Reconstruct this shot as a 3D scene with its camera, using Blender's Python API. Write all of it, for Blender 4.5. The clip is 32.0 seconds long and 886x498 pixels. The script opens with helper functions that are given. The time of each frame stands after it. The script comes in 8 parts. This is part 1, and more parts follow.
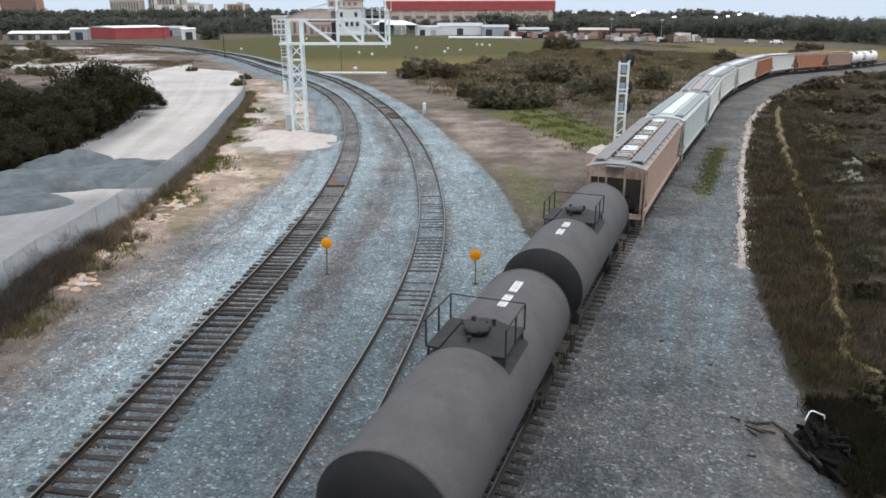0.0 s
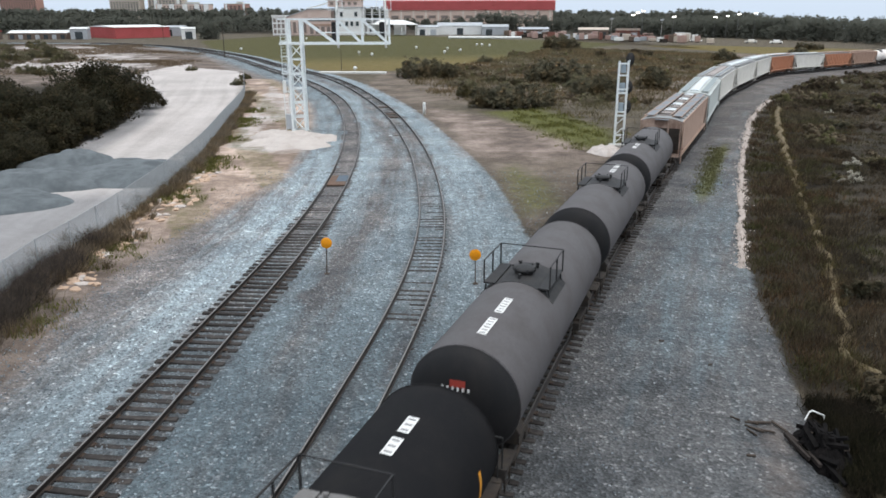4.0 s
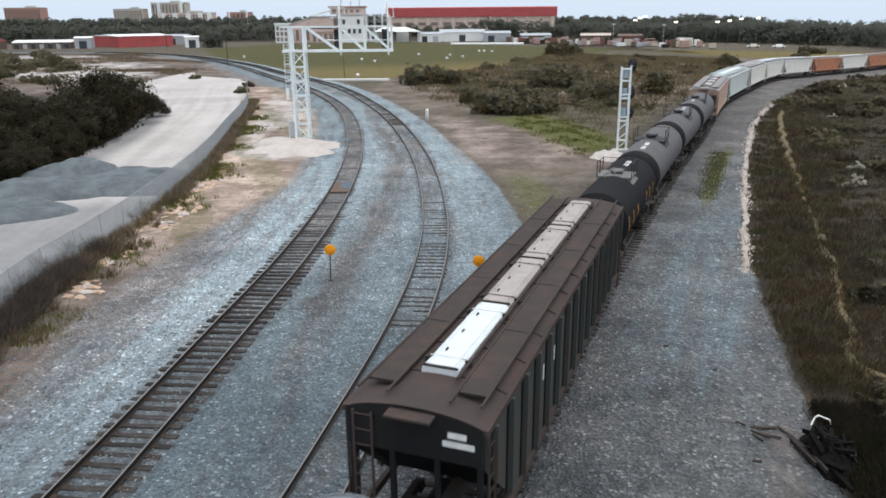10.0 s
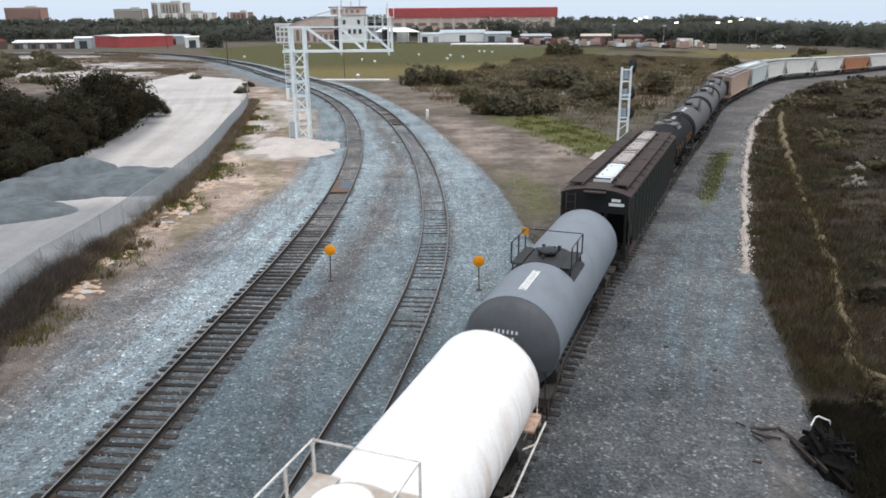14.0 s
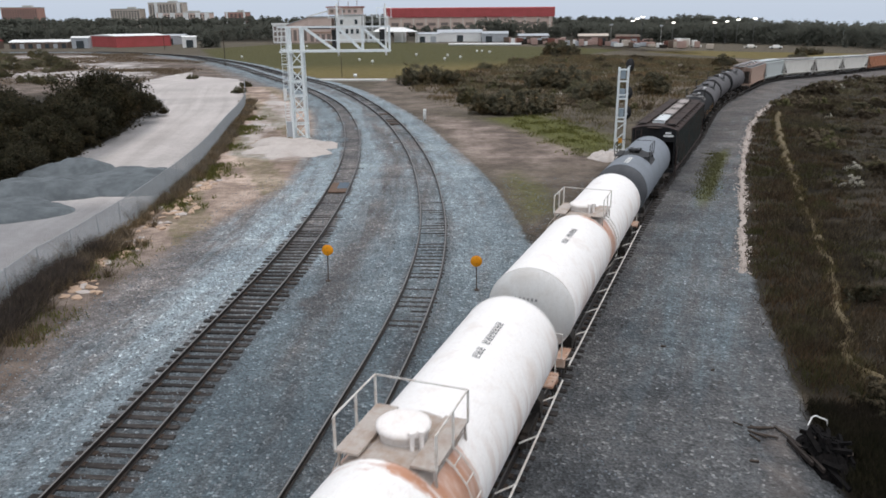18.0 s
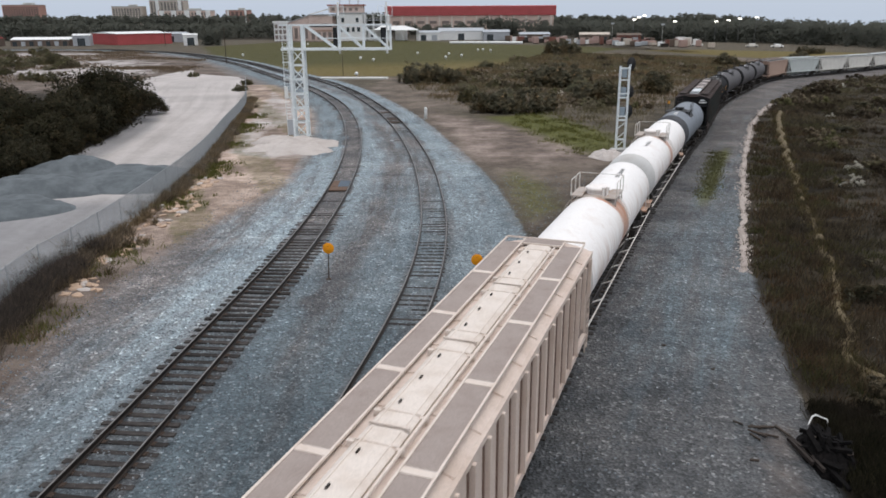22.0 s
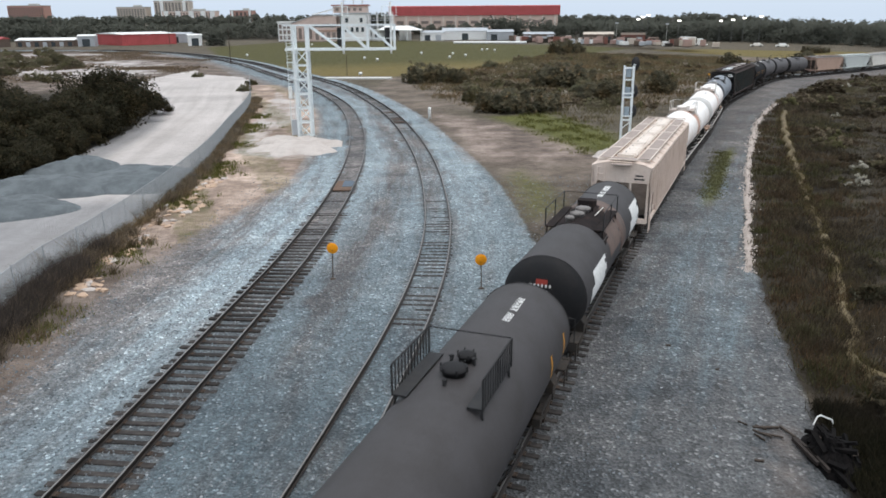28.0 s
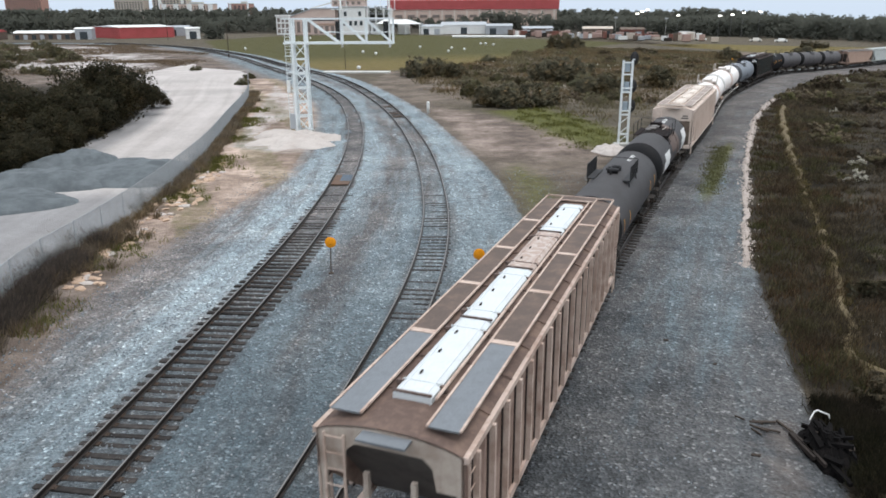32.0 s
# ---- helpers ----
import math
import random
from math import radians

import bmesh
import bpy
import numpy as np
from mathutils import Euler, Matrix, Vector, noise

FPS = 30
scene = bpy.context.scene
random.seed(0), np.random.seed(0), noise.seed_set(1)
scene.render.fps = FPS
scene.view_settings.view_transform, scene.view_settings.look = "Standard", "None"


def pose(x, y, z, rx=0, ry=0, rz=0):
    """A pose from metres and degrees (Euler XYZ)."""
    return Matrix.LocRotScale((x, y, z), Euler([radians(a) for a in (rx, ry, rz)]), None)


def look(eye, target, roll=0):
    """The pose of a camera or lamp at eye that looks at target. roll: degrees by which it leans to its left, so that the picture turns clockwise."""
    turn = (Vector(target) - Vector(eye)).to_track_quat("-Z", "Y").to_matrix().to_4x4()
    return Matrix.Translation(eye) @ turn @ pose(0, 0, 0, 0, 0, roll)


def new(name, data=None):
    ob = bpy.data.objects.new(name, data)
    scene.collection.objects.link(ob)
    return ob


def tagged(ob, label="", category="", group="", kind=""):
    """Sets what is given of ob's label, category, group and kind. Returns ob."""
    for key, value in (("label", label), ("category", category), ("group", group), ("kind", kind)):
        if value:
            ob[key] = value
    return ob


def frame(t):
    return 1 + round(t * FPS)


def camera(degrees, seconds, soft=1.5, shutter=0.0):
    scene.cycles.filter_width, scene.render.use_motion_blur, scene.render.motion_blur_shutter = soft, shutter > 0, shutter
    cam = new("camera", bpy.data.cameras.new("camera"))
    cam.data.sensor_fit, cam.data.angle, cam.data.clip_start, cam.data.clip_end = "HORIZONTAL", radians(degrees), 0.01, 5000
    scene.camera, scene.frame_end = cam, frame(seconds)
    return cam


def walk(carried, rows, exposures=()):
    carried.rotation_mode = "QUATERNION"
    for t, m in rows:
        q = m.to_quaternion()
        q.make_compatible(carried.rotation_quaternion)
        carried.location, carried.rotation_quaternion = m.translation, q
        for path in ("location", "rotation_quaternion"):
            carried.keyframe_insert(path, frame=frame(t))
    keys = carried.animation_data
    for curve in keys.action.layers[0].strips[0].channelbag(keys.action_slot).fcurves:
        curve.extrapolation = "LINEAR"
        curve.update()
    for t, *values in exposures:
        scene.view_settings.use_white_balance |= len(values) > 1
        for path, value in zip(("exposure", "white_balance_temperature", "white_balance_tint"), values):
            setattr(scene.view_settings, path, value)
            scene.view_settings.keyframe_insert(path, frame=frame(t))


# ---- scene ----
from math import sin, cos, pi, atan2, hypot

cam = camera(61.68, 32.0, soft=1.7, shutter=0.4)
EYE_HEIGHT = 11.87
# camera held by hand on a bridge: it stays in place and sways a little
SWAY = [
    (0, 72.21, 0.14, -0.25), (0.5, 72.31, 0.23, -0.15), (1, 72.27, 0.22, -0.07), (1.5, 72.27, 0.22, -0.07), (2, 72.32, 0.26, -0.03),
    (2.5, 72.25, 0.25, -0.15), (3, 72.14, 0.09, -0.32), (3.5, 72.15, 0.07, -0.28), (5.5, 72.39, 0.37, -0.06), (6, 72.48, 0.40, 0.10),
    (6.5, 72.63, 0.45, 0.08), (7, 72.62, 0.41, -0.00), (7.5, 72.63, 0.48, -0.04), (8, 72.64, 0.47, 0.05), (8.5, 72.57, 0.46, 0.05),
    (9, 72.62, 0.47, 0.09), (9.5, 72.65, 0.47, 0.00), (10, 72.67, 0.50, -0.09), (10.5, 72.58, 0.38, -0.12), (11, 72.64, 0.45, 0.11),
    (11.5, 72.64, 0.42, -0.09), (12, 72.76, 0.48, -0.07), (12.5, 72.80, 0.49, -0.09), (13, 72.70, 0.42, -0.13),
    (13.5, 72.61, 0.37, -0.13), (14, 72.70, 0.44, -0.07), (14.5, 72.74, 0.47, -0.14), (16.5, 72.70, 0.51, -0.06),
    (17, 72.64, 0.45, -0.14), (17.5, 72.70, 0.41, -0.19), (18, 72.69, 0.42, -0.26), (18.5, 72.73, 0.47, -0.18),
    (19, 72.70, 0.42, -0.12), (19.5, 72.63, 0.33, -0.28), (20, 72.70, 0.45, -0.24), (20.5, 72.70, 0.40, -0.24),
    (21, 72.70, 0.43, -0.08), (21.5, 72.64, 0.42, -0.01), (22, 72.57, 0.31, -0.17), (22.5, 72.56, 0.31, -0.09),
    (23, 72.50, 0.27, -0.18), (23.5, 72.63, 0.33, -0.18), (24, 72.61, 0.33, -0.12), (24.5, 72.56, 0.31, 0.01),
    (25, 72.47, 0.31, -0.11), (25.5, 72.57, 0.38, -0.14), (27.5, 72.45, 0.34, -0.13), (28, 72.57, 0.41, 0.12),
    (28.5, 72.32, 0.26, -0.12), (29, 72.21, 0.14, -0.27), (29.5, 72.37, 0.29, -0.09), (30, 72.38, 0.35, -0.04),
    (30.5, 72.38, 0.32, -0.04), (31, 72.25, 0.34, 0.08), (31.5, 72.11, 0.25, -0.04), (32, 72.14, 0.24, 0.03),
]
walk(cam, [(t, pose(0, 0, EYE_HEIGHT, rx, ry, rz)) for t, rx, ry, rz in SWAY],
     exposures=[(0, 0.53, 6500, 10), (12.5, 0.55, 6500, 10), (17, 0.32, 6570, 12), (19, 0.12, 6600, 13), (22, 0.12, 6600, 13), (25, 0.28, 6570, 12), (28, 0.47, 6500, 10), (32, 0.52, 6500, 10)])

# ---- world and sun: a grey overcast late afternoon ----
world = bpy.data.worlds.new("overcast_sky")
scene.world = world
world.use_nodes = True
wn, wl = world.node_tree.nodes, world.node_tree.links
wn.clear()
sky = wn.new("ShaderNodeTexSky")
sky.sky_type, sky.sun_disc = "NISHITA", False
sky.sun_elevation, sky.sun_rotation = radians(74), radians(135)
sky.air_density, sky.dust_density, sky.ozone_density = 1.0, 3.0, 1.0
tint = wn.new("ShaderNodeMix")
tint.data_type = "RGBA"
tint.inputs["Factor"].default_value = 0.8

wl.new(sky.outputs["Color"], tint.inputs["A"])
# cloud: bluish along the horizon, whiter overhead
cloud = wn.new("ShaderNodeMix")
cloud.data_type = "RGBA"
cloud.inputs["A"].default_value, cloud.inputs["B"].default_value = (8.1, 9.5, 11.3, 1), (8.8, 9.5, 10.2, 1)
wl.new(cloud.outputs["Result"], tint.inputs["B"])
# an overcast sky is brighter overhead than along the horizon
geo = wn.new("ShaderNodeTexCoord")
sep = wn.new("ShaderNodeSeparateXYZ")
wl.new(geo.outputs["Generated"], sep.inputs["Vector"])
rise = wn.new("ShaderNodeMapRange")
for key, v in (("From Min", 0.0), ("From Max", 0.9), ("To Min", 0.7), ("To Max", 1.25)):
    rise.inputs[key].default_value = v
wl.new(sep.outputs["Z"], rise.inputs["Value"])
height = wn.new("ShaderNodeMapRange")
height.inputs["From Max"].default_value = 0.3
wl.new(sep.outputs["Z"], height.inputs["Value"])
wl.new(height.outputs["Result"], cloud.inputs["Factor"])
shade = wn.new("ShaderNodeVectorMath")
shade.operation = "SCALE"
wl.new(tint.outputs["Result"], shade.inputs[0])
wl.new(rise.outputs["Result"], shade.inputs["Scale"])
bg = wn.new("ShaderNodeBackground")
bg.inputs["Strength"].default_value = 0.1
wl.new(shade.outputs["Vector"], bg.inputs["Color"])
wo = wn.new("ShaderNodeOutputWorld")
wl.new(bg.outputs["Background"], wo.inputs["Surface"])

sun_data = bpy.data.lights.new("sun", "SUN")
sun_data.energy, sun_data.angle, sun_data.color = 0.8, radians(35), (1.0, 0.97, 0.93)
sun = new("sun", sun_data)
sun.matrix_world = look((12, -12, 60), (0, 0, 0))


# ---- materials ----
def mat_new(name):
    m = bpy.data.materials.new(name)
    m.use_nodes = True
    n, l = m.node_tree.nodes, m.node_tree.links
    return m, n, l, n["Principled BSDF"]


def noise_node(n, l, scale, detail=4.0, rough=0.55, coord="Object", stretch=None):
    tc = n.new("ShaderNodeTexCoord")
    nt = n.new("ShaderNodeTexNoise")
    nt.inputs["Scale"].default_value, nt.inputs["Detail"].default_value = scale, detail
    nt.inputs["Roughness"].default_value = rough
    if stretch:
        mp = n.new("ShaderNodeMapping")
        mp.inputs["Scale"].default_value = stretch
        l.new(tc.outputs[coord], mp.inputs["Vector"])
        l.new(mp.outputs["Vector"], nt.inputs["Vector"])
    else:
        l.new(tc.outputs[coord], nt.inputs["Vector"])
    return nt


def ramp_node(n, l, src, stops):
    r = n.new("ShaderNodeValToRGB")
    els = r.color_ramp.elements
    while len(els) < len(stops):
        els.new(0.5)
    for e, (p, c) in zip(els, stops):
        e.position = p
        e.color = (*c, 1) if len(c) == 3 else c
    l.new(src, r.inputs["Fac"])
    return r


def mix_node(n, l, fac, a, b, mode="MIX"):
    mx = n.new("ShaderNodeMix")
    mx.data_type, mx.blend_type = "RGBA", mode
    for key, v in (("Factor", fac), ("A", a), ("B", b)):
        if hasattr(v, "is_linked") or hasattr(v, "links"):
            l.new(v, mx.inputs[key])
        elif key == "Factor":
            mx.inputs[key].default_value = v
        else:
            mx.inputs[key].default_value = (*v, 1)
    return mx.outputs["Result"]


def bump_node(n, l, bsdf, src, strength, distance):
    b = n.new("ShaderNodeBump")
    b.inputs["Strength"].default_value, b.inputs["Distance"].default_value = strength, distance
    l.new(src, b.inputs["Height"])
    l.new(b.outputs["Normal"], bsdf.inputs["Normal"])


def weathered(name, base, dirt, rough=0.6, metal=0.0, amount=0.5, scale=1.2, streak=True, random=0.0, low=0.45, high=0.72):
    """Painted or bare surface with broad stains, vertical streaks and fine grain."""
    m, n, l, p = mat_new(name)
    big = noise_node(n, l, scale, 6, 0.6)
    fac = ramp_node(n, l, big.outputs["Fac"], [(low, (0, 0, 0)), (high, (1, 1, 1))]).outputs["Color"]
    scaled = n.new("ShaderNodeMath")
    scaled.operation = "MULTIPLY"
    scaled.inputs[1].default_value = amount
    l.new(fac, scaled.inputs[0])
    col = mix_node(n, l, scaled.outputs[0], base, dirt)
    if streak:
        st = noise_node(n, l, 2.2, 5, 0.6, stretch=(2.5, 2.5, 0.22))
        sf = ramp_node(n, l, st.outputs["Fac"], [(0.5, (0, 0, 0)), (0.75, (1, 1, 1))]).outputs["Color"]
        s2 = n.new("ShaderNodeMath")
        s2.operation = "MULTIPLY"
        s2.inputs[1].default_value = amount * 0.6
        l.new(sf, s2.inputs[0])
        col = mix_node(n, l, s2.outputs[0], col, dirt)
    fine = noise_node(n, l, 38, 3, 0.6)
    fr = ramp_node(n, l, fine.outputs["Fac"], [(0.3, (0.82, 0.82, 0.82)), (0.7, (1.1, 1.1, 1.1))]).outputs["Color"]
    col = mix_node(n, l, 1.0, col, fr, "MULTIPLY")
    if random:
        oi = n.new("ShaderNodeObjectInfo")
        rr = ramp_node(n, l, oi.outputs["Random"], [(0, (1 - random,) * 3), (1, (1 + random,) * 3)]).outputs["Color"]
        col = mix_node(n, l, 1.0, col, rr, "MULTIPLY")
    l.new(col, p.inputs["Base Color"])
    p.inputs["Roughness"].default_value, p.inputs["Metallic"].default_value = rough, metal
    p.inputs["Specular IOR Level"].default_value = 0.25 if rough >= 0.5 else 0.5
    bump_node(n, l, p, fine.outputs["Fac"], 0.15, 0.01)
    return m


def leafy(name, dark, light, dry=None, patch=None, size=0.16):
    """Leaves or blades; patch is a second tint that comes in broad patches."""
    m, n, l, p = mat_new(name)
    g = n.new("ShaderNodeNewGeometry")
    stops = [(0.0, dark), (0.65, light)] + ([(1.0, dry)] if dry else [])
    a = ramp_node(n, l, g.outputs["Random Per Island"], stops).outputs["Color"]
    big = noise_node(n, l, 0.9, 3)
    b = ramp_node(n, l, big.outputs["Fac"], [(0.3, (0.68, 0.68, 0.68)), (0.7, (1.12, 1.12, 1.12))]).outputs["Color"]
    a = mix_node(n, l, 1.0, a, b, "MULTIPLY")
    if patch:
        pn = noise_node(n, l, size, 5, 0.6)
        f = ramp_node(n, l, pn.outputs["Fac"], [(0.42, (0, 0, 0)), (0.62, (1, 1, 1))]).outputs["Color"]
        a = mix_node(n, l, f, a, mix_node(n, l, 1.0, a, patch, "MULTIPLY"))
    l.new(a, p.inputs["Base Color"])
    p.inputs["Roughness"].default_value = 0.85
    p.inputs["Specular IOR Level"].default_value = 0.12
    # thin leaves let some light through
    tr, mx = n.new("ShaderNodeBsdfTranslucent"), n.new("ShaderNodeMixShader")
    mx.inputs["Fac"].default_value = 0.42
    l.new(a, tr.inputs["Color"])
    l.new(p.outputs["BSDF"], mx.inputs[1])
    l.new(tr.outputs["BSDF"], mx.inputs[2])
    l.new(mx.outputs["Shader"], n["Material Output"].inputs["Surface"])
    return m


M = {}
M["rail"] = weathered("rail_steel", (0.04, 0.035, 0.032), (0.085, 0.062, 0.05), 0.5, 0.5, 0.6, 2, False)
M["tie"] = weathered("creosoted_timber", (0.034, 0.03, 0.028), (0.085, 0.075, 0.068), 0.95, 0, 0.7, 3, False, random=0.35)
M["plate"] = weathered("rusted_plate", (0.085, 0.06, 0.046), (0.055, 0.045, 0.038), 0.8, 0.2, 0.6, 5, False)
M["galv"] = weathered("galvanised_steel", (0.8, 0.84, 0.84), (0.62, 0.66, 0.67), 0.5, 0.0, 0.5, 2.0)
M["black"] = weathered("dull_black_metal", (0.022, 0.022, 0.023), (0.05, 0.045, 0.04), 0.65, 0.0, 0.5, 2)
M["under"] = weathered("grimy_underframe", (0.035, 0.031, 0.028), (0.075, 0.055, 0.04), 0.85, 0.1, 0.7, 2)
M["wheel"] = weathered("wheel_steel", (0.06, 0.048, 0.04), (0.11, 0.065, 0.04), 0.7, 0.4, 0.6, 3, False)
M["orange_sign"] = weathered("orange_reflective", (0.85, 0.32, 0.01), (0.7, 0.24, 0.01), 0.5, 0, 0.4, 6, False)
M["white"] = weathered("white_paint", (0.8, 0.8, 0.78), (0.5, 0.46, 0.4), 0.55, 0, 0.35, 1.5)
M["concrete"] = weathered("concrete", (0.48, 0.47, 0.44), (0.33, 0.31, 0.28), 0.9, 0, 0.6, 1.5)
M["red_wall"] = weathered("red_metal_siding", (0.44, 0.092, 0.092), (0.3, 0.065, 0.055), 0.6, 0, 0.5, 0.2)
M["tan_wall"] = weathered("tan_wall", (0.64, 0.49, 0.41), (0.53, 0.4, 0.335), 0.85, 0, 0.5, 0.1)
M["glass_dark"] = weathered("dark_glazing", (0.04, 0.05, 0.055), (0.06, 0.07, 0.075), 0.2, 0, 0.5, 0.5, False)
M["grey_metal"] = weathered("grey_metal_siding", (0.42, 0.44, 0.46), (0.3, 0.31, 0.32), 0.5, 0.1, 0.5, 0.5)
M["leaf_dark"] = leafy("dark_scrub_leaves", (0.078, 0.077, 0.053), (0.135, 0.13, 0.088), (0.2, 0.168, 0.112), (1.25, 1.0, 0.8), 0.5)
M["leaf_thicket"] = leafy("thicket_leaves", (0.024, 0.024, 0.0145), (0.046, 0.045, 0.027), (0.076, 0.061, 0.038), (1.4, 1.2, 1.0), 0.35)
M["fence_galv"] = weathered("weathered_fence_steel", (0.33, 0.35, 0.36), (0.25, 0.26, 0.26), 0.6, 0.1, 0.5, 2.0)
M["berm"] = weathered("sandy_berm", (0.15, 0.116, 0.066), (0.1, 0.08, 0.047), 0.95, 0, 0.8, 0.7, False)
M["windrow_light"] = weathered("pale_sand_clod", (0.46, 0.4, 0.36), (0.29, 0.25, 0.22), 0.95, 0, 0.8, 0.9, False)
M["windrow"] = weathered("pale_sand_windrow", (0.42, 0.36, 0.32), (0.24, 0.2, 0.172), 0.95, 0, 0.8, 0.5, False)
M["leaf_olive"] = leafy("olive_scrub_leaves", (0.066, 0.056, 0.038), (0.122, 0.102, 0.067), (0.2, 0.155, 0.1))
M["leaf_brown"] = leafy("brown_scrub_leaves", (0.05, 0.04, 0.029), (0.1, 0.079, 0.054), (0.16, 0.12, 0.079))
M["leaf_far"] = leafy("far_woods_leaves", (0.1, 0.106, 0.088), (0.11, 0.115, 0.094), (0.12, 0.119, 0.095))
M["weed_darkest"] = leafy("darkest_weed_blades", (0.016, 0.0125, 0.0105), (0.033, 0.026, 0.02), (0.062, 0.048, 0.034), (0.75, 0.95, 0.6), 0.13)
M["grass_dry"] = leafy("dry_grass_blades", (0.052, 0.041, 0.028), (0.1, 0.078, 0.052), (0.165, 0.128, 0.084), (0.75, 0.95, 0.6), 0.13)
M["grass_green"] = leafy("green_grass_blades", (0.08, 0.087, 0.025), (0.138, 0.138, 0.038), (0.2, 0.178, 0.062))
M["seed_white"] = leafy("pale_seed_heads", (0.35, 0.33, 0.26), (0.55, 0.52, 0.44), (0.6, 0.58, 0.5))
M["bark"] = weathered("bark", (0.07, 0.055, 0.042), (0.04, 0.035, 0.028), 0.95, 0, 0.6, 3)
M["timber"] = weathered("weathered_scrap_timber", (0.07, 0.055, 0.045), (0.035, 0.03, 0.026), 0.95, 0, 0.6, 4)
M["gravel"] = weathered("blue_grey_gravel", (0.14, 0.156, 0.164), (0.088, 0.099, 0.105), 0.95, 0, 0.9, 0.8, False, low=0.4, high=0.62)
M["rail_top"] = weathered("worn_rail_head", (0.22, 0.21, 0.2), (0.18, 0.15, 0.13), 0.4, 0.6, 0.5, 3, False)
M["limestone"] = weathered("pale_limestone", (0.5, 0.45, 0.415), (0.36, 0.31, 0.275), 0.95, 0, 0.6, 0.9, False)


# ---- mesh helpers ----
def part(name, bm, material, parent, label=""):
    me = bpy.data.meshes.new(name)
    bm.to_mesh(me)
    bm.free()
    me.materials.append(material)
    ob = new(name, me)
    ob.parent = parent
    if label:
        tagged(ob, label)
    return ob


def shared(name, me, parent, m):
    ob = new(name, me)
    ob.parent = parent
    ob.matrix_local = m
    return ob


def mesh_of(name, bm, material):
    me = bpy.data.meshes.new(name)
    bm.to_mesh(me)
    bm.free()
    me.materials.append(material)
    return me


def thing(name, label, category, m=None, group="", kind=""):
    ob = new(name)
    ob.empty_display_size = 0.3
    if m is not None:
        ob.matrix_world = m
    return tagged(ob, label, category, group, kind)


def faces(bm, pts, quads):
    vs = [bm.verts.new(p) for p in pts]
    for q in quads:
        try:
            bm.faces.new([vs[i] for i in q])
        except ValueError:
            pass
    return vs


def box(bm, c, s, m=None, chamfer=0.0):
    """A box of size s round c; chamfer takes off its upright edges."""
    hx, hy, hz = s[0] / 2, s[1] / 2, s[2] / 2
    k = min(chamfer, hx * 0.9, hy * 0.9)
    if k > 0:
        ring = [(-hx + k, -hy), (hx - k, -hy), (hx, -hy + k), (hx, hy - k), (hx - k, hy), (-hx + k, hy), (-hx, hy - k), (-hx, -hy + k)]
    else:
        ring = [(-hx, -hy), (hx, -hy), (hx, hy), (-hx, hy)]
    n = len(ring)
    pts = [Vector((x, y, -hz)) for x, y in ring] + [Vector((x, y, hz)) for x, y in ring]
    pts = [(m @ p if m is not None else p) + Vector(c) for p in pts]
    faces(bm, pts, [tuple(range(n))[::-1], tuple(range(n, 2 * n))] + [(i, (i + 1) % n, n + (i + 1) % n, n + i) for i in range(n)])


def tube(bm, a, b, r, n=8, r2=None):
    a, b = Vector(a), Vector(b)
    d = (b - a).normalized()
    u = d.orthogonal().normalized()
    v = d.cross(u)
    r2 = r if r2 is None else r2
    pts = [a + (u * cos(2 * pi * i / n) + v * sin(2 * pi * i / n)) * r for i in range(n)]
    pts += [b + (u * cos(2 * pi * i / n) + v * sin(2 * pi * i / n)) * r2 for i in range(n)]
    faces(bm, pts, [tuple(range(n))[::-1], tuple(range(n, 2 * n))] + [(i, (i + 1) % n, n + (i + 1) % n, n + i) for i in range(n)])


def bar(bm, a, b, w, h=None):
    """A square bar from a to b."""
    a, b = Vector(a), Vector(b)
    d = b - a
    m = d.to_track_quat("Z", "Y").to_matrix()
    box(bm, (a + b) / 2, (w, h or w, d.length), m)


def lathe(bm, prof, n=28, axis="Y"):
    """A closed body of revolution. prof: (along, radius), from end to end."""
    rings = []
    for a, r in prof:
        if r < 1e-4:
            rings.append([bm.verts.new((0, a, 0) if axis == "Y" else (0, 0, a))])
        else:
            row = []
            for i in range(n):
                c, s = cos(2 * pi * i / n) * r, sin(2 * pi * i / n) * r
                row.append(bm.verts.new((c, a, s) if axis == "Y" else (c, s, a)))
            rings.append(row)
    for p, q in zip(rings, rings[1:]):
        for i in range(n):
            j = (i + 1) % n
            vs = [p[0] if len(p) == 1 else p[i], q[0] if len(q) == 1 else q[i], q[0] if len(q) == 1 else q[j], p[0] if len(p) == 1 else p[j]]
            vs = list(dict.fromkeys(vs))
            if len(vs) > 2:
                bm.faces.new(vs)
    bmesh.ops.recalc_face_normals(bm, faces=bm.faces)
    for f in bm.faces:
        f.smooth = True


def extrude_y(bm, ring, y0, y1, close=True):
    """A ring of (x, z) swept from y0 to y1."""
    n = len(ring)
    pts = [(x, y0, z) for x, z in ring] + [(x, y1, z) for x, z in ring]
    q = [(i, (i + 1) % n, n + (i + 1) % n, n + i) for i in range(n)]
    if close:
        q += [tuple(range(n))[::-1], tuple(range(n, 2 * n))]
    faces(bm, pts, q)


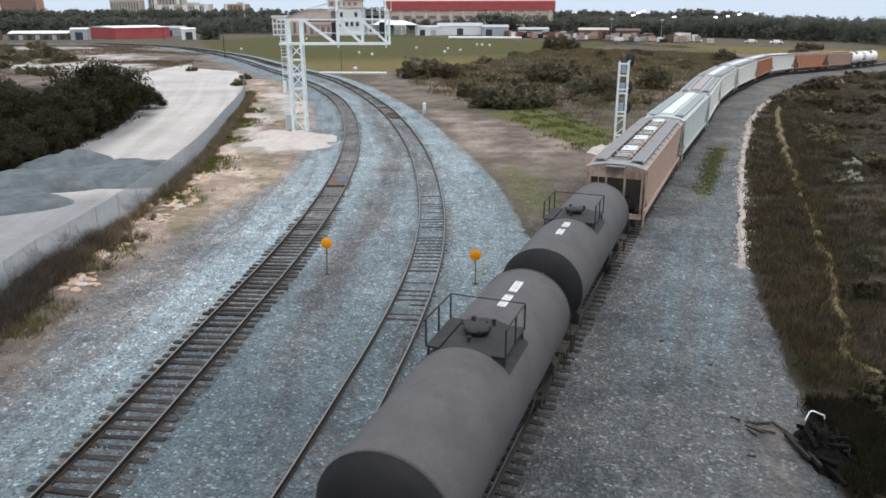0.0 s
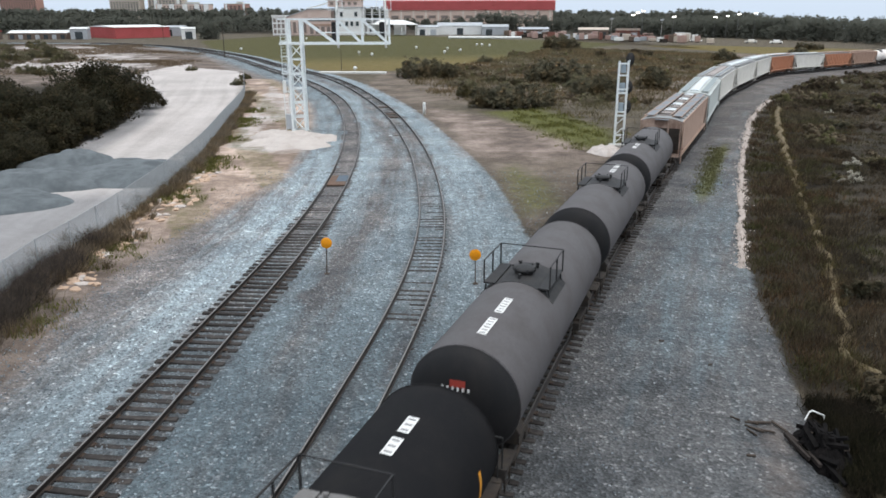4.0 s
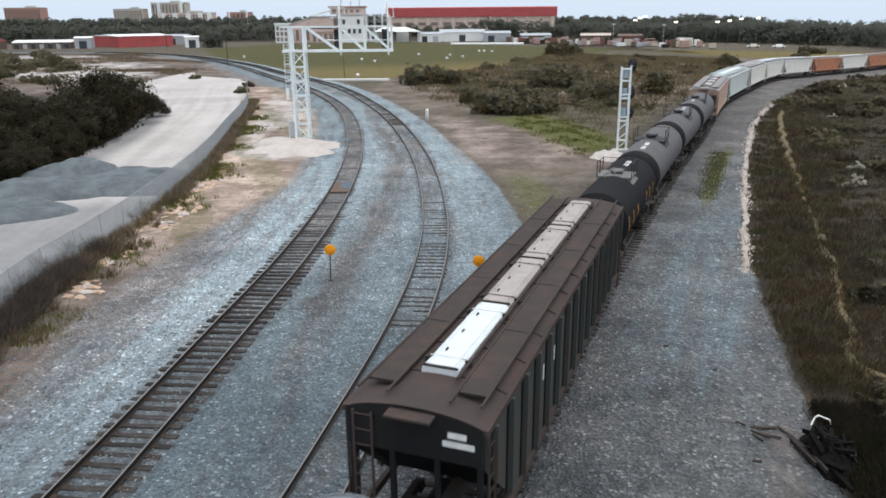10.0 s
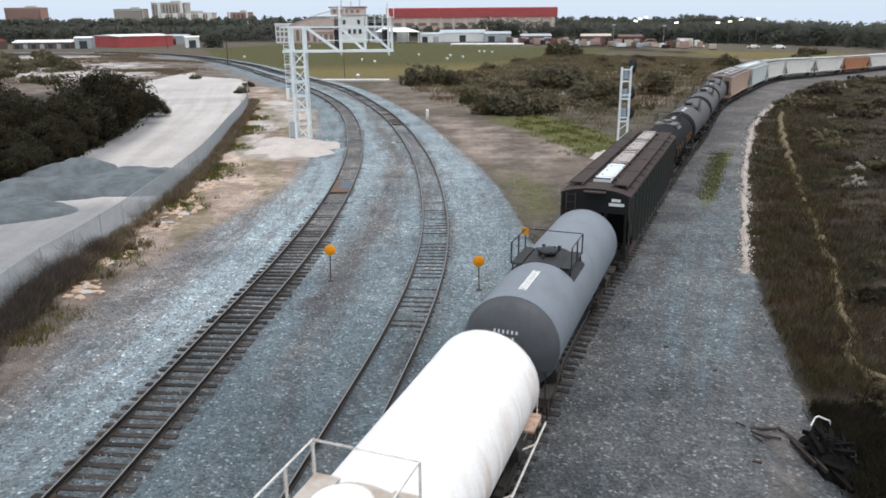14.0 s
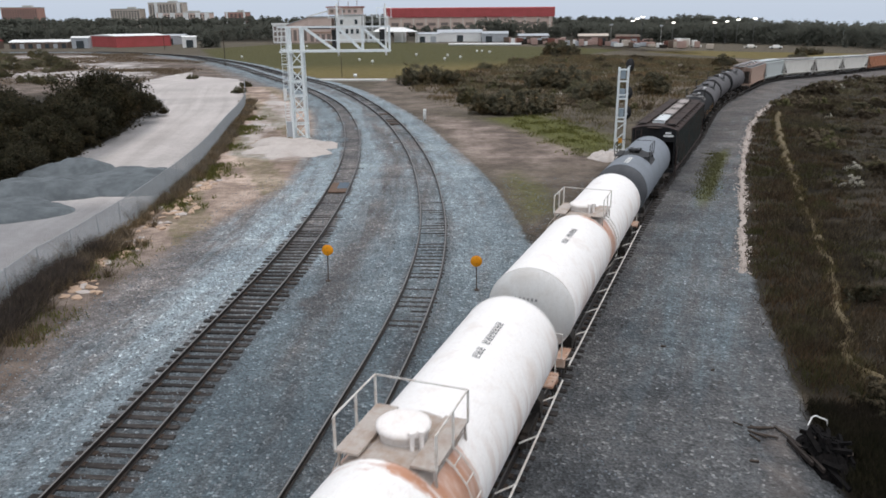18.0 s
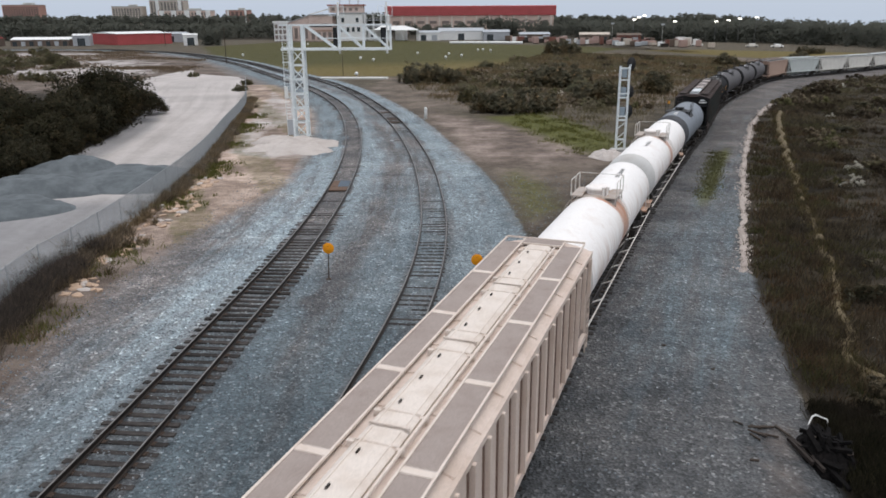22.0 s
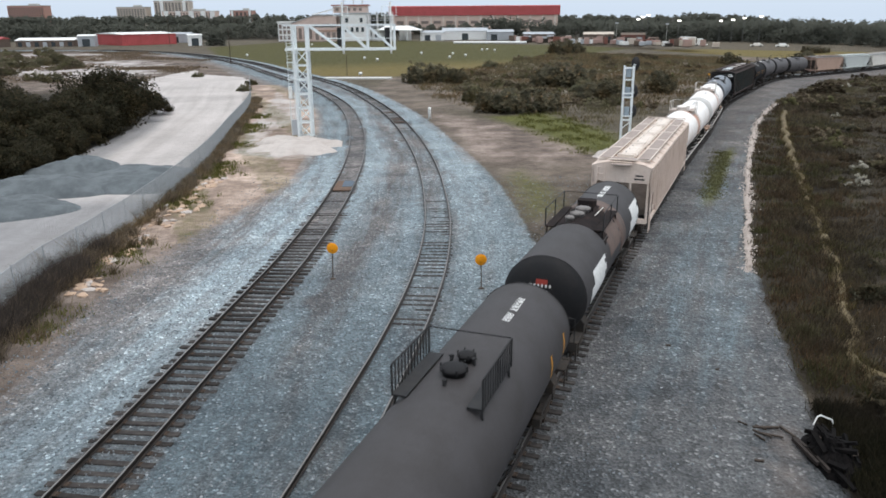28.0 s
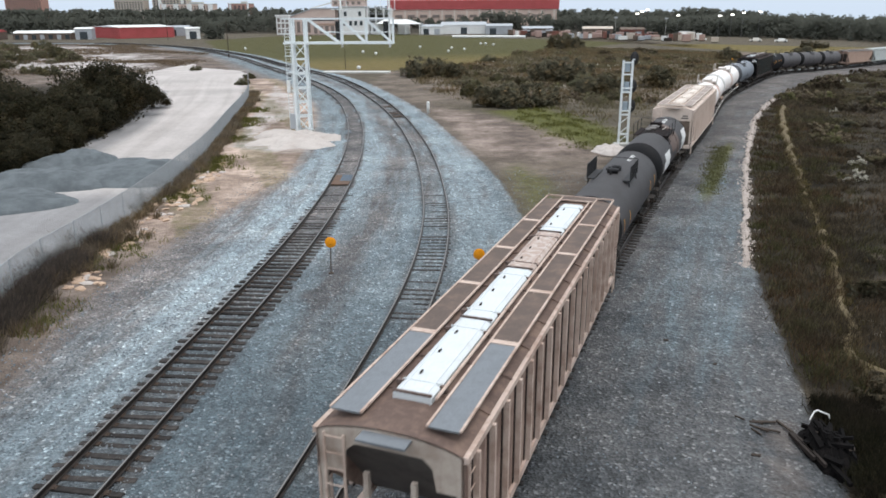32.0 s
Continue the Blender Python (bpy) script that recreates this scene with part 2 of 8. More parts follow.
# ---- plan: centre lines of the three tracks ----
def curve(cp, step=0.25):
    cp = np.array(cp, float)
    p = np.vstack([2 * cp[0] - cp[1], cp, 2 * cp[-1] - cp[-2]])
    out = []
    for i in range(1, len(p) - 2):
        p0, p1, p2, p3 = p[i - 1:i + 3]
        d0, d1, d2 = [np.linalg.norm(b - a) for a, b in ((p0, p1), (p1, p2), (p2, p3))]
        m1 = d1 * ((p1 - p0) / d0 * d1 + (p2 - p1) / d1 * d0) / (d0 + d1)
        m2 = d1 * ((p2 - p1) / d1 * d2 + (p3 - p2) / d2 * d1) / (d1 + d2)
        t = np.linspace(0, 1, max(4, int(d1 / step)), endpoint=False)[:, None]
        out.append((2 * t**3 - 3 * t**2 + 1) * p1 + (t**3 - 2 * t**2 + t) * m1 + (-2 * t**3 + 3 * t**2) * p2 + (t**3 - t**2) * m2)
    pts = np.vstack(out + [cp[-1:]])
    s = np.r_[0, np.cumsum(np.hypot(*np.diff(pts, axis=0).T))]
    return pts, s


def at(line, d):
    """Place and heading (dx, dy) at d metres along a line."""
    pts, s = line
    x, y = np.interp(d, s, pts[:, 0]), np.interp(d, s, pts[:, 1])
    x0, y0 = np.interp(d - 0.5, s, pts[:, 0]), np.interp(d - 0.5, s, pts[:, 1])
    x1, y1 = np.interp(d + 0.5, s, pts[:, 0]), np.interp(d + 0.5, s, pts[:, 1])
    k = hypot(x1 - x0, y1 - y0)
    return x, y, (x1 - x0) / k, (y1 - y0) / k


# distance of the ballast's east edge from the train's track
EDGE_Y, EDGE_C = [16, 20, 24, 28, 33, 36, 47, 61, 75, 86, 98, 114, 134, 300], [9.3, 8.8, 8.3, 7.8, 7.2, 6.5, 6.2, 5.6, 5.1, 5.2, 6.0, 6.9, 8.2, 9.5]
LINE_A = curve([(-16, -50), (-11.6, -4), (-9.62, 16.3), (-9.25, 20), (-8.62, 27), (-7.85, 36), (-7.52, 43), (-7.42, 50), (-7.72, 61), (-8.95, 75.5), (-10.85, 88.5),
                (-14.0, 104), (-20.9, 126), (-28.2, 144), (-38, 166), (-54, 202), (-71.3, 234), (-89, 262), (-108, 284), (-130, 300), (-155, 308), (-230, 316)])
LINE_B = curve([(-6.2, 4), (-3.45, 16.3), (-2.6, 21), (-1.75, 26), (-0.8, 34), (-0.5, 41), (-0.85, 52), (-1.7, 62.5), (-3.0, 72.7), (-4.75, 83.7), (-7.2, 96),
                (-10.4, 109), (-14.6, 124), (-21, 142), (-28, 157), (-35, 171), (-51.2, 206), (-67, 234), (-84.5, 260), (-104, 281), (-128, 296), (-154, 303.5), (-230, 311)])
LINE_C = curve([(-66.4, -162), (-24.1, -49.4), (-10.0, -11.8), (-2.9, 7.1), (0.8, 17.1), (4.65, 27.2), (11.0, 42.8), (18.1, 59.3), (24.7, 73.8), (38.6, 105), (48.8, 123),
                (69.4, 156.4), (85.5, 173.9), (110, 198.8), (140, 226), (190, 268), (260, 325)])
C_ZERO = float(LINE_C[1][np.argmin(np.abs(LINE_C[0][:, 1] - 17.1))])


def travelled(t):
    """How far the train has gone since the start."""
    return 4.6719 * t + 0.029292 * t * t - 0.000261 * t**3


def dip(x, y):
    """The ground falls away a little to the far east."""
    u, v = np.clip((x - 34) / 90, 0, 1), np.clip((y - 95) / 70, 0, 1)
    return -2.5 * u * u * (3 - 2 * u) * v * v * (3 - 2 * v)


def side_of(line, x, y):
    """Distance from a line, right of it positive (vectors)."""
    pts = line[0][::4]
    tang = np.gradient(pts, axis=0)
    best, sign = np.full(x.shape, 1e9), np.zeros(x.shape)
    for (px, py), (tx, ty) in zip(pts, tang):
        d = np.hypot(x - px, y - py)
        k = d < best
        best = np.where(k, d, best)
        sign = np.where(k, (x - px) * ty - (y - py) * tx, sign)
    return np.where(sign >= 0, best, -best)


def inside(poly, x, y, soft=1.0):
    """1 inside a polygon of the plan, 0 outside, soft at its edge."""
    px, py = np.array([p[0] for p in poly], float), np.array([p[1] for p in poly], float)
    ins, dist = np.zeros(x.shape, bool), np.full(x.shape, 1e9)
    for i in range(len(px)):
        x0, y0, x1, y1 = px[i - 1], py[i - 1], px[i], py[i]
        c = ((y0 > y) != (y1 > y)) & (x < (x1 - x0) * (y - y0) / (y1 - y0 + 1e-12) + x0)
        ins ^= c
        L = (x1 - x0)**2 + (y1 - y0)**2 + 1e-9
        t = np.clip(((x - x0) * (x1 - x0) + (y - y0) * (y1 - y0)) / L, 0, 1)
        dist = np.minimum(dist, np.hypot(x - x0 - t * (x1 - x0), y - y0 - t * (y1 - y0)))
    sd = np.where(ins, dist, -dist)
    return np.clip(sd / soft + 0.5, 0, 1)


# ---- ground: one sheet to the horizon ----
FENCE_LINE = [(-16.6, 14), (-18.5, 28.8), (-18.9, 32), (-18.8, 36), (-18.9, 43.3), (-19.4, 51.6), (-20.3, 61), (-23.2, 80), (-27.6, 106.4), (-32.0, 124), (-37.2, 144.6)]
ROAD = FENCE_LINE + [(-41, 158), (-54, 168), (-60, 182), (-61, 146), (-43, 115), (-35.5, 84), (-33, 62), (-38, 50), (-44, 30), (-44, 14)]
SAND_FAR = [(-58, 178), (-75, 215), (-112, 275), (-210, 298), (-210, 205), (-100, 160), (-62, 146)]
PAD = [(-18.5, 74), (-17.5, 90), (-20, 106), (-26, 122), (-30, 133), (-26.5, 112), (-22.5, 84), (-20.0, 68), (-14.2, 63.5), (-11.0, 65), (-10.9, 74), (-13.5, 76)]
DIRT_MID = [(4.9, 40), (4.4, 45), (4.2, 55), (2.0, 66), (1.0, 75), (-3, 95), (-7, 118), (-14, 136), (-12, 134), (-6, 113), (0.5, 95.5), (6.4, 87), (12.9, 78), (15.5, 66), (13, 58), (9.5, 48)]
GREEN_EDGE = [(4.9, 43), (4.5, 57), (6.0, 60), (8.2, 53), (7.8, 46)]
SAND_BACK = [(-50, 150), (-70, 225), (-112, 285), (-230, 300), (-230, 165), (-105, 120), (-64, 128)]
GREEN = [(5.5, 92.5), (12.7, 95), (17.5, 78), (17.0, 70), (13.6, 66), (11.8, 71), (9.5, 80)]
MEADOW = [(-60, 212), (-38, 180), (-26.5, 160), (-10.6, 157), (1, 166), (22, 205), (44, 246), (76, 312), (30, 330), (-23, 400), (-84, 372), (-100, 322)]
FIELD_FAR = [(78, 300), (112, 330), (215, 262), (200, 225), (150, 222), (118, 246)]


def ground_height(x, y):
    """Small relief: a shallow ditch and hummocks in the scrub, flat under the tracks."""
    dc = side_of(LINE_C, x, y)
    h = np.full(x.shape, -0.05)
    h += 0.5 * np.clip((dc - 13) / 12, 0, 1) * (0.5 + 0.5 * np.sin(x * 0.31) * np.cos(y * 0.23)) * (y < 300)
    h -= 0.35 * np.exp(-((dc - 10.2) / 1.6)**2)
    return h + dip(x, y)


def make_ground():
    ys = [-300, -200, -120, -70, -40, -20, -8, 0, 6, 10]
    y = 12.0
    while y < 700:
        ys.append(y)
        y += max(0.22, 0.0105 * (y + 8))
    ys += [800, 1000, 1300, 1800, 2600, 4000]
    us = np.concatenate([[-12, -6, -3, -2, -1.4, -1.05], np.linspace(-0.85, 0.85, 260), [1.05, 1.4, 2, 3, 6, 12]])
    Y, U = np.meshgrid(np.array(ys), us, indexing="ij")
    X = U * (np.abs(Y) + 14)
    x, y = X.ravel(), Y.ravel()
    near = (y < 420) & (y > -30) & (np.abs(x) < 420)
    z = -0.05 + dip(x, y)
    z -= 0.02 * np.clip(np.hypot(x, y) - 420, 0, None) * np.clip((x / (np.abs(y) + 1) - 0.36) / 0.12, 0, 1) * (y > 0)
    z[near] = ground_height(x[near], y[near])
    za, zb = np.zeros((len(x), 4)), np.zeros((len(x), 4))
    za[:, 3] = zb[:, 3] = 1
    zc, lane = np.zeros((len(x), 4)), np.zeros((len(x), 3))
    lane[:, 0], lane[:, 1] = x, y
    xn, yn = x[near], y[near]
    da, db, dc = side_of(LINE_A, xn, yn), side_of(LINE_B, xn, yn), side_of(LINE_C, xn, yn)
    left_edge = np.interp(yn, [16, 20, 24, 28, 33, 42, 54, 300], [5.6, 5.4, 6.0, 6.9, 7.5, 7.0, 4.6, 4.2])
    right_edge = np.interp(yn, EDGE_Y, EDGE_C)
    b_edge = np.interp(yn, [30, 40, 54, 75, 100, 160], [7.0, 5.3, 4.9, 3.9, 3.6, 3.0])
    sf = lambda v, s=0.8: np.clip(v / s + 0.5, 0, 1)
    bal = np.maximum(sf(left_edge + da) * sf(b_edge - db), sf(3.4 + dc) * sf(right_edge - dc))
    bal = np.maximum(bal, sf(4.2 + da) * sf(3.2 - db))
    bal = np.maximum(bal, 0.95 * sf(np.interp(yn, [104, 122, 135, 165, 200, 240, 300], [4.4, 6.2, 8.4, 8.2, 7.0, 9, 12]) + da, 2.5) * sf(3.2 - db) * (yn > 104))
    lime = np.maximum(inside(ROAD, xn, yn, 1.0) * sf(-da - 7, 2), inside(SAND_FAR, xn, yn, 25) * 0.55)
    lime = np.maximum(lime, inside(PAD, xn, yn, 1.5) * 0.52)
    dirt = inside(DIRT_MID, xn, yn, 3.0) * np.interp(yn, [50, 60, 66, 86, 100], [0.38, 0.5, 1.0, 0.9, 0.58])
    verge = sf(da + 13.5, 3) * sf(-left_edge - da + 0.5, 1.5) * (yn < 140) * sf(1 - inside(ROAD, xn, yn, 1.0), 1)
    dirt = np.maximum(dirt, verge * np.interp(yn, [18, 30, 42], [0.52, 0.64, 0.9]))
    dirt = np.maximum(dirt, 0.3 * np.exp(-((dc - 7.9) / 0.6)**2) * sf(20.5 - yn, 2))
    # warm dust on the gravel round the curve
    dirt = np.maximum(dirt, sf(dc - 1.6, 1.2) * sf(right_edge - dc, 1.0) * np.interp(yn, [46, 66, 90, 200], [0.0, 0.2, 0.3, 0.34]))
    # brown fines and wheel tracks in the ballast
    fines = np.interp(da, [-14, -9, -6.5, -5.2, -4.4, -3.6, -2.9, -2.4, -2.0, -1.4], [1.0, 1.0, 0.9, 0.72, 0.6, 0.3, 0.12, 0.4, 0.15, 0.15])
    fines = np.where(da > -14, fines, 0.5) * np.where(da < -4, np.interp(yn, [40, 60], [1, 0.6]), 1)
    fines = np.where(np.abs(da) < np.interp(yn, [38, 48], [1.3, 0.8]), np.interp(yn, [36, 46], [0.5, 1.15]), fines)
    mid_track = 0.12 + 0.64 * np.exp(-((da - 3.5 - 0.4 * np.sin(yn * 0.13)) / 1.05)**2) * np.interp(yn, [22, 32, 60, 110], [0.35, 1, 1, 0.8])
    fines = np.where(da > 1.4, mid_track, fines)
    fines = np.where(np.abs(db) < 1.2, np.interp(yn, [40, 60], [0.3, 0.6]), fines)
    east = np.interp(dc, [-3, 1.2, 2.2, 3.4, 5.6, 7, 8], [0.6, 0.72, 0.56, 0.36, 0.34, 0.42, 0.6]) + np.interp(yn, [15, 19, 26], [0.55, 0.42, 0.05]) + np.interp(yn, [15, 30, 40, 70], [0.05, 0.05, 0.1, 0.35])
    fines = np.where(dc > -3, east, fines)
    fines = fines + 0.9 * np.exp(-((xn + 5.75)**2 + (yn - 30.4)**2) / 0.4)
    df = side_of(curve(FENCE_LINE, 0.5), xn, yn)
    dirt = np.maximum(dirt, 0.62 * inside(SAND_BACK, xn, yn, 12))
    dirt = np.maximum(dirt, 0.6 * sf(da + 40, 10) * sf(-4.5 - da, 2) * sf(yn - 132, 6) * sf(285 - yn, 20))
    green = inside(GREEN, xn, yn, 4)
    green = np.maximum(green, 0.6 * inside(GREEN_EDGE, xn, yn, 2.5))
    green = np.maximum(green, 0.75 * np.exp(-((dc - 3.9) / 0.55)**2) * sf(yn - 47, 5) * sf(69 - yn, 5))
    green = np.maximum(green, 0.42 * verge * sf(yn - 37, 6) * (np.sin(xn * 0.9 + yn * 0.35) > 0.2))
    mead = np.maximum(inside(MEADOW, xn, yn, 6), inside(FIELD_FAR, xn, yn, 8))
    dirt = np.maximum(dirt, 0.45 * sf(-dc - 7, 3) * sf(yn - 100, 8) * (xn > -12) * (db > 3) * (yn < 260) * (1 - mead))
    za[near, 0], za[near, 1], za[near, 2] = bal, lime, dirt
    zb[near, 0], zb[near, 1] = green, mead
    zb[near, 2] = np.where(mead > 0.02, 0.0, np.clip((dc + 3.4) / 3.0, 0, 1) * (0.75 + 0.25 * np.clip((dc - 1) / 4, 0, 1)))
    zb[near, 2] = np.where(mead > 0.02, 1, 0) * np.clip((yn - 178 - 0.35 * (xn + 30)) / 30, 0, 1) * (1 - inside(FIELD_FAR, xn, yn, 8)) + zb[near, 2]
    west = np.interp(yn, [16, 22, 30, 50, 75, 110], [0.3, 0.6, 0.95, 1.0, 0.6, 0.4])
    mid = np.interp(yn, [16, 24, 36, 60, 110], [0.0, 0.12, 0.45, 0.75, 0.65])
    zb[near, 3] = np.where(da < -0.8, west, np.where(db < 4, mid, np.where(dc > -3, np.interp(yn, [16, 22, 30, 36, 60, 90], [0.0, 0.06, 0.19, 0.25, 0.26, 0.18]), 0.4)))
    zb[~near, 3] = 0
    zc[near, 0] = fines
    zc[near, 3] = np.clip(verge * np.interp(yn, [36, 44], [0, 1]) + inside(PAD, xn, yn, 3) * 0.9, 0, 1)
    zc[near, 1] = sf(-5 - dc, 4) * (da > 3) * sf(yn - 40, 6)
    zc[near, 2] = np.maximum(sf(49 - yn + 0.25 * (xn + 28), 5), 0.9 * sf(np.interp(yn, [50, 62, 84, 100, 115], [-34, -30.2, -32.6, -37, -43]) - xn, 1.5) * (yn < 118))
    lane[near, 0] = np.where(dc > -3, dc + 60, da)
    lane[near, 2] = df
    ny, nx = X.shape
    idx = np.arange(ny * nx).reshape(ny, nx)
    quads = np.stack([idx[:-1, :-1], idx[:-1, 1:], idx[1:, 1:], idx[1:, :-1]], -1).reshape(-1, 4)
    me = bpy.data.meshes.new("ground")
    me.from_pydata(np.stack([x, y, z], 1).tolist(), [], quads.tolist())
    for key, arr in (("zone_a", za), ("zone_b", zb), ("zone_c", zc)):
        at_ = me.attributes.new(key, "FLOAT_COLOR", "POINT")
        at_.data.foreach_set("color", arr.ravel())
    at_ = me.attributes.new("lane", "FLOAT_VECTOR", "POINT")
    at_.data.foreach_set("vector", lane.ravel())
    me.shade_smooth()
    return me


def ground_material():
    m, n, l, p = mat_new("ground_cover")
    a, b = n.new("ShaderNodeAttribute"), n.new("ShaderNodeAttribute")
    a.attribute_name, b.attribute_name = "zone_a", "zone_b"
    sa, sb = n.new("ShaderNodeSeparateColor"), n.new("ShaderNodeSeparateColor")
    l.new(a.outputs["Color"], sa.inputs["Color"])
    l.new(b.outputs["Color"], sb.inputs["Color"])
    c_, lane = n.new("ShaderNodeAttribute"), n.new("ShaderNodeAttribute")
    c_.attribute_name, lane.attribute_name = "zone_c", "lane"
    sc_, ls = n.new("ShaderNodeSeparateColor"), n.new("ShaderNodeSeparateXYZ")
    l.new(c_.outputs["Color"], sc_.inputs["Color"])
    l.new(lane.outputs["Vector"], ls.inputs["Vector"])
    edge = noise_node(n, l, 0.9, 7, 0.65)
    edge2 = noise_node(n, l, 0.16, 5, 0.6)

    def torn(weight, src, sharp, reach):
        """A zone's weight with a torn edge."""
        ad = n.new("ShaderNodeMath")
        ad.operation = "MULTIPLY_ADD"
        sub = n.new("ShaderNodeMath")
        sub.operation = "SUBTRACT"
        sub.inputs[1].default_value = 0.5
        l.new(src, sub.inputs[0])
        ad.inputs[1].default_value = reach
        l.new(sub.outputs[0], ad.inputs[0])
        l.new(weight, ad.inputs[2])
        mr = n.new("ShaderNodeMapRange")
        mr.inputs["From Min"].default_value, mr.inputs["From Max"].default_value = 0.5 - sharp, 0.5 + sharp
        l.new(ad.outputs[0], mr.inputs["Value"])
        return mr.outputs["Result"]

    # scrub soil
    n1 = noise_node(n, l, 0.35, 8, 0.65)
    col = ramp_node(n, l, n1.outputs["Fac"], [(0.3, (0.022, 0.019, 0.014)), (0.5, (0.04, 0.033, 0.024)), (0.72, (0.085, 0.068, 0.047))]).outputs["Color"]
    dry = ramp_node(n, l, n1.outputs["Fac"], [(0.3, (0.06, 0.052, 0.038)), (0.5, (0.1, 0.084, 0.062)), (0.72, (0.17, 0.138, 0.1))]).outputs["Color"]
    col = mix_node(n, l, sc_.outputs["Green"], col, dry)
    # meadow: mown green, a browner band in front
    n2 = noise_node(n, l, 0.5, 8, 0.7)
    ga = ramp_node(n, l, n2.outputs["Fac"], [(0.3, (0.115, 0.09, 0.034)), (0.7, (0.18, 0.142, 0.054))]).outputs["Color"]
    gb = ramp_node(n, l, n2.outputs["Fac"], [(0.3, (0.054, 0.053, 0.02)), (0.7, (0.098, 0.088, 0.032))]).outputs["Color"]
    mead = mix_node(n, l, sb.outputs["Blue"], ga, gb)
    col = mix_node(n, l, torn(sb.outputs["Green"], edge2.outputs["Fac"], 0.2, 0.6), col, mead)
    # dirt, in broad pale and dark blotches
    n3 = noise_node(n, l, 0.2, 9, 0.66)
    n3b = noise_node(n, l, 1.7, 7, 0.7)
    dirt = ramp_node(n, l, n3.outputs["Fac"], [(0.34, (0.092, 0.073, 0.06)), (0.48, (0.185, 0.145, 0.122)), (0.62, (0.33, 0.266, 0.228))]).outputs["Color"]
    grain = ramp_node(n, l, n3b.outputs["Fac"], [(0.3, (0.8, 0.79, 0.78)), (0.7, (1.18, 1.18, 1.18))]).outputs["Color"]
    dirt = mix_node(n, l, 1.0, dirt, grain, "MULTIPLY")
    sandy = mix_node(n, l, 1.0, dirt, (1.78, 1.72, 1.65), "MULTIPLY")
    dirt = mix_node(n, l, c_.outputs["Alpha"], dirt, sandy)
    # streaks along the tracks

    def along(src, across, length, detail, rough):
        """Noise drawn out along a lane."""
        cb = n.new("ShaderNodeCombineXYZ")
        for i_, (o, k) in enumerate(((src, across), (ls.outputs["Y"], length))):
            ml = n.new("ShaderNodeMath")
            ml.operation = "MULTIPLY"
            ml.inputs[1].default_value = k
            l.new(o, ml.inputs[0])
            l.new(ml.outputs[0], cb.inputs[i_])
        nt = n.new("ShaderNodeTexNoise")
        nt.inputs["Scale"].default_value, nt.inputs["Detail"].default_value, nt.inputs["Roughness"].default_value = 1.0, detail, rough
        l.new(cb.outputs["Vector"], nt.inputs["Vector"])
        return nt.outputs["Fac"]

    streak = along(ls.outputs["X"], 1.15, 0.13, 7, 0.62)
    # ballast: blue-grey broken stone with pale chips and dust
    tc = n.new("ShaderNodeTexCoord")
    v = n.new("ShaderNodeTexVoronoi")
    v.inputs["Scale"].default_value = 11
    l.new(tc.outputs["Object"], v.inputs["Vector"])
    v2 = n.new("ShaderNodeTexVoronoi")
    v2.inputs["Scale"].default_value = 23
    l.new(tc.outputs["Object"], v2.inputs["Vector"])
    vr, vr2 = n.new("ShaderNodeSeparateColor"), n.new("ShaderNodeSeparateColor")
    l.new(v.outputs["Color"], vr.inputs["Color"])
    l.new(v2.outputs["Color"], vr2.inputs["Color"])
    tone = ramp_node(n, l, vr.outputs["Red"], [(0.0, (0.7, 0.7, 0.7)), (0.5, (0.98, 0.98, 0.98)), (0.93, (1.24, 1.24, 1.24)), (0.988, (2.3, 2.25, 2.2))]).outputs["Color"]
    small = ramp_node(n, l, vr2.outputs["Red"], [(0.0, (0.78, 0.78, 0.78)), (0.85, (1.14, 1.14, 1.14)), (1.0, (1.4, 1.4, 1.4))]).outputs["Color"]
    chips = mix_node(n, l, 1.0, tone, small, "MULTIPLY")
    mott = noise_node(n, l, 1.6, 7, 0.72)
    mr2 = ramp_node(n, l, mott.outputs["Fac"], [(0.3, (0.7, 0.7, 0.7)), (0.7, (1.28, 1.28, 1.28))]).outputs["Color"]
    chips = mix_node(n, l, 1.0, chips, mr2, "MULTIPLY")
    n4 = noise_node(n, l, 0.22, 8, 0.62)
    dust = ramp_node(n, l, n4.outputs["Fac"], [(0.3, (0.78, 0.8, 0.82)), (0.5, (0.98, 0.98, 0.98)), (0.7, (1.2, 1.18, 1.16))]).outputs["Color"]
    chips = mix_node(n, l, 1.0, chips, dust, "MULTIPLY")
    n6 = noise_node(n, l, 1.3, 8, 0.72)
    # clean new stone lies west of the main track; all stone darkens towards the camera
    stone = mix_node(n, l, b.outputs["Alpha"], (0.097, 0.123, 0.137), (0.308, 0.363, 0.388))
    fm = n.new("ShaderNodeMath")
    fm.operation = "MULTIPLY_ADD"
    fm.inputs[1].default_value = 1.8
    l.new(streak, fm.inputs[0])
    l.new(sc_.outputs["Red"], fm.inputs[2])
    f2 = n.new("ShaderNodeMath")
    f2.operation = "MULTIPLY_ADD"
    f2.inputs[1].default_value = 0.5
    l.new(n6.outputs["Fac"], f2.inputs[0])
    l.new(fm.outputs[0], f2.inputs[2])
    fr_ = n.new("ShaderNodeMapRange")
    for key, val in (("From Min", 1.25), ("From Max", 1.9), ("To Max", 0.95)):
        fr_.inputs[key].default_value = val
    l.new(f2.outputs[0], fr_.inputs["Value"])
    fines = ramp_node(n, l, n4.outputs["Fac"], [(0.35, (0.072, 0.075, 0.078)), (0.65, (0.115, 0.116, 0.117))]).outputs["Color"]
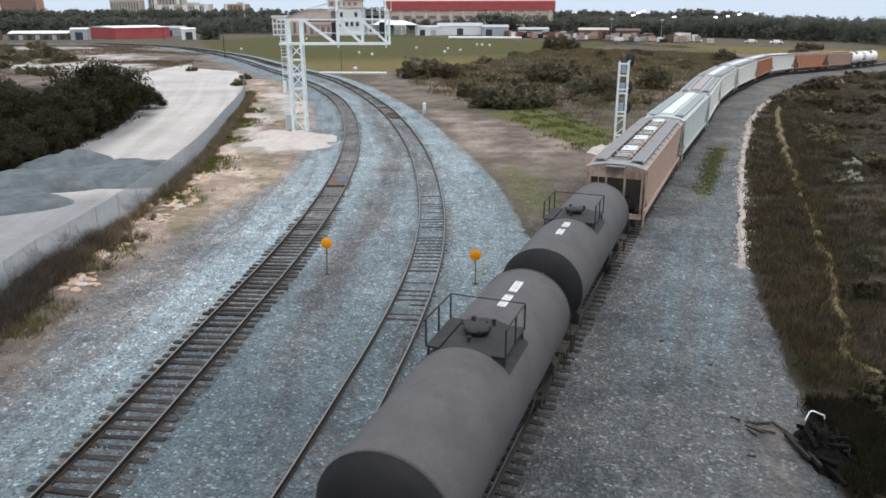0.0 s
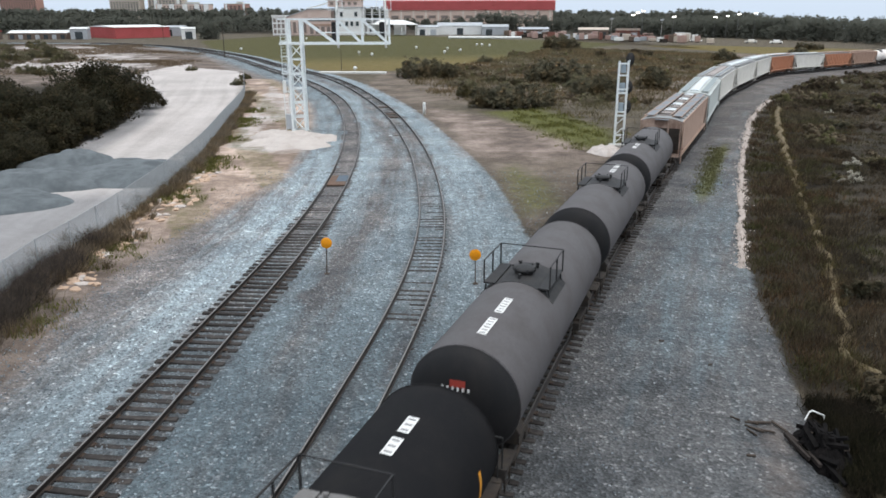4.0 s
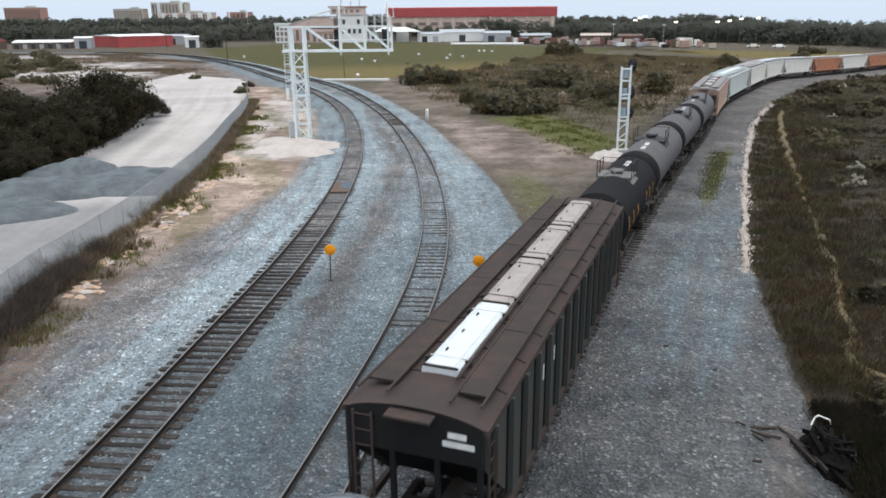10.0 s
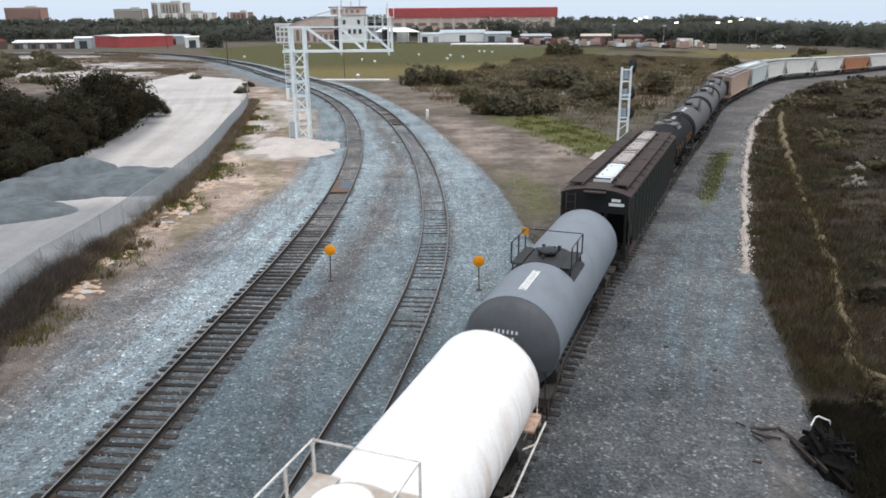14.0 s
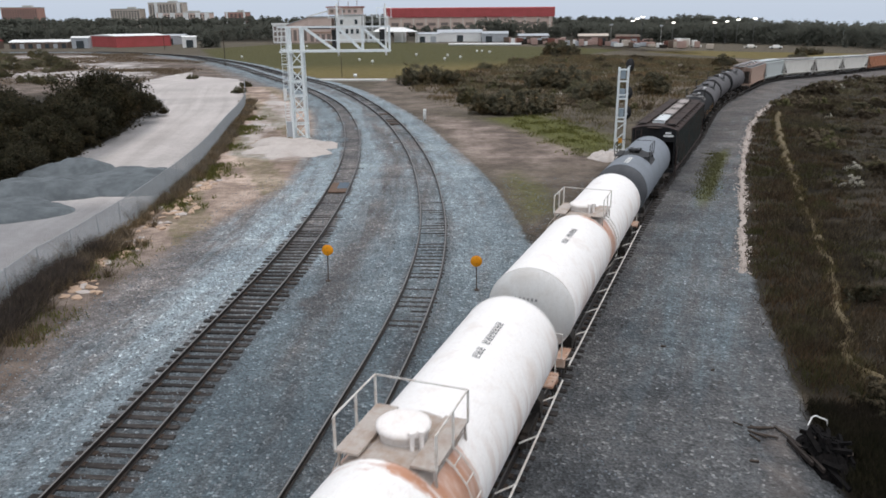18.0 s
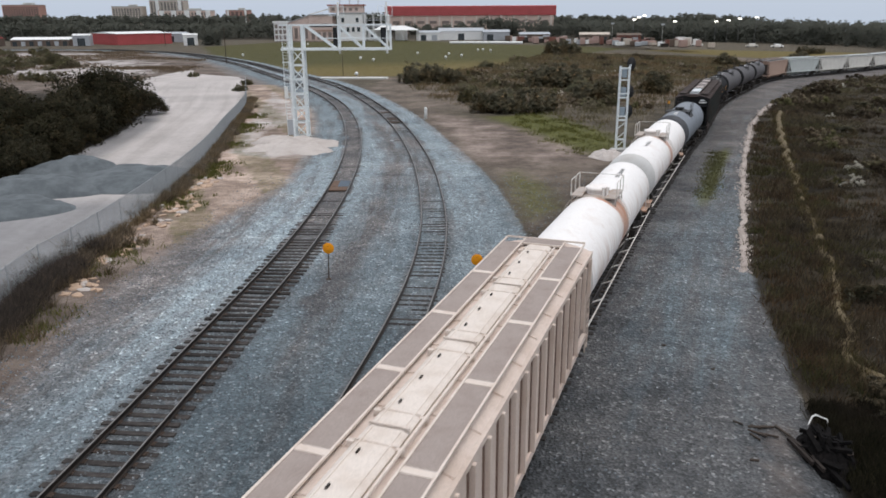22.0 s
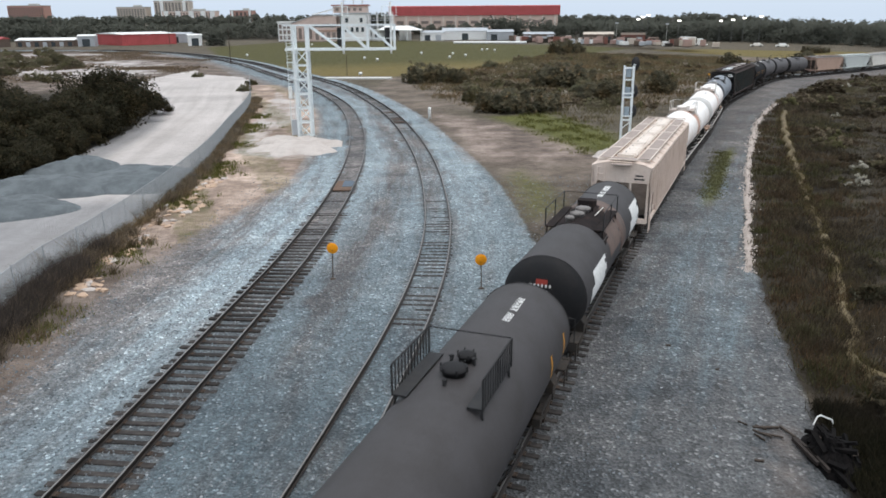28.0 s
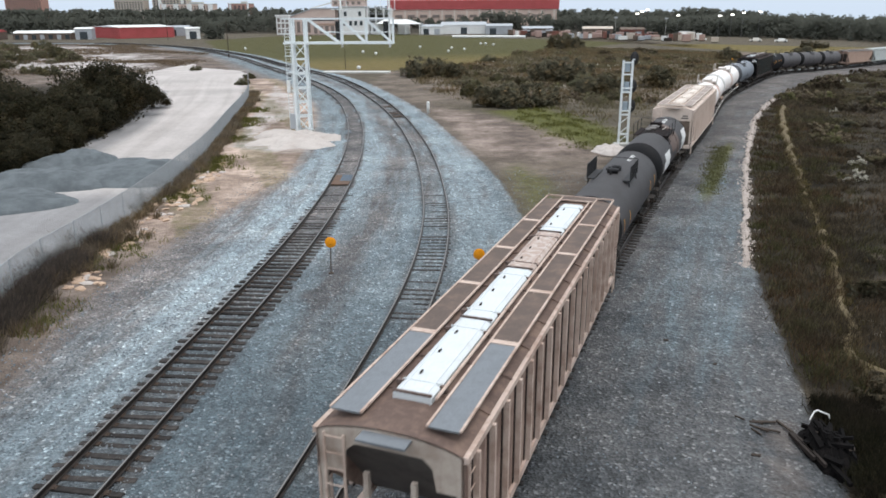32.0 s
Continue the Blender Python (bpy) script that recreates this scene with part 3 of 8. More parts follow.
    fines = mix_node(n, l, b.outputs["Alpha"], fines, mix_node(n, l, 1.0, fines, (1.8, 1.6, 1.5), "MULTIPLY"))
    stone = mix_node(n, l, fr_.outputs["Result"], stone, fines)
    bal = mix_node(n, l, 1.0, stone, chips, "MULTIPLY")
    col = mix_node(n, l, torn(sa.outputs["Red"], edge.outputs["Fac"], 0.16, 0.9), col, bal)
    col = mix_node(n, l, torn(sa.outputs["Blue"], n6.outputs["Fac"], 0.42, 0.9), col, dirt)
    # limestone, with wheel tracks along the yard
    n5 = noise_node(n, l, 0.07, 9, 0.6)
    ruts = along(ls.outputs["Z"], 0.6, 0.02, 8, 0.55)
    lime = ramp_node(n, l, ruts, [(0.3, (0.42, 0.385, 0.365)), (0.5, (0.5, 0.465, 0.445)), (0.7, (0.57, 0.53, 0.51))]).outputs["Color"]
    tint_ = ramp_node(n, l, n5.outputs["Fac"], [(0.3, (0.8, 0.79, 0.78)), (0.65, (1.12, 1.11, 1.1))]).outputs["Color"]
    lime = mix_node(n, l, 1.0, lime, tint_, "MULTIPLY")
    lime = mix_node(n, l, 0.45, lime, mix_node(n, l, 1.0, lime, grain, "MULTIPLY"))
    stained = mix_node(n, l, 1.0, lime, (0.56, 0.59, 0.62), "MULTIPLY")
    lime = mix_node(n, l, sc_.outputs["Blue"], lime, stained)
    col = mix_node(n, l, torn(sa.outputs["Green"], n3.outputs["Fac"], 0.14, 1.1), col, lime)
    grass = ramp_node(n, l, n3b.outputs["Fac"], [(0.35, (0.062, 0.068, 0.023)), (0.7, (0.15, 0.145, 0.045))]).outputs["Color"]
    col = mix_node(n, l, torn(sb.outputs["Red"], n6.outputs["Fac"], 0.3, 1.2), col, grass)
    l.new(col, p.inputs["Base Color"])
    p.inputs["Roughness"].default_value = 0.95
    p.inputs["Specular IOR Level"].default_value = 0.15
    bump_node(n, l, p, v.outputs["Distance"], 0.9, 0.08)
    return m


ground = new("ground", make_ground())
ground.data.materials.append(ground_material())
tagged(ground, "flat ground of blue-grey ballast, sandy dirt, scrub and meadow", "ground", kind="structure")


# ---- tracks ----
RAIL = [(-0.07, 0.0), (0.07, 0.0), (0.07, 0.012), (0.012, 0.03), (0.012, 0.135), (0.036, 0.145), (0.036, 0.18), (-0.036, 0.18), (-0.036, 0.145), (-0.012, 0.135), (-0.012, 0.03), (-0.07, 0.012)]
RAIL_TOP = 0.19


def sweep(line, ring, offset, d0, d1, step, z):
    """A ring (across, up) carried along a line at an offset to the right."""
    n, k = len(ring), max(2, int((d1 - d0) / step))
    pts, quads = [], []
    for i in range(k + 1):
        x, y, dx, dy = at(line, d0 + (d1 - d0) * i / k)
        for u, v in ring:
            pts.append((x + dy * (offset + u), y - dx * (offset + u), z + v + float(dip(x, y))))
        if i:
            b = i * n
            quads += [(b - n + j, b - n + (j + 1) % n, b + (j + 1) % n, b + j) for j in range(n)]
    me = bpy.data.meshes.new("rail")
    me.from_pydata(pts, [], quads)
    return me


def tie_mesh():
    bm = bmesh.new()
    box(bm, (0, 0, -0.09), (2.59, 0.22, 0.18))
    bmesh.ops.bevel(bm, geom=list(bm.edges), offset=0.018, segments=1, affect="EDGES")
    return mesh_of("tie", bm, M["tie"])


def plates_mesh():
    bm = bmesh.new()
    box(bm, (-0.755, 0, 0.006), (0.33, 0.19, 0.018))
    for u in (-0.13, 0.13):
        box(bm, (-0.755 + u, 0.05, 0.025), (0.03, 0.03, 0.03))
        box(bm, (-0.755 + u, -0.05, 0.025), (0.03, 0.03, 0.03))
    return mesh_of("tie_plate", bm, M["plate"])


TIE, PLATE = tie_mesh(), plates_mesh()


def make_track(name, label, line, start, spacing=0.535, count=290, seed=1, sunk=None, cant=0.0, bare=1.0):
    """bare: how much of a tie's length shows out of the ballast."""
    rnd = random.Random(seed)
    track = thing(name, label, "railway track", kind="structure")
    total = line[1][-1] - 2
    for off in (-0.755, 0.755):
        me = sweep(line, RAIL, off, 1.0, min(total, start + 330), 1.0, 0.01)
        me.materials.append(M["rail"])
        new("rail", me).parent = track
        me = sweep(line, [(-0.026, 0.0), (0.026, 0.0), (0.022, 0.004), (-0.022, 0.004)], off, 1.0, min(total, start + 330), 1.0, 0.189)
        me.name = "running_surface"
        me.materials.append(M["rail_top"])
        new("running_surface", me).parent = track
    d, k = start, 0
    far_pts, far_quads = [], []
    while d < min(total, start + 320):
        x, y, dx, dy = at(line, d)
        j = rnd.uniform(-0.05, 0.05)
        yaw = atan2(-dx, dy) + rnd.gauss(0, 0.022)
        drop = sunk(y) + rnd.uniform(-0.03, 0.03) * (1.0 if bare == 1.0 or y > 44 else 0.4) if sunk else 0.0
        m = Matrix.Translation((x + dy * j, y - dx * j, rnd.uniform(-0.012, 0.008) - drop + float(dip(x, y)))) @ Matrix.Rotation(yaw, 4, "Z")
        if k < count:
            shared("tie", TIE, track, m @ pose(0, 0, 0, rnd.uniform(-1, 1), rnd.uniform(-0.4, 0.4) - cant, 0) @ Matrix.Diagonal((rnd.uniform(0.95, 1.03) * bare, rnd.uniform(0.85, 1.12), 1, 1)))
            if k < 110 and drop < 0.03:
                shared("tie_plate", PLATE, track, m)
                shared("tie_plate", PLATE, track, m @ pose(0, 0, 0, 0, 0, 180))
        else:
            b = len(far_pts)
            far_pts += [m @ Vector((sx * 1.295, sy * 0.11, 0.0)) for sx, sy in ((-1, -1), (1, -1), (1, 1), (-1, 1))]
            far_pts += [m @ Vector((sx * 1.295, sy * 0.11, -0.16)) for sx, sy in ((-1, -1), (1, -1), (1, 1), (-1, 1))]
            far_quads += [(b, b + 1, b + 2, b + 3)] + [(b + i, b + 4 + i, b + 4 + (i + 1) % 4, b + (i + 1) % 4) for i in range(4)]
        d += spacing + rnd.uniform(-0.04, 0.04)
        k += 1
    if far_pts:
        me = bpy.data.meshes.new("far_ties")
        me.from_pydata(far_pts, [], far_quads)
        me.materials.append(M["tie"])
        ob = new("far_ties", me)
        ob.parent = track
        tagged(ob, kind="stuff")
    return track


# ---- the goods train ----
def truck_meshes():
    """Side frame with springs and axle boxes, and a wheelset on its axle."""
    bm = bmesh.new()
    for sx in (-1, 1):
        x = sx * 1.02
        box(bm, (x, 0, 0.62), (0.16, 1.5, 0.14))
        box(bm, (x, 0, 0.3), (0.16, 0.62, 0.12))
        for sy in (-1, 1):
            bar(bm, (x, sy * 0.3, 0.32), (x, sy * 0.78, 0.56), 0.13)
            box(bm, (x, sy * 0.88, 0.46), (0.22, 0.26, 0.26))
        for k in (-0.16, 0, 0.16):
            tube(bm, (x, k, 0.36), (x, k, 0.56), 0.06, 8)
    box(bm, (0, 0, 0.6), (2.1, 0.36, 0.2))
    frame_me = mesh_of("side_frames", bm, M["under"])
    bm = bmesh.new()
    prof = [(-0.075, 0.06), (-0.075, 0.36), (-0.06, 0.42), (0.05, 0.43), (0.05, 0.46), (0.075, 0.46), (0.075, 0.06)]
    for sx in (-1, 1):
        sub = bmesh.new()
        lathe(sub, [(a * -sx, r) for a, r in prof], 20, "Y")
        for f in sub.faces:
            f.smooth = False
        sub.transform(Matrix.Translation((sx * 0.745, 0, 0)) @ Matrix.Rotation(radians(90), 4, "Z"))
        tmp = bpy.data.meshes.new("tmp")
        sub.to_mesh(tmp)
        sub.free()
        bm.from_mesh(tmp)
        bpy.data.meshes.remove(tmp)
    tube(bm, (-1.05, 0, 0), (1.05, 0, 0), 0.075, 10)
    return frame_me, mesh_of("wheelset", bm, M["wheel"])


SIDE_FRAMES, WHEELSET = truck_meshes()


def add_trucks(car, centres):
    for y in centres:
        truck = shared("truck", SIDE_FRAMES, car, Matrix.Translation((0, y, 0)))
        for k in (-0.88, 0.88):
            shared("wheelset", WHEELSET, truck, Matrix.Translation((0, k, 0.46)))


def add_coupler(car, y, way):
    bm = bmesh.new()
    box(bm, (0, y + way * 0.3, 0.88), (0.16, 0.75, 0.16))
    box(bm, (0.04, y + way * 0.72, 0.88), (0.3, 0.26, 0.28), None, 0.06)
    tube(bm, (0.5, y, 0.8), (0.12, y + way * 0.72, 0.55), 0.03, 6)
    part("coupler", bm, M["under"], car)


def ladder(bm, x, y, z0, z1, way, width=0.42, step=0.36, r=0.016):
    """Grab-iron ladder; way is 'x' or 'y', the direction of its rungs."""
    d = Vector((width / 2, 0, 0)) if way == "x" else Vector((0, width / 2, 0))
    a = Vector((x, y, 0))
    for s in (-1, 1):
        bar(bm, a + d * s + Vector((0, 0, z0)), a + d * s + Vector((0, 0, z1)), 0.045)
    z = z0 + step / 2
    while z < z1:
        tube(bm, a - d + Vector((0, 0, z)), a + d + Vector((0, 0, z)), r, 6)
        z += step


def tank_car(label, body_mat, head_mat, length, radius, hatch=0.0, plat_mat=None, rail_mat=None, plat=(2.05, 1.9), belt=None, style="hatch", sill_ext=0.55,
             text=None, patches=None, placard=None, sign=False, marks=None, head_marks=True, stripes=None, side_rail=False, rear_head=None, zc=None, slats=False, end_mat=None, tread=True, manways=None, manway_mat=None, cross=True, box_end=False):
    """Cylindrical tank car; y is forward, z is height over the rail."""
    car = thing("tank_car", label, "tank car", group="cars of the goods train")
    zc = zc or 0.95 + radius
    half = length / 2
    hd = radius * 0.4
    bm = bmesh.new()
    lathe(bm, [(-half + hd, radius)] + [(-half + hd + (length - 2 * hd) * k / 6, radius) for k in range(1, 6)] + [(half - hd, radius)], 40)
    bm.transform(Matrix.Translation((0, 0, zc)))
    body = part("tank", bm, body_mat, car)
    for way in (-1, 1):
        bm = bmesh.new()
        prof = [(way * (half - hd - 0.05), radius + 0.006), (way * (half - hd), radius + 0.006)]
        for k in range(1, 11):
            a = pi / 2 * k / 10
            prof.append((way * (half - hd + hd * sin(a)), radius * cos(a) * 0.97 if k < 10 else 0.0))
        lathe(bm, prof, 40)
        bm.transform(Matrix.Translation((0, 0, zc)))
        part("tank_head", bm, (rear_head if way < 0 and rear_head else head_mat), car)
        # weld bead
        bm = bmesh.new()
        for k in range(40):
            a0, a1 = 2 * pi * k / 40, 2 * pi * (k + 1) / 40
            bar(bm, (cos(a0) * radius, way * (half - hd), zc + sin(a0) * radius), (cos(a1) * radius, way * (half - hd), zc + sin(a1) * radius), 0.03)
        part("weld_seam", bm, body_mat, body)
    if belt:
        y0, y1, bmat = belt
        bm = bmesh.new()
        lathe(bm, [(y0, radius + 0.006), (y0, radius + 0.012), (y1, radius + 0.012), (y1, radius + 0.006)], 40)
        bm.transform(Matrix.Translation((0, 0, zc)))
        part("painted_band", bm, bmat, body)
    # sill, bolsters, ends
    bm = bmesh.new()
    box(bm, (0, 0, 1.0), (0.5, length + 2 * sill_ext - 0.5, 0.32))
    part("centre_sill", bm, M["under"], car)
    for way in (-1, 1):
        bm = bmesh.new()
        box(bm, (0, way * (half + sill_ext - 0.35), 1.06), (2.7, 0.2, 0.3))
        for sx in (-1, 1):
            box(bm, (sx * 1.2, way * (half + sill_ext - 0.75), 1.16), (0.35, 0.9, 0.06))
        part("end_sill", bm, end_mat or M["under"], car)
        bm = bmesh.new()
        box(bm, (0, way * (half - 1.55), 1.05), (2.5, 0.4, 0.3))
        for sx in (-1, 1):
            box(bm, (sx * 0.95, way * (half - 1.55), 1.3), (0.5, 0.55, 0.5), Matrix.Rotation(sx * -0.6, 3, "Y"))
        part("saddle", bm, M["under"], car)
        bm = bmesh.new()
        yy = way * (half + sill_ext - 0.3)
        for sx in (-1, 1):
            tube(bm, (sx * 1.25, yy, 1.2), (sx * 1.25, yy, 2.05), 0.022, 6)
        tube(bm, (-1.25, yy, 2.05), (1.25, yy, 2.05), 0.022, 6)
        part("end_handrail", bm, rail_mat or M["black"], car)
        add_coupler(car, way * (half + sill_ext - 0.25), way)
        for sx in (-1.3, 1.3):
            bm = bmesh.new()
            ladder(bm, sx, way * (half + sill_ext - 0.62), 0.45, 1.2, "y", 0.4, 0.3)
            part("sill_step", bm, M["under"], car)
    bm = bmesh.new()
    tube(bm, (0, 0.9, 0.72), (0, 2.3, 0.72), 0.2, 12)
    part("brake_reservoir", bm, M["under"], car)
    bm = bmesh.new()
    box(bm, (0.5, -0.8, 0.75), (0.5, 0.7, 0.4), None, 0.05)
    part("brake_valve", bm, M["under"], car)
    add_trucks(car, (half + sill_ext - 2.35, -half - sill_ext + 2.35))
    # platform round the manway
    pm, rm = plat_mat or M["black"], rail_mat or M["black"]
    top = zc + radius
    w, ln = plat
    deck = top - 0.02 if style == "dome" else zc + sqrt_safe(radius, w / 2 - 0.35) + 0.03
    h = 0.72
    for sx in (-1, 1):
        bm = bmesh.new()
        xi, xo = w / 2 - (0.5 if style == "dome" else 0.35), w / 2
        box(bm, (sx * (xi + xo) / 2, hatch, deck), (xo - xi, ln, 0.05))
        for yy in (hatch - ln / 2 + 0.1, hatch + ln / 2 - 0.1):
            bar(bm, (sx * xo * 0.95, yy, deck - 0.02), (sx * min(xo * 0.98, radius * 0.97), yy, zc + sqrt_safe(radius, min(xo * 0.98, radius * 0.97)) - 0.05), 0.05)
        part("platform", bm, pm, car)
        bm = bmesh.new()
        posts = [(sx * xo, hatch - ln / 2 + 0.04), (sx * xo, hatch), (sx * xo, hatch + ln / 2 - 0.04)]
        bar(bm, (posts[0][0], posts[0][1], deck + h), (posts[2][0], posts[2][1], deck + h), 0.03)
        rail = part("handrail", bm, rm, car)
        for x, y in posts:
            bm = bmesh.new()
            bar(bm, (x, y, deck - 0.02), (x, y, deck + h), 0.042)
            part("rail_post", bm, rm, rail)
        for q in range(1, 12) if slats else ():
            yq = posts[0][1] + (posts[2][1] - posts[0][1]) * q / 12
            bm = bmesh.new()
            bar(bm, (sx * xo, yq, deck), (sx * xo, yq, deck + h), 0.03)
            part("rail_slat", bm, rm, rail)
        bm = bmesh.new()
        yb = hatch
        pts = []
        for k in range(9):
            a = radians(-62 + (122 if style == "dome" else 60) * k / 8)
            pts.append((sx * (radius + 0.12) * cos(a), zc + (radius + 0.12) * sin(a)))
        for d in (-0.22, 0.22):
            n_ = len(pts)
            ring = [(x, yb + d + e, z + f) for x, z in pts for e, f in ((-0.02, -0.02), (0.02, -0.02), (0.02, 0.02), (-0.02, 0.02))]
            faces(bm, ring, [(4 * i + q, 4 * i + (q + 1) % 4, 4 * i + 4 + (q + 1) % 4, 4 * i + 4 + q) for i in range(n_ - 1) for q in range(4)])
        side = part("side_ladder", bm, rm, car)
        rung = bmesh.new()
        tube(rung, (0, -0.22, 0), (0, 0.22, 0), 0.016, 6)
        rung = mesh_of("rung", rung, rm)
        for x0, z0 in pts:
            shared("rung", rung, side, Matrix.Translation((x0, yb, z0)))
    if cross:
        bm = bmesh.new()
        yy = hatch + ln / 2 - 0.04
        bar(bm, (-w / 2, yy, deck + h), (w / 2, yy, deck + h), 0.026)
        part("cross_rail", bm, rm, car)
    bm = bmesh.new()
    if style == "hatch":
        pad = [(-(w / 2 - 0.55), 0), ((w / 2 - 0.55), 0)]
        ring = [(x, sqrt_safe(radius, x) + 0.012) for x in [min(w / 2 + 0.12, radius * 0.92) * (k / 7 - 1) for k in range(15)]]
        lower = [(x, z - 0.04) for x, z in ring][::-1]
        if tread:
            extrude_y(bm, [(x, zc + z) for x, z in ring + lower], hatch - ln / 2, hatch + ln / 2)
            part("tread_plate", bm, pm, car)
        else:
            bm.free()
        for mx_, my_, ms_ in manways or ((0.0, 0.0, 1.0),):
            bm = bmesh.new()
            lathe(bm, [(top - 0.05, 0.0), (top - 0.05, 0.3), (top + 0.1, 0.3), (top + 0.11, 0.37), (top + 0.16, 0.37), (top + 0.2, 0.26), (top + 0.22, 0.0)], 24, "Z")
            for k in range(6):
                a = 2 * pi * k / 6
                tube(bm, (cos(a) * 0.36, sin(a) * 0.36, top + 0.08), (cos(a) * 0.36, sin(a) * 0.36, top + 0.22), 0.025, 6)
            bm.transform(Matrix.Translation((mx_, hatch + my_, 0)) @ Matrix.Diagonal((ms_, ms_, 1, 1)))
            part("manway", bm, manway_mat or pm, car, "round bolted manway cover")
        if box_end:
            bm = bmesh.new()
            box(bm, (-0.1, hatch + ln / 2 - 0.25, top + 0.12), (0.75, 0.5, 0.3), None, 0.05)
            part("fill_box", bm, pm, car, "black box over the fill valve")
            bm = bmesh.new()
            tube(bm, (0.55, hatch - 0.2, top + 0.02), (0.62, hatch + 1.2, top + 0.02), 0.025, 6)
            part("gauge_rod", bm, M["rail_white"], car, "pale gauging rod")
        for x, y in ((0.28, 0.62), (-0.28, 0.62), (0.0, -0.62)):
            bm = bmesh.new()
            tube(bm, (x, hatch + y, top - 0.06), (x, hatch + y, top + 0.15), 0.05, 8)
            tube(bm, (x - 0.06, hatch + y, top + 0.13), (x + 0.06, hatch + y, top + 0.13), 0.03, 8)
            part("valve", bm, pm, car)
    else:
        lathe(bm, [(top - 0.12, 0.47), (top + 0.16, 0.47), (top + 0.17, 0.54), (top + 0.25, 0.55), (top + 0.3, 0.48), (top + 0.33, 0.3), (top + 0.34, 0.0)], 28, "Z")
        bm.transform(Matrix.Translation((0, hatch, 0)))
        part("dome", bm, M["tank_white"], car, "round white protective dome")
        for x, y in ((0.35, -0.42), (0.5, -0.3)):
            bm = bmesh.new()
            tube(bm, (x, hatch + y, top - 0.06), (x, hatch + y, top + 0.3), 0.05, 10)
            tube(bm, (x, hatch + y, top + 0.3), (x, hatch + y, top + 0.36), 0.08, 10)
            part("valve", bm, M["tank_white"], car)
        bm = bmesh.new()
        ring = [(x, sqrt_safe(radius, x) + 0.012) for x in [(w / 2 - 0.1) * (q / 5 - 1) for q in range(11)]]
        extrude_y(bm, [(x, zc + z) for x, z in ring + [(x, z - 0.04) for x, z in ring][::-1]], hatch - ln / 2, hatch + ln / 2)
        part("tread_plate", bm, pm, car)
    if marks:
        # plates or marks along the top of the tank
        for y0, y1, x0, mk in marks:
            a0 = x0 / radius
            bm = bmesh.new()
            da = 0.24 / radius
            r = radius + 0.012
            faces(bm, [(r * sin(a0 + s * da / 2), y, zc + r * cos(a0 + s * da / 2)) for y, s in ((y0, -1), (y0, 1), (y1, 1), (y1, -1))], [(0, 1, 2, 3)])
            plate = part("marking", bm, mk, body)
            bm = bmesh.new()
            nb_ = max(2, int((y1 - y0) / 0.17))
            for q in range(nb_):
                c0, c1 = y0 + (y1 - y0) * (q + 0.3) / nb_, y0 + (y1 - y0) * (q + 0.62) / nb_
                faces(bm, [((r + 0.005) * sin(a0 + s * da * 0.33), y, zc + (r + 0.005) * cos(a0 + s * da * 0.33)) for y, s in ((c0, -1), (c0, 1), (c1, 1), (c1, -1))], [(0, 1, 2, 3)])
            part("lettering_bar", bm, M["mark_grey"], body)
    for y0, y1, x0, mk in text or ():
        # lettering too worn to read, as bars along the top
        n = int((y1 - y0) / 0.2)
        for q in range(n):
            if q == n // 3:
                continue
            bm = bmesh.new()
            r = radius + 0.012
            c0 = y0 + (y1 - y0) * q / n
            for u0, u1, v0, v1 in ((0.0, 0.04, 0.0, 0.2), (0.1, 0.14, 0.0, 0.2 if q % 2 else 0.11), (0.0, 0.14, 0.085, 0.12), (0.0, 0.14, 0.165, 0.2)):
                faces(bm, [(r * sin(a), y, zc + r * cos(a)) for y, a in ((c0 + u0, (x0 + v0) / radius), (c0 + u0, (x0 + v1) / radius), (c0 + u1, (x0 + v1) / radius), (c0 + u1, (x0 + v0) / radius))], [(0, 1, 2, 3)])
            part("lettering_bar", bm, mk, body)
    for y0, y1, a0, a1, mk in patches or ():
        # large painted patches on the flank
        for way in (-1, 1):
            bm = bmesh.new()
            r = radius + 0.014
            steps = 8
            for q in range(steps):
                b0, b1 = a0 + (a1 - a0) * q / steps, a0 + (a1 - a0) * (q + 1) / steps
                e0, e1 = (0.5 if q < 3 else 0.0), (0.28 if q % 3 == 1 else 0.0)
                faces(bm, [(way * r * cos(b), y, zc + r * sin(b)) for b, y in ((b0, y0 + e0), (b0, y1 - e1), (b1, y1 - e1), (b1, y0 + e0))], [(0, 1, 2, 3)])
            part("painted_patch", bm, mk, body)
    if placard is not None:
        rr = 0.12
        bm = bmesh.new()
        yy = -half + hd - hd * sqrt_safe(1.0, (0.74 / radius)) - 0.03
        faces(bm, [(-0.2, yy, zc + 0.78), (0.2, yy, zc + 0.78), (0.2, yy - 0.02, zc + 0.6), (-0.2, yy - 0.02, zc + 0.6)], [(0, 1, 2, 3)])
        part("placard", bm, M["red_mark"], body)
    if sign:
        bm = bmesh.new()
        box(bm, (-w / 2, hatch + ln / 2 - 0.1, top + 0.5), (0.23, 0.03, 0.27))
        part("warning_sign", bm, M["yellow_mark"], car)
    if stripes:
        for way in (-1, 1):
            for y in stripes:
                bm = bmesh.new()
                r = radius + 0.01
                for q in range(6):
                    a0, a1 = -0.2 + q * 0.075, -0.125 + q * 0.075
                    faces(bm, [(way * r * cos(a), y + d, zc + r * sin(a)) for a, d in ((a0, -0.06), (a0, 0.06), (a1, 0.06), (a1, -0.06))], [(0, 1, 2, 3)])
                part("reflective_stripe", bm, M["yellow_mark"], body)
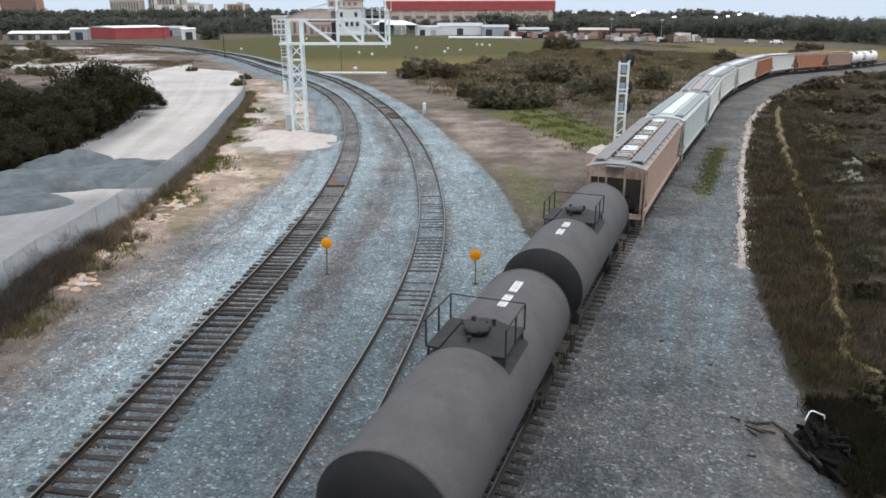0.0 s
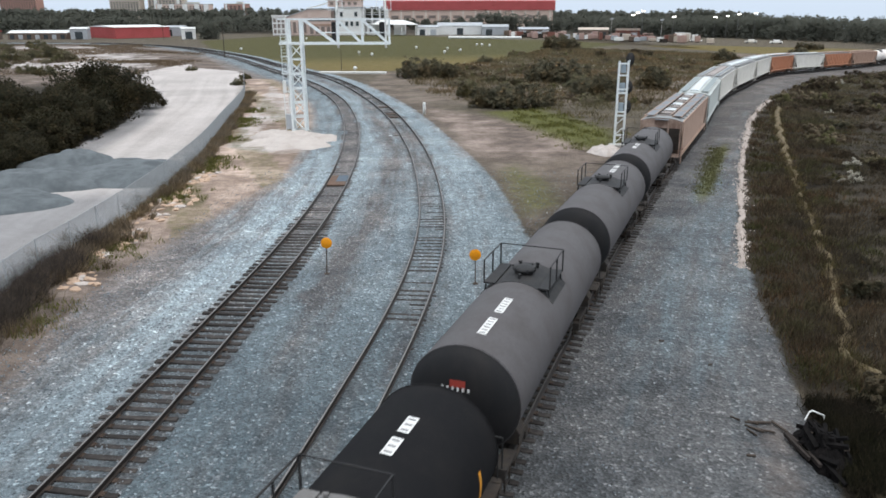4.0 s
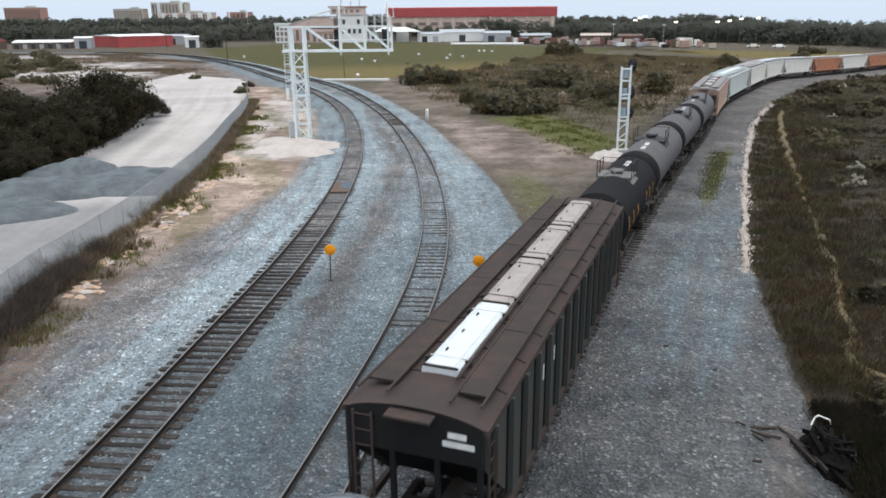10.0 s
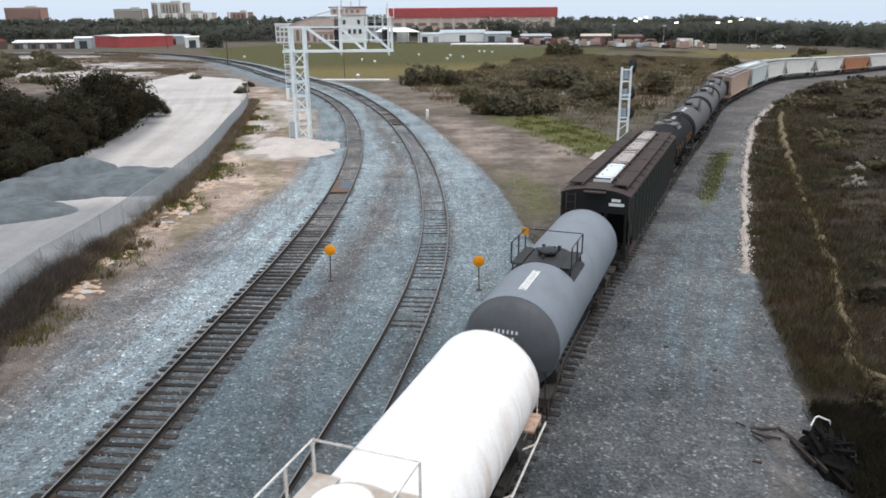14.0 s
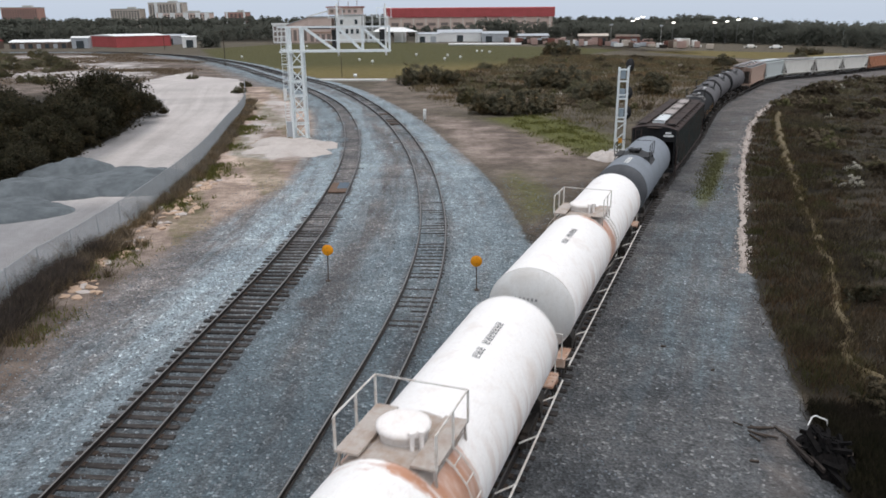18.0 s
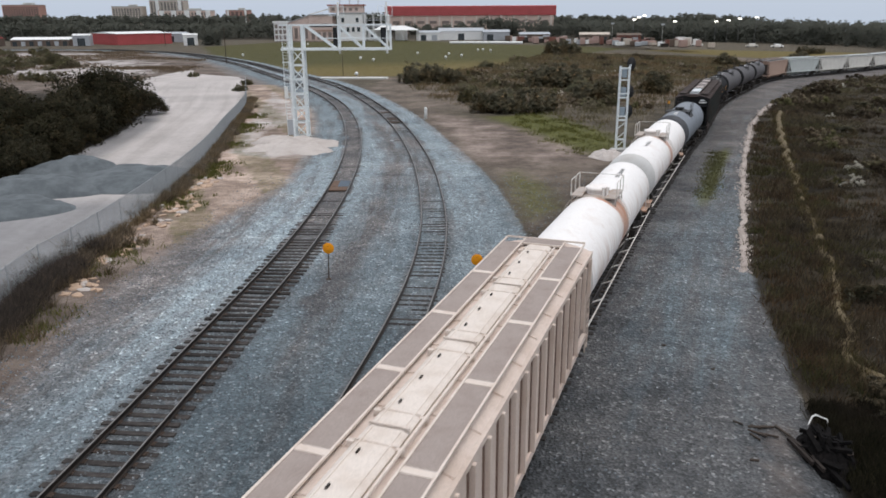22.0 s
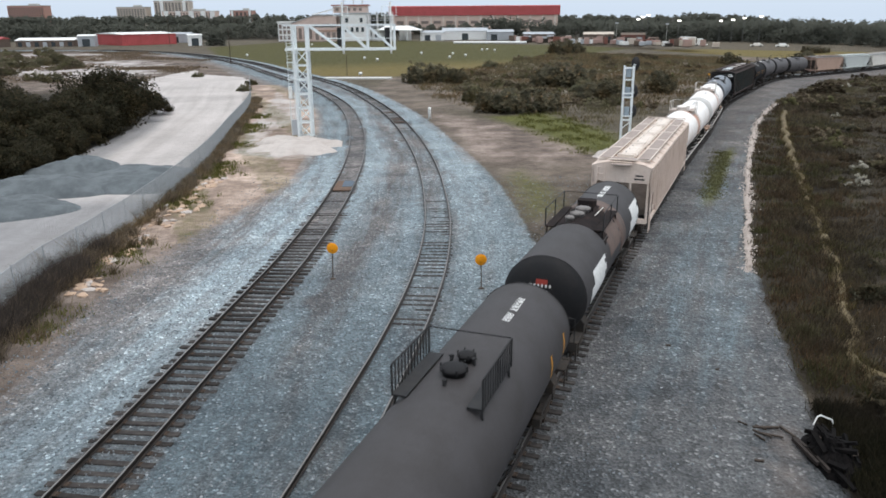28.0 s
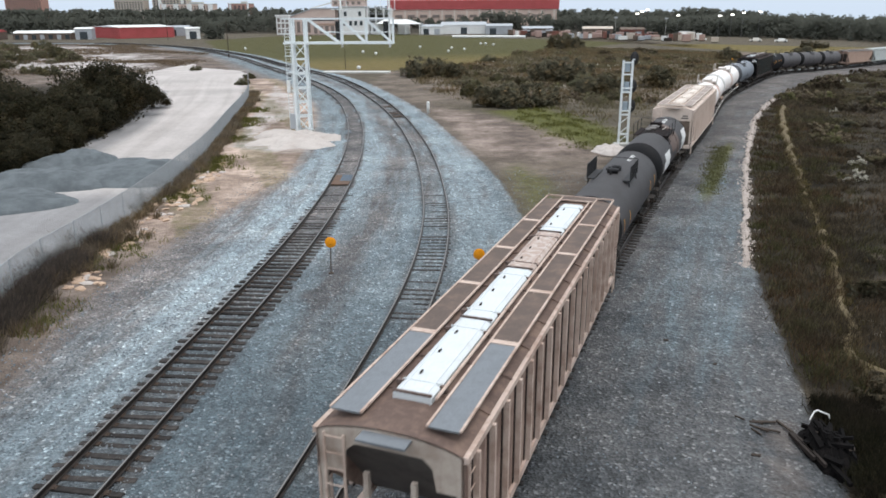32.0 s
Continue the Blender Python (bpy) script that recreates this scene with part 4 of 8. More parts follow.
    if head_marks:
        mark_mat = M["mark_grey"] if head_mat == M["white_head"] else M["mark_white"]
        for k, (wd, dz) in enumerate(((0.8, 0.62), (0.62, 0.42))):
            for j in range(6 if k == 0 else 4):
                s0 = -wd / 2 + wd * j / (6 if k == 0 else 4)
                rr = hypot(s0, dz)
                yy = -half + hd - hd * sqrt_safe(1.0, min(0.98, (rr / radius)**1.6)) - 0.02
                bm = bmesh.new()
                faces(bm, [(s0, yy, zc + dz), (s0 + 0.06, yy, zc + dz), (s0 + 0.06, yy - 0.01, zc + dz - 0.1), (s0, yy - 0.01, zc + dz - 0.1)], [(0, 1, 2, 3)])
                part("head_marking", bm, mark_mat, body)
    if side_rail:
        for sx in (-1, 1):
            bm = bmesh.new()
            L2 = half + sill_ext - 0.3
            tube(bm, (sx * 1.5, -L2, 1.0), (sx * 1.5, L2, 1.0), 0.03, 6)
            part("running_rail", bm, rm, car)
            k = -L2 + 0.2
            while k <= L2:
                bm = bmesh.new()
                tube(bm, (sx * 1.1, k, 0.95), (sx * 1.5, k + 0.45, 1.0), 0.025, 6)
                part("rail_bracket", bm, rm, car)
                k += 2.3
    return car


def sqrt_safe(r, x):
    return math.sqrt(max(0.0, r * r - x * x))


def hopper_car(label, side_mat, roof_mat, hatch_mats, board_mat, length=18.8, ribs=17, boards=True, end_mat=None, half_boards=None, eave=4.0, crown=4.25,
               marks=None, near=True, trim_mat=None, stripe_mat=None, edge_mat=None, clamp_mat=None, open_end=False, post_shade_mat=None, post_mat=None, slope_mat=None, hatch_gap=1.15, chord_mat=None, walk_end=False, head_gap=1.15):
    """Covered hopper with ribbed sides, running boards and a trough hatch."""
    car = thing("hopper_car", label, "hopper car", group="cars of the goods train")
    h, hw = length / 2, 1.52
    end_mat, trim_mat = end_mat or side_mat, trim_mat or side_mat
    edge_mat, clamp_mat = edge_mat or trim_mat, clamp_mat or M["under"]
    for sx in (-1, 1):
        bm = bmesh.new()
        prof = [(-h, eave), (-h, 3.15), (-h + 0.55, 2.6), (-h + 2.1, 1.15), (h - 2.1, 1.15), (h - 0.55, 2.6), (h, 3.15), (h, eave)]
        n = len(prof)
        pts = [(sx * hw, y, z) for y, z in prof] + [(sx * (hw - 0.05), y, z) for y, z in prof]
        faces(bm, pts, [tuple(range(n)), tuple(range(n, 2 * n))[::-1]] + [(i, (i + 1) % n, n + (i + 1) % n, n + i) for i in range(n)])
        bmesh.ops.recalc_face_normals(bm, faces=bm.faces)
        side = part("side_sheet", bm, side_mat, car)
        bm = bmesh.new()
        box(bm, (sx * (hw + 0.03), 0, eave - 0.06), (0.1, length, 0.14))
        part("top_chord", bm, chord_mat or trim_mat, side)
        bm = bmesh.new()
        box(bm, (sx * (hw + 0.02), 0, 1.12), (0.12, length - 1.2, 0.2))
        part("side_sill", bm, trim_mat, side)
        if ribs:
            for k in range(ribs):
                y = -h + 0.5 + (length - 1.0) * k / (ribs - 1)
                d = h - abs(y)
                z0 = 1.2 if d > 2.1 else (2.6 - (d - 0.55) * 0.935 if d > 0.55 else 3.15 - d)
                bm = bmesh.new()
                box(bm, (sx * (hw + 0.075), y, (z0 + eave - 0.12) / 2), (0.15, 0.1, eave - 0.12 - z0))
                part("side_post", bm, post_mat or trim_mat, side)
                # a thin dark strip paints the post's shade on the side sheet
                if post_shade_mat:
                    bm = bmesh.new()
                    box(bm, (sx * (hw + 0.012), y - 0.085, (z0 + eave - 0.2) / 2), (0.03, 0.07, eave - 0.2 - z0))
                    part("post_seam", bm, post_shade_mat, side)
    # roof: a shallow arch
    bm = bmesh.new()
    ring = []
    for k in range(13):
        x = hw * (k / 6 - 1)
        ring.append((x, eave + (crown - eave) * (1 - (x / hw)**2)**0.8 if abs(x) < hw else eave))
    extrude_y(bm, ring + [(x, z - 0.05) for x, z in ring][::-1], -h, h)
    bmesh.ops.recalc_face_normals(bm, faces=bm.faces)
    roof = part("roof", bm, roof_mat, car)
    if near:
        for k in range(1, 12):
            y = -h + length * k / 12
            bm = bmesh.new()
            for (x0, z0), (x1, z1) in zip(ring, ring[1:]):
                bar(bm, (x0, y, z0 + 0.01), (x1, y, z1 + 0.01), 0.045, 0.05)
            part("roof_seam", bm, roof_mat, roof)
    # ends
    for way in (-1, 1):
        ye = way * h
        bm = bmesh.new()
        foot = [(-hw, 3.15), (-0.98, 3.15), (-0.9, 3.62), (-0.7, 3.8), (0.7, 3.8), (0.9, 3.62), (0.98, 3.15), (hw, 3.15)] if open_end else [(-hw, 3.15), (hw, 3.15)]
        pts = foot + [(x, z - 0.01) for x, z in ring[::-1]]
        n = len(pts)
        faces(bm, [(x, ye, z) for x, z in pts] + [(x, ye - way * 0.06, z) for x, z in pts], [tuple(range(n)), tuple(range(n, 2 * n))[::-1]] + [(i, (i + 1) % n, n + (i + 1) % n, n + i) for i in range(n)])
        bmesh.ops.recalc_face_normals(bm, faces=bm.faces)
        end = part("end_sheet", bm, end_mat, car)
        bm = bmesh.new()
        zt = 3.9 if open_end else 3.2
        faces(bm, [(-hw + 0.06, ye - way * 0.1, zt), (hw - 0.06, ye - way * 0.1, zt), (hw - 0.06, ye - way * 2.3, 1.15), (-hw + 0.06, ye - way * 2.3, 1.15),
                   (-hw + 0.06, ye - way * 0.25, zt), (hw - 0.06, ye - way * 0.25, zt), (hw - 0.06, ye - way * 2.5, 1.15), (-hw + 0.06, ye - way * 2.5, 1.15)],
              [(0, 1, 2, 3), (7, 6, 5, 4), (0, 4, 5, 1), (3, 2, 6, 7), (0, 3, 7, 4), (1, 5, 6, 2)])
        part("slope_sheet", bm, slope_mat or M["slope_dark"], car)
        for x in (-1.42, -0.5, 0.5, 1.42):
            bm = bmesh.new()
            box(bm, (x, ye - way * 0.08, 2.15), (0.11, 0.11, 2.05))
            part("end_post", bm, end_mat, car)
        bm = bmesh.new()
        box(bm, (0, ye - way * 0.12, 1.08), (2.95, 0.24, 0.24))
        box(bm, (0, ye - way * 1.1, 1.0), (0.55, 2.2, 0.3))
        part("end_sill", bm, end_mat, car)
        bm = bmesh.new()
        ladder(bm, 1.1 * way, ye + way * 0.08, 0.5, eave, "x")
        part("end_ladder", bm, trim_mat, end)
        bm = bmesh.new()
        ladder(bm, 1.58, ye - way * 0.35, 0.5, eave, "y")
        part("side_ladder", bm, trim_mat, end)
        bm = bmesh.new()
        ladder(bm, -1.58, ye - way * 0.35, 0.5, eave, "y")
        part("side_ladder", bm, trim_mat, end)
        bm = bmesh.new()
        box(bm, (0.0, ye + way * 0.16, crown - 0.12), (1.0, 0.36, 0.05))
        part("end_platform", bm, half_boards or board_mat, end)
        bm = bmesh.new()
        tube(bm, (0.55, ye - way * 0.45, 1.75), (0.55, ye - way * 1.25, 1.75), 0.2, 12)
        part("brake_cylinder", bm, M["under"], end)
        add_coupler(car, ye - way * 0.1, way)
    # discharge bays
    nb = 4
    for k in range(nb):
        y = (length - 5.2) * ((k + 0.5) / nb - 0.5)
        bm = bmesh.new()
        a, b = (length - 5.2) / nb / 2 - 0.03, 0.42
        faces(bm, [(-1.45, y - a, 1.15), (1.45, y - a, 1.15), (1.45, y + a, 1.15), (-1.45, y + a, 1.15), (-0.7, y - b, 0.45), (0.7, y - b, 0.45), (0.7, y + b, 0.45), (-0.7, y + b, 0.45)],
              [(0, 1, 2, 3), (7, 6, 5, 4), (0, 4, 5, 1), (1, 5, 6, 2), (2, 6, 7, 3), (3, 7, 4, 0)])
        bay = part("discharge_bay", bm, side_mat, car)
        bm = bmesh.new()
        box(bm, (0, y, 0.4), (1.6, 0.95, 0.12))
        part("outlet_gate", bm, M["under"], bay)
    add_trucks(car, (h - 1.75, -h + 1.75))
    # trough hatch in sections
    n = len(hatch_mats)
    a, b = -h + hatch_gap, h - head_gap
    for k, hm in enumerate(hatch_mats):
        y0, y1 = a + (b - a) * k / n + 0.03, a + (b - a) * (k + 1) / n - 0.03
        bm = bmesh.new()
        w = 0.42
        extrude_y(bm, [(-w, crown - 0.03), (w, crown - 0.03), (w, crown + 0.1), (w - 0.1, crown + 0.16), (-w + 0.1, crown + 0.16), (-w, crown + 0.1)], y0, y1)
        bmesh.ops.recalc_face_normals(bm, faces=bm.faces)
        hatch = part("roof_hatch", bm, hm, car)
        if near:
            for yy in np.linspace(y0 + 0.55, y1 - 0.55, 2):
                for sx in (-1, 1):
                    bm = bmesh.new()
                    box(bm, (sx * (w + 0.06), yy, crown + 0.07), (0.17, 0.1, 0.12), None, 0.02)
                    part("hatch_clamp", bm, clamp_mat, hatch)
            for yy in (y0 + 0.02, y0 + 0.55, y1 - 0.55):
                bm = bmesh.new()
                bar(bm, (-w, yy, crown + 0.165), (w, yy, crown + 0.165), 0.05 if yy < y0 + 0.1 else 0.028)
                part("hatch_strap", bm, hm if hm is M["hatch_white"] and yy > y0 + 0.1 else clamp_mat, hatch)
            for x in (-w + 0.13, w - 0.13):
                bm = bmesh.new()
                bar(bm, (x, y0 + 0.05, crown + 0.165), (x, y1 - 0.05, crown + 0.165), 0.03, 0.025)
                part("hatch_bead", bm, hm, hatch)
            for yy in np.linspace(y0 + 0.9, y1 - 0.9, 3):
                bm = bmesh.new()
                bar(bm, (-0.16, yy - 0.07, crown + 0.185), (-0.16, yy + 0.07, crown + 0.185), 0.035)
                part("hatch_handle", bm, M["under"], hatch)
    # running boards
    if boards:
        nbd = 5
        for sx in (-1, 1):
            for k in range(nbd):
                y0, y1 = -h + 0.75 + (length - 1.5) * k / nbd + 0.03, -h + 0.75 + (length - 1.5) * (k + 1) / nbd - 0.03
                if half_boards and k == 0:
                    y0 -= 0.5
                bm = bmesh.new()
                box(bm, (sx * 1.02, (y0 + y1) / 2, crown + 0.06), (0.62, y1 - y0, 0.035))
                part("running_board", bm, (half_boards if half_boards and k == 0 else board_mat), car)
            bm = bmesh.new()
            for x in (0.69, 1.35):
                bar(bm, (sx * x, -h + 0.3, crown + 0.075), (sx * x, h - 0.3, crown + 0.075), 0.05)
            for k in range(7):
                y = -h + 0.8 + (length - 1.6) * k / 6
                bar(bm, (sx * 0.7, y, crown + 0.045), (sx * 1.34, y, crown + 0.045), 0.04)
            part("board_edge", bm, edge_mat, car)
            if near:
                for k in range(1, nbd):
                    bm = bmesh.new()
                    box(bm, (sx * 1.02, -h + 0.75 + (length - 1.5) * k / nbd, crown + 0.085), (0.6, 0.2, 0.02))
                    part("board_joint", bm, edge_mat, car)
        if walk_end:
            for way in ((1,) if half_boards else (-1, 1)):
                bm = bmesh.new()
                box(bm, (0, way * (h - 0.52), crown + 0.062), (1.36, 0.62, 0.035))
                board = part("crossover_board", bm, board_mat, car)
                for o in (0.18, 0.86):
                    bm = bmesh.new()
                    bar(bm, (-1.36 if o < 0.5 else -0.68, way * (h - o), crown + 0.078), (1.36 if o < 0.5 else 0.68, way * (h - o), crown + 0.078), 0.05, 0.055)
                    part("board_rim", bm, edge_mat, board)
        if near:
            bm = bmesh.new()
            tube(bm, (0.52, -h + 1.2, crown + 0.13), (0.52, h - 1.2, crown + 0.13), 0.035, 8)
            part("latch_rod", bm, edge_mat, car)
    if marks:
        for way in (-1, 1):
            for dx, dz, wd, ht, mk in marks:
                bm = bmesh.new()
                x0 = dx if way < 0 else -dx
                faces(bm, [(x0 - wd / 2, way * (h + 0.007), dz), (x0 + wd / 2, way * (h + 0.007), dz), (x0 + wd / 2, way * (h + 0.007), dz + ht), (x0 - wd / 2, way * (h + 0.007), dz + ht)], [(0, 1, 2, 3)])
                part("end_marking", bm, mk, car)
    if stripe_mat:
        for sx in (-1, 1):
            bm = bmesh.new()
            for k in range(5):
                y = -h + 5 + k * 0.42
                box(bm, (sx * (hw + 0.006), y, 2.9), (0.008, 0.1, 0.42))
            part("side_marking", bm, stripe_mat, car)
    return car


# paints of the train
M["tank_grey"] = weathered("dark_grey_tank_paint", (0.096, 0.09, 0.092), (0.06, 0.052, 0.049), 0.62, 0, 0.6, 0.9)
M["tank_dark"] = weathered("sooty_dark_tank_paint", (0.052, 0.048, 0.049), (0.034, 0.03, 0.028), 0.62, 0, 0.6, 0.9)
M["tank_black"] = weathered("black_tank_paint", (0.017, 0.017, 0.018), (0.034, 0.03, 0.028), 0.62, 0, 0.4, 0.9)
M["tank_blue"] = weathered("blue_grey_tank_paint", (0.185, 0.205, 0.23), (0.13, 0.138, 0.15), 0.5, 0, 0.5, 0.9)
M["tank_white"] = weathered("white_tank_paint", (0.86, 0.81, 0.77), (0.58, 0.45, 0.35), 0.5, 0, 0.4, 0.8, low=0.56)
# white tank heads, greyer than the tank body
M["white_head"] = weathered("greyer_white_head", (0.6, 0.59, 0.57), (0.45, 0.4, 0.35), 0.6, 0, 0.5, 1.0)
M["rust_plat"] = weathered("rusty_platform", (0.45, 0.4, 0.36), (0.28, 0.17, 0.1), 0.8, 0, 0.7, 2)
M["mark_white"] = weathered("white_marking", (0.72, 0.72, 0.7), (0.45, 0.43, 0.4), 0.6, 0, 0.5, 6, False)
M["mark_black"] = weathered("black_marking", (0.03, 0.03, 0.03), (0.1, 0.09, 0.08), 0.6, 0, 0.5, 6, False)
M["yellow_mark"] = weathered("yellow_reflective", (0.7, 0.3, 0.03), (0.4, 0.25, 0.05), 0.5, 0, 0.5, 6, False)
M["hop_dark"] = weathered("dark_brown_hopper_paint", (0.068, 0.05, 0.045), (0.044, 0.04, 0.039), 0.75, 0, 0.7, 0.8)
M["hop_darkside"] = weathered("black_green_side_paint", (0.056, 0.063, 0.06), (0.085, 0.056, 0.044), 0.7, 0, 0.7, 0.9)
M["hatch_dusty"] = weathered("dusty_pink_hatch", (0.36, 0.32, 0.3), (0.24, 0.205, 0.19), 0.8, 0, 0.7, 1.4, False)
M["hatch_white"] = weathered("white_hatch_cover", (0.62, 0.655, 0.665), (0.5, 0.5, 0.48), 0.55, 0, 0.4, 2, False)
M["hatch_peach"] = weathered("peeling_peach_hatch", (0.4, 0.31, 0.265), (0.62, 0.57, 0.53), 0.8, 0, 0.9, 5, False)
M["hop_cream"] = weathered("cream_hopper_paint", (0.68, 0.565, 0.49), (0.5, 0.38, 0.3), 0.7, 0, 0.6, 0.8)
M["cream_board"] = weathered("cream_grating", (0.33, 0.275, 0.245), (0.26, 0.205, 0.18), 0.85, 0, 0.6, 2, False)
M["hop_rust"] = weathered("rust_stained_hopper_paint", (0.2, 0.128, 0.098), (0.47, 0.35, 0.285), 0.8, 0, 0.9, 1.1, low=0.42, high=0.66)
M["rust_roof"] = weathered("rusty_brown_roof", (0.12, 0.082, 0.068), (0.25, 0.17, 0.13), 0.85, 0, 0.8, 1.3)
M["rust_board"] = weathered("brown_grating", (0.115, 0.088, 0.075), (0.2, 0.14, 0.11), 0.85, 0, 0.7, 2, False)
M["new_board"] = weathered("new_galvanised_grating", (0.2, 0.215, 0.23), (0.15, 0.16, 0.17), 0.5, 0.3, 0.5, 3, False)
M["hop_teal"] = weathered("pale_teal_hopper_paint", (0.5, 0.53, 0.51), (0.37, 0.39, 0.375), 0.65, 0, 0.5, 0.8)
M["hop_white"] = weathered("grey_white_hopper_paint", (0.68, 0.655, 0.6), (0.46, 0.44, 0.4), 0.65, 0, 0.6, 0.8)
M["hop_orange"] = weathered("faded_orange_hopper_paint", (0.5, 0.235, 0.14), (0.32, 0.17, 0.11), 0.7, 0, 0.6, 0.8)
M["hop_salmon"] = weathered("faded_salmon_hopper_paint", (0.42, 0.29, 0.225), (0.3, 0.2, 0.15), 0.7, 0, 0.6, 0.8)
M["grey_roof"] = weathered("grey_hopper_roof", (0.3, 0.31, 0.31), (0.2, 0.19, 0.18), 0.7, 0.1, 0.6, 1)

M["tank_jet"] = weathered("jet_black_tank_paint", (0.011, 0.011, 0.012), (0.022, 0.02, 0.019), 0.7, 0, 0.4, 0.9)
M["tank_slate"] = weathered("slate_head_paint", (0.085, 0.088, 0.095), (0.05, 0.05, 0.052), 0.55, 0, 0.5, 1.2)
M["tank_brown"] = weathered("rusty_brown_spill", (0.14, 0.1, 0.085), (0.09, 0.07, 0.062), 0.75, 0, 0.8, 1.4)
M["rust_plat_dark"] = weathered("dark_grey_platform", (0.17, 0.165, 0.16), (0.1, 0.085, 0.075), 0.8, 0, 0.6, 2)
M["rail_white"] = weathered("chipped_white_handrail", (0.66, 0.64, 0.6), (0.4, 0.28, 0.2), 0.6, 0, 0.6, 4)
M["hop_darkboard"] = weathered("dark_roof_grating", (0.055, 0.045, 0.042), (0.095, 0.062, 0.05), 0.85, 0, 0.6, 2, False)
M["teal_board"] = weathered("pale_teal_grating", (0.27, 0.31, 0.31), (0.2, 0.22, 0.22), 0.7, 0.1, 0.5, 2, False)
M["hatch_cream"] = weathered("pale_cream_hatch", (0.7, 0.62, 0.55), (0.5, 0.4, 0.32), 0.65, 0, 0.5, 2, False)
M["mark_grey"] = weathered("worn_dark_lettering", (0.22, 0.22, 0.22), (0.3, 0.3, 0.29), 0.7, 0, 0.5, 8, False)
M["trim_peach"] = weathered("worn_peach_trim", (0.56, 0.44, 0.37), (0.27, 0.165, 0.12), 0.75, 0, 0.8, 1.6)
M["trim_cream"] = weathered("cream_trim", (0.68, 0.59, 0.52), (0.5, 0.38, 0.3), 0.7, 0, 0.5, 2)
M["tread_black"] = weathered("worn_black_tread", (0.02, 0.017, 0.017), (0.05, 0.035, 0.03), 0.85, 0, 0.6, 2)
M["red_mark"] = weathered("red_placard", (0.35, 0.05, 0.035), (0.2, 0.05, 0.04), 0.6, 0, 0.5, 6, False)

M["rust_end"] = weathered("rust_stained_end_paint", (0.42, 0.24, 0.16), (0.6, 0.5, 0.42), 0.75, 0, 0.8, 2.5)
for key, gloss in (("tank_jet", 0.06), ("tank_black", 0.1), ("hop_dark", 0.1), ("hop_darkboard", 0.08), ("hop_darkside", 0.1), ("tread_black", 0.05), ("tank_grey", 0.18)):
    M[key].node_tree.nodes["Principled BSDF"].inputs["Specular IOR Level"].default_value = gloss

# default slope sheet, a dark brown-grey
M["slope_dark"] = weathered("dark_slope_sheet", (0.14, 0.122, 0.11), (0.07, 0.06, 0.055), 0.85, 0, 0.8, 0.9)
# rusted paint, darkened so the shade between the pale posts is in it
M["hop_rust_shade"] = weathered("rusted_side_paint_with_shade", (0.19, 0.122, 0.096), (0.42, 0.3, 0.24), 0.85, 0, 0.85, 1.0, low=0.45, high=0.7)
M["end_cream"] = weathered("grimy_cream_end_paint", (0.46, 0.39, 0.33), (0.24, 0.17, 0.13), 0.8, 0, 0.8, 1.6)
# dark and brown colours for the shade painted beside side posts
M["post_shade_dark"] = weathered("dark_post_shade", (0.03, 0.022, 0.02), (0.06, 0.04, 0.033), 0.9, 0, 0.5, 3)
M["post_shade_brown"] = weathered("brown_post_shade", (0.16, 0.1, 0.075), (0.3, 0.21, 0.17), 0.85, 0, 0.6, 3)
M["slope_cream"] = weathered("grimy_cream_slope_sheet", (0.5, 0.42, 0.36), (0.28, 0.22, 0.19), 0.85, 0, 0.8, 0.9)
M["manway_grey"] = weathered("dusty_grey_manway", (0.2, 0.185, 0.175), (0.12, 0.11, 0.1), 0.8, 0, 0.6, 3)


def spilled(name, base, dirt, rust, lo, hi):
    """White paint with a rust run below the dome between two stations of the tank, and brown streaks low on the flank."""
    m = weathered(name, base, dirt, 0.5, 0, 0.4, 0.8, low=0.56)
    n, l = m.node_tree.nodes, m.node_tree.links
    p = n["Principled BSDF"]
    tc, sep_ = n.new("ShaderNodeTexCoord"), n.new("ShaderNodeSeparateXYZ")
    l.new(tc.outputs["Object"], sep_.inputs["Vector"])
    torn_ = noise_node(n, l, 1.6, 6, 0.65, stretch=(0.5, 2.0, 0.5))
    runs = noise_node(n, l, 1.0, 5, 0.6, stretch=(0.25, 3.2, 0.25))

    def ranged(src, a, b, c, d):
        r = n.new("ShaderNodeMapRange")
        for key, v in (("From Min", a), ("From Max", b), ("To Min", c), ("To Max", d)):
            r.inputs[key].default_value = v
        l.new(src, r.inputs["Value"])
        return r.outputs["Result"]

    def calc(op, a, b):
        q = n.new("ShaderNodeMath")
        q.operation, q.use_clamp = op, op == "MULTIPLY"
        for i_, v in enumerate((a, b)):
            if hasattr(v, "links"):
                l.new(v, q.inputs[i_])
            else:
                q.inputs[i_].default_value = v
        return q.outputs[0]

    y = calc("ADD", sep_.outputs["Y"], ranged(torn_.outputs["Fac"], 0.3, 0.7, -0.45, 0.45))
    band = calc("MULTIPLY", ranged(y, lo - 0.1, lo + 0.15, 0, 1), ranged(y, hi - 0.15, hi + 0.1, 1, 0))
    band = calc("MULTIPLY", band, ranged(torn_.outputs["Fac"], 0.25, 0.6, 0.35, 0.95))
    low_ = calc("MULTIPLY", ranged(runs.outputs["Fac"], 0.48, 0.68, 0, 0.85), ranged(sep_.outputs["Z"], 3.35, 2.2, 0, 1))
    was = p.inputs["Base Color"].links[0].from_socket
    col = mix_node(n, l, band, was, rust)
    col = mix_node(n, l, low_, col, (0.42, 0.24, 0.15))
    l.new(col, p.inputs["Base Color"])
    return m


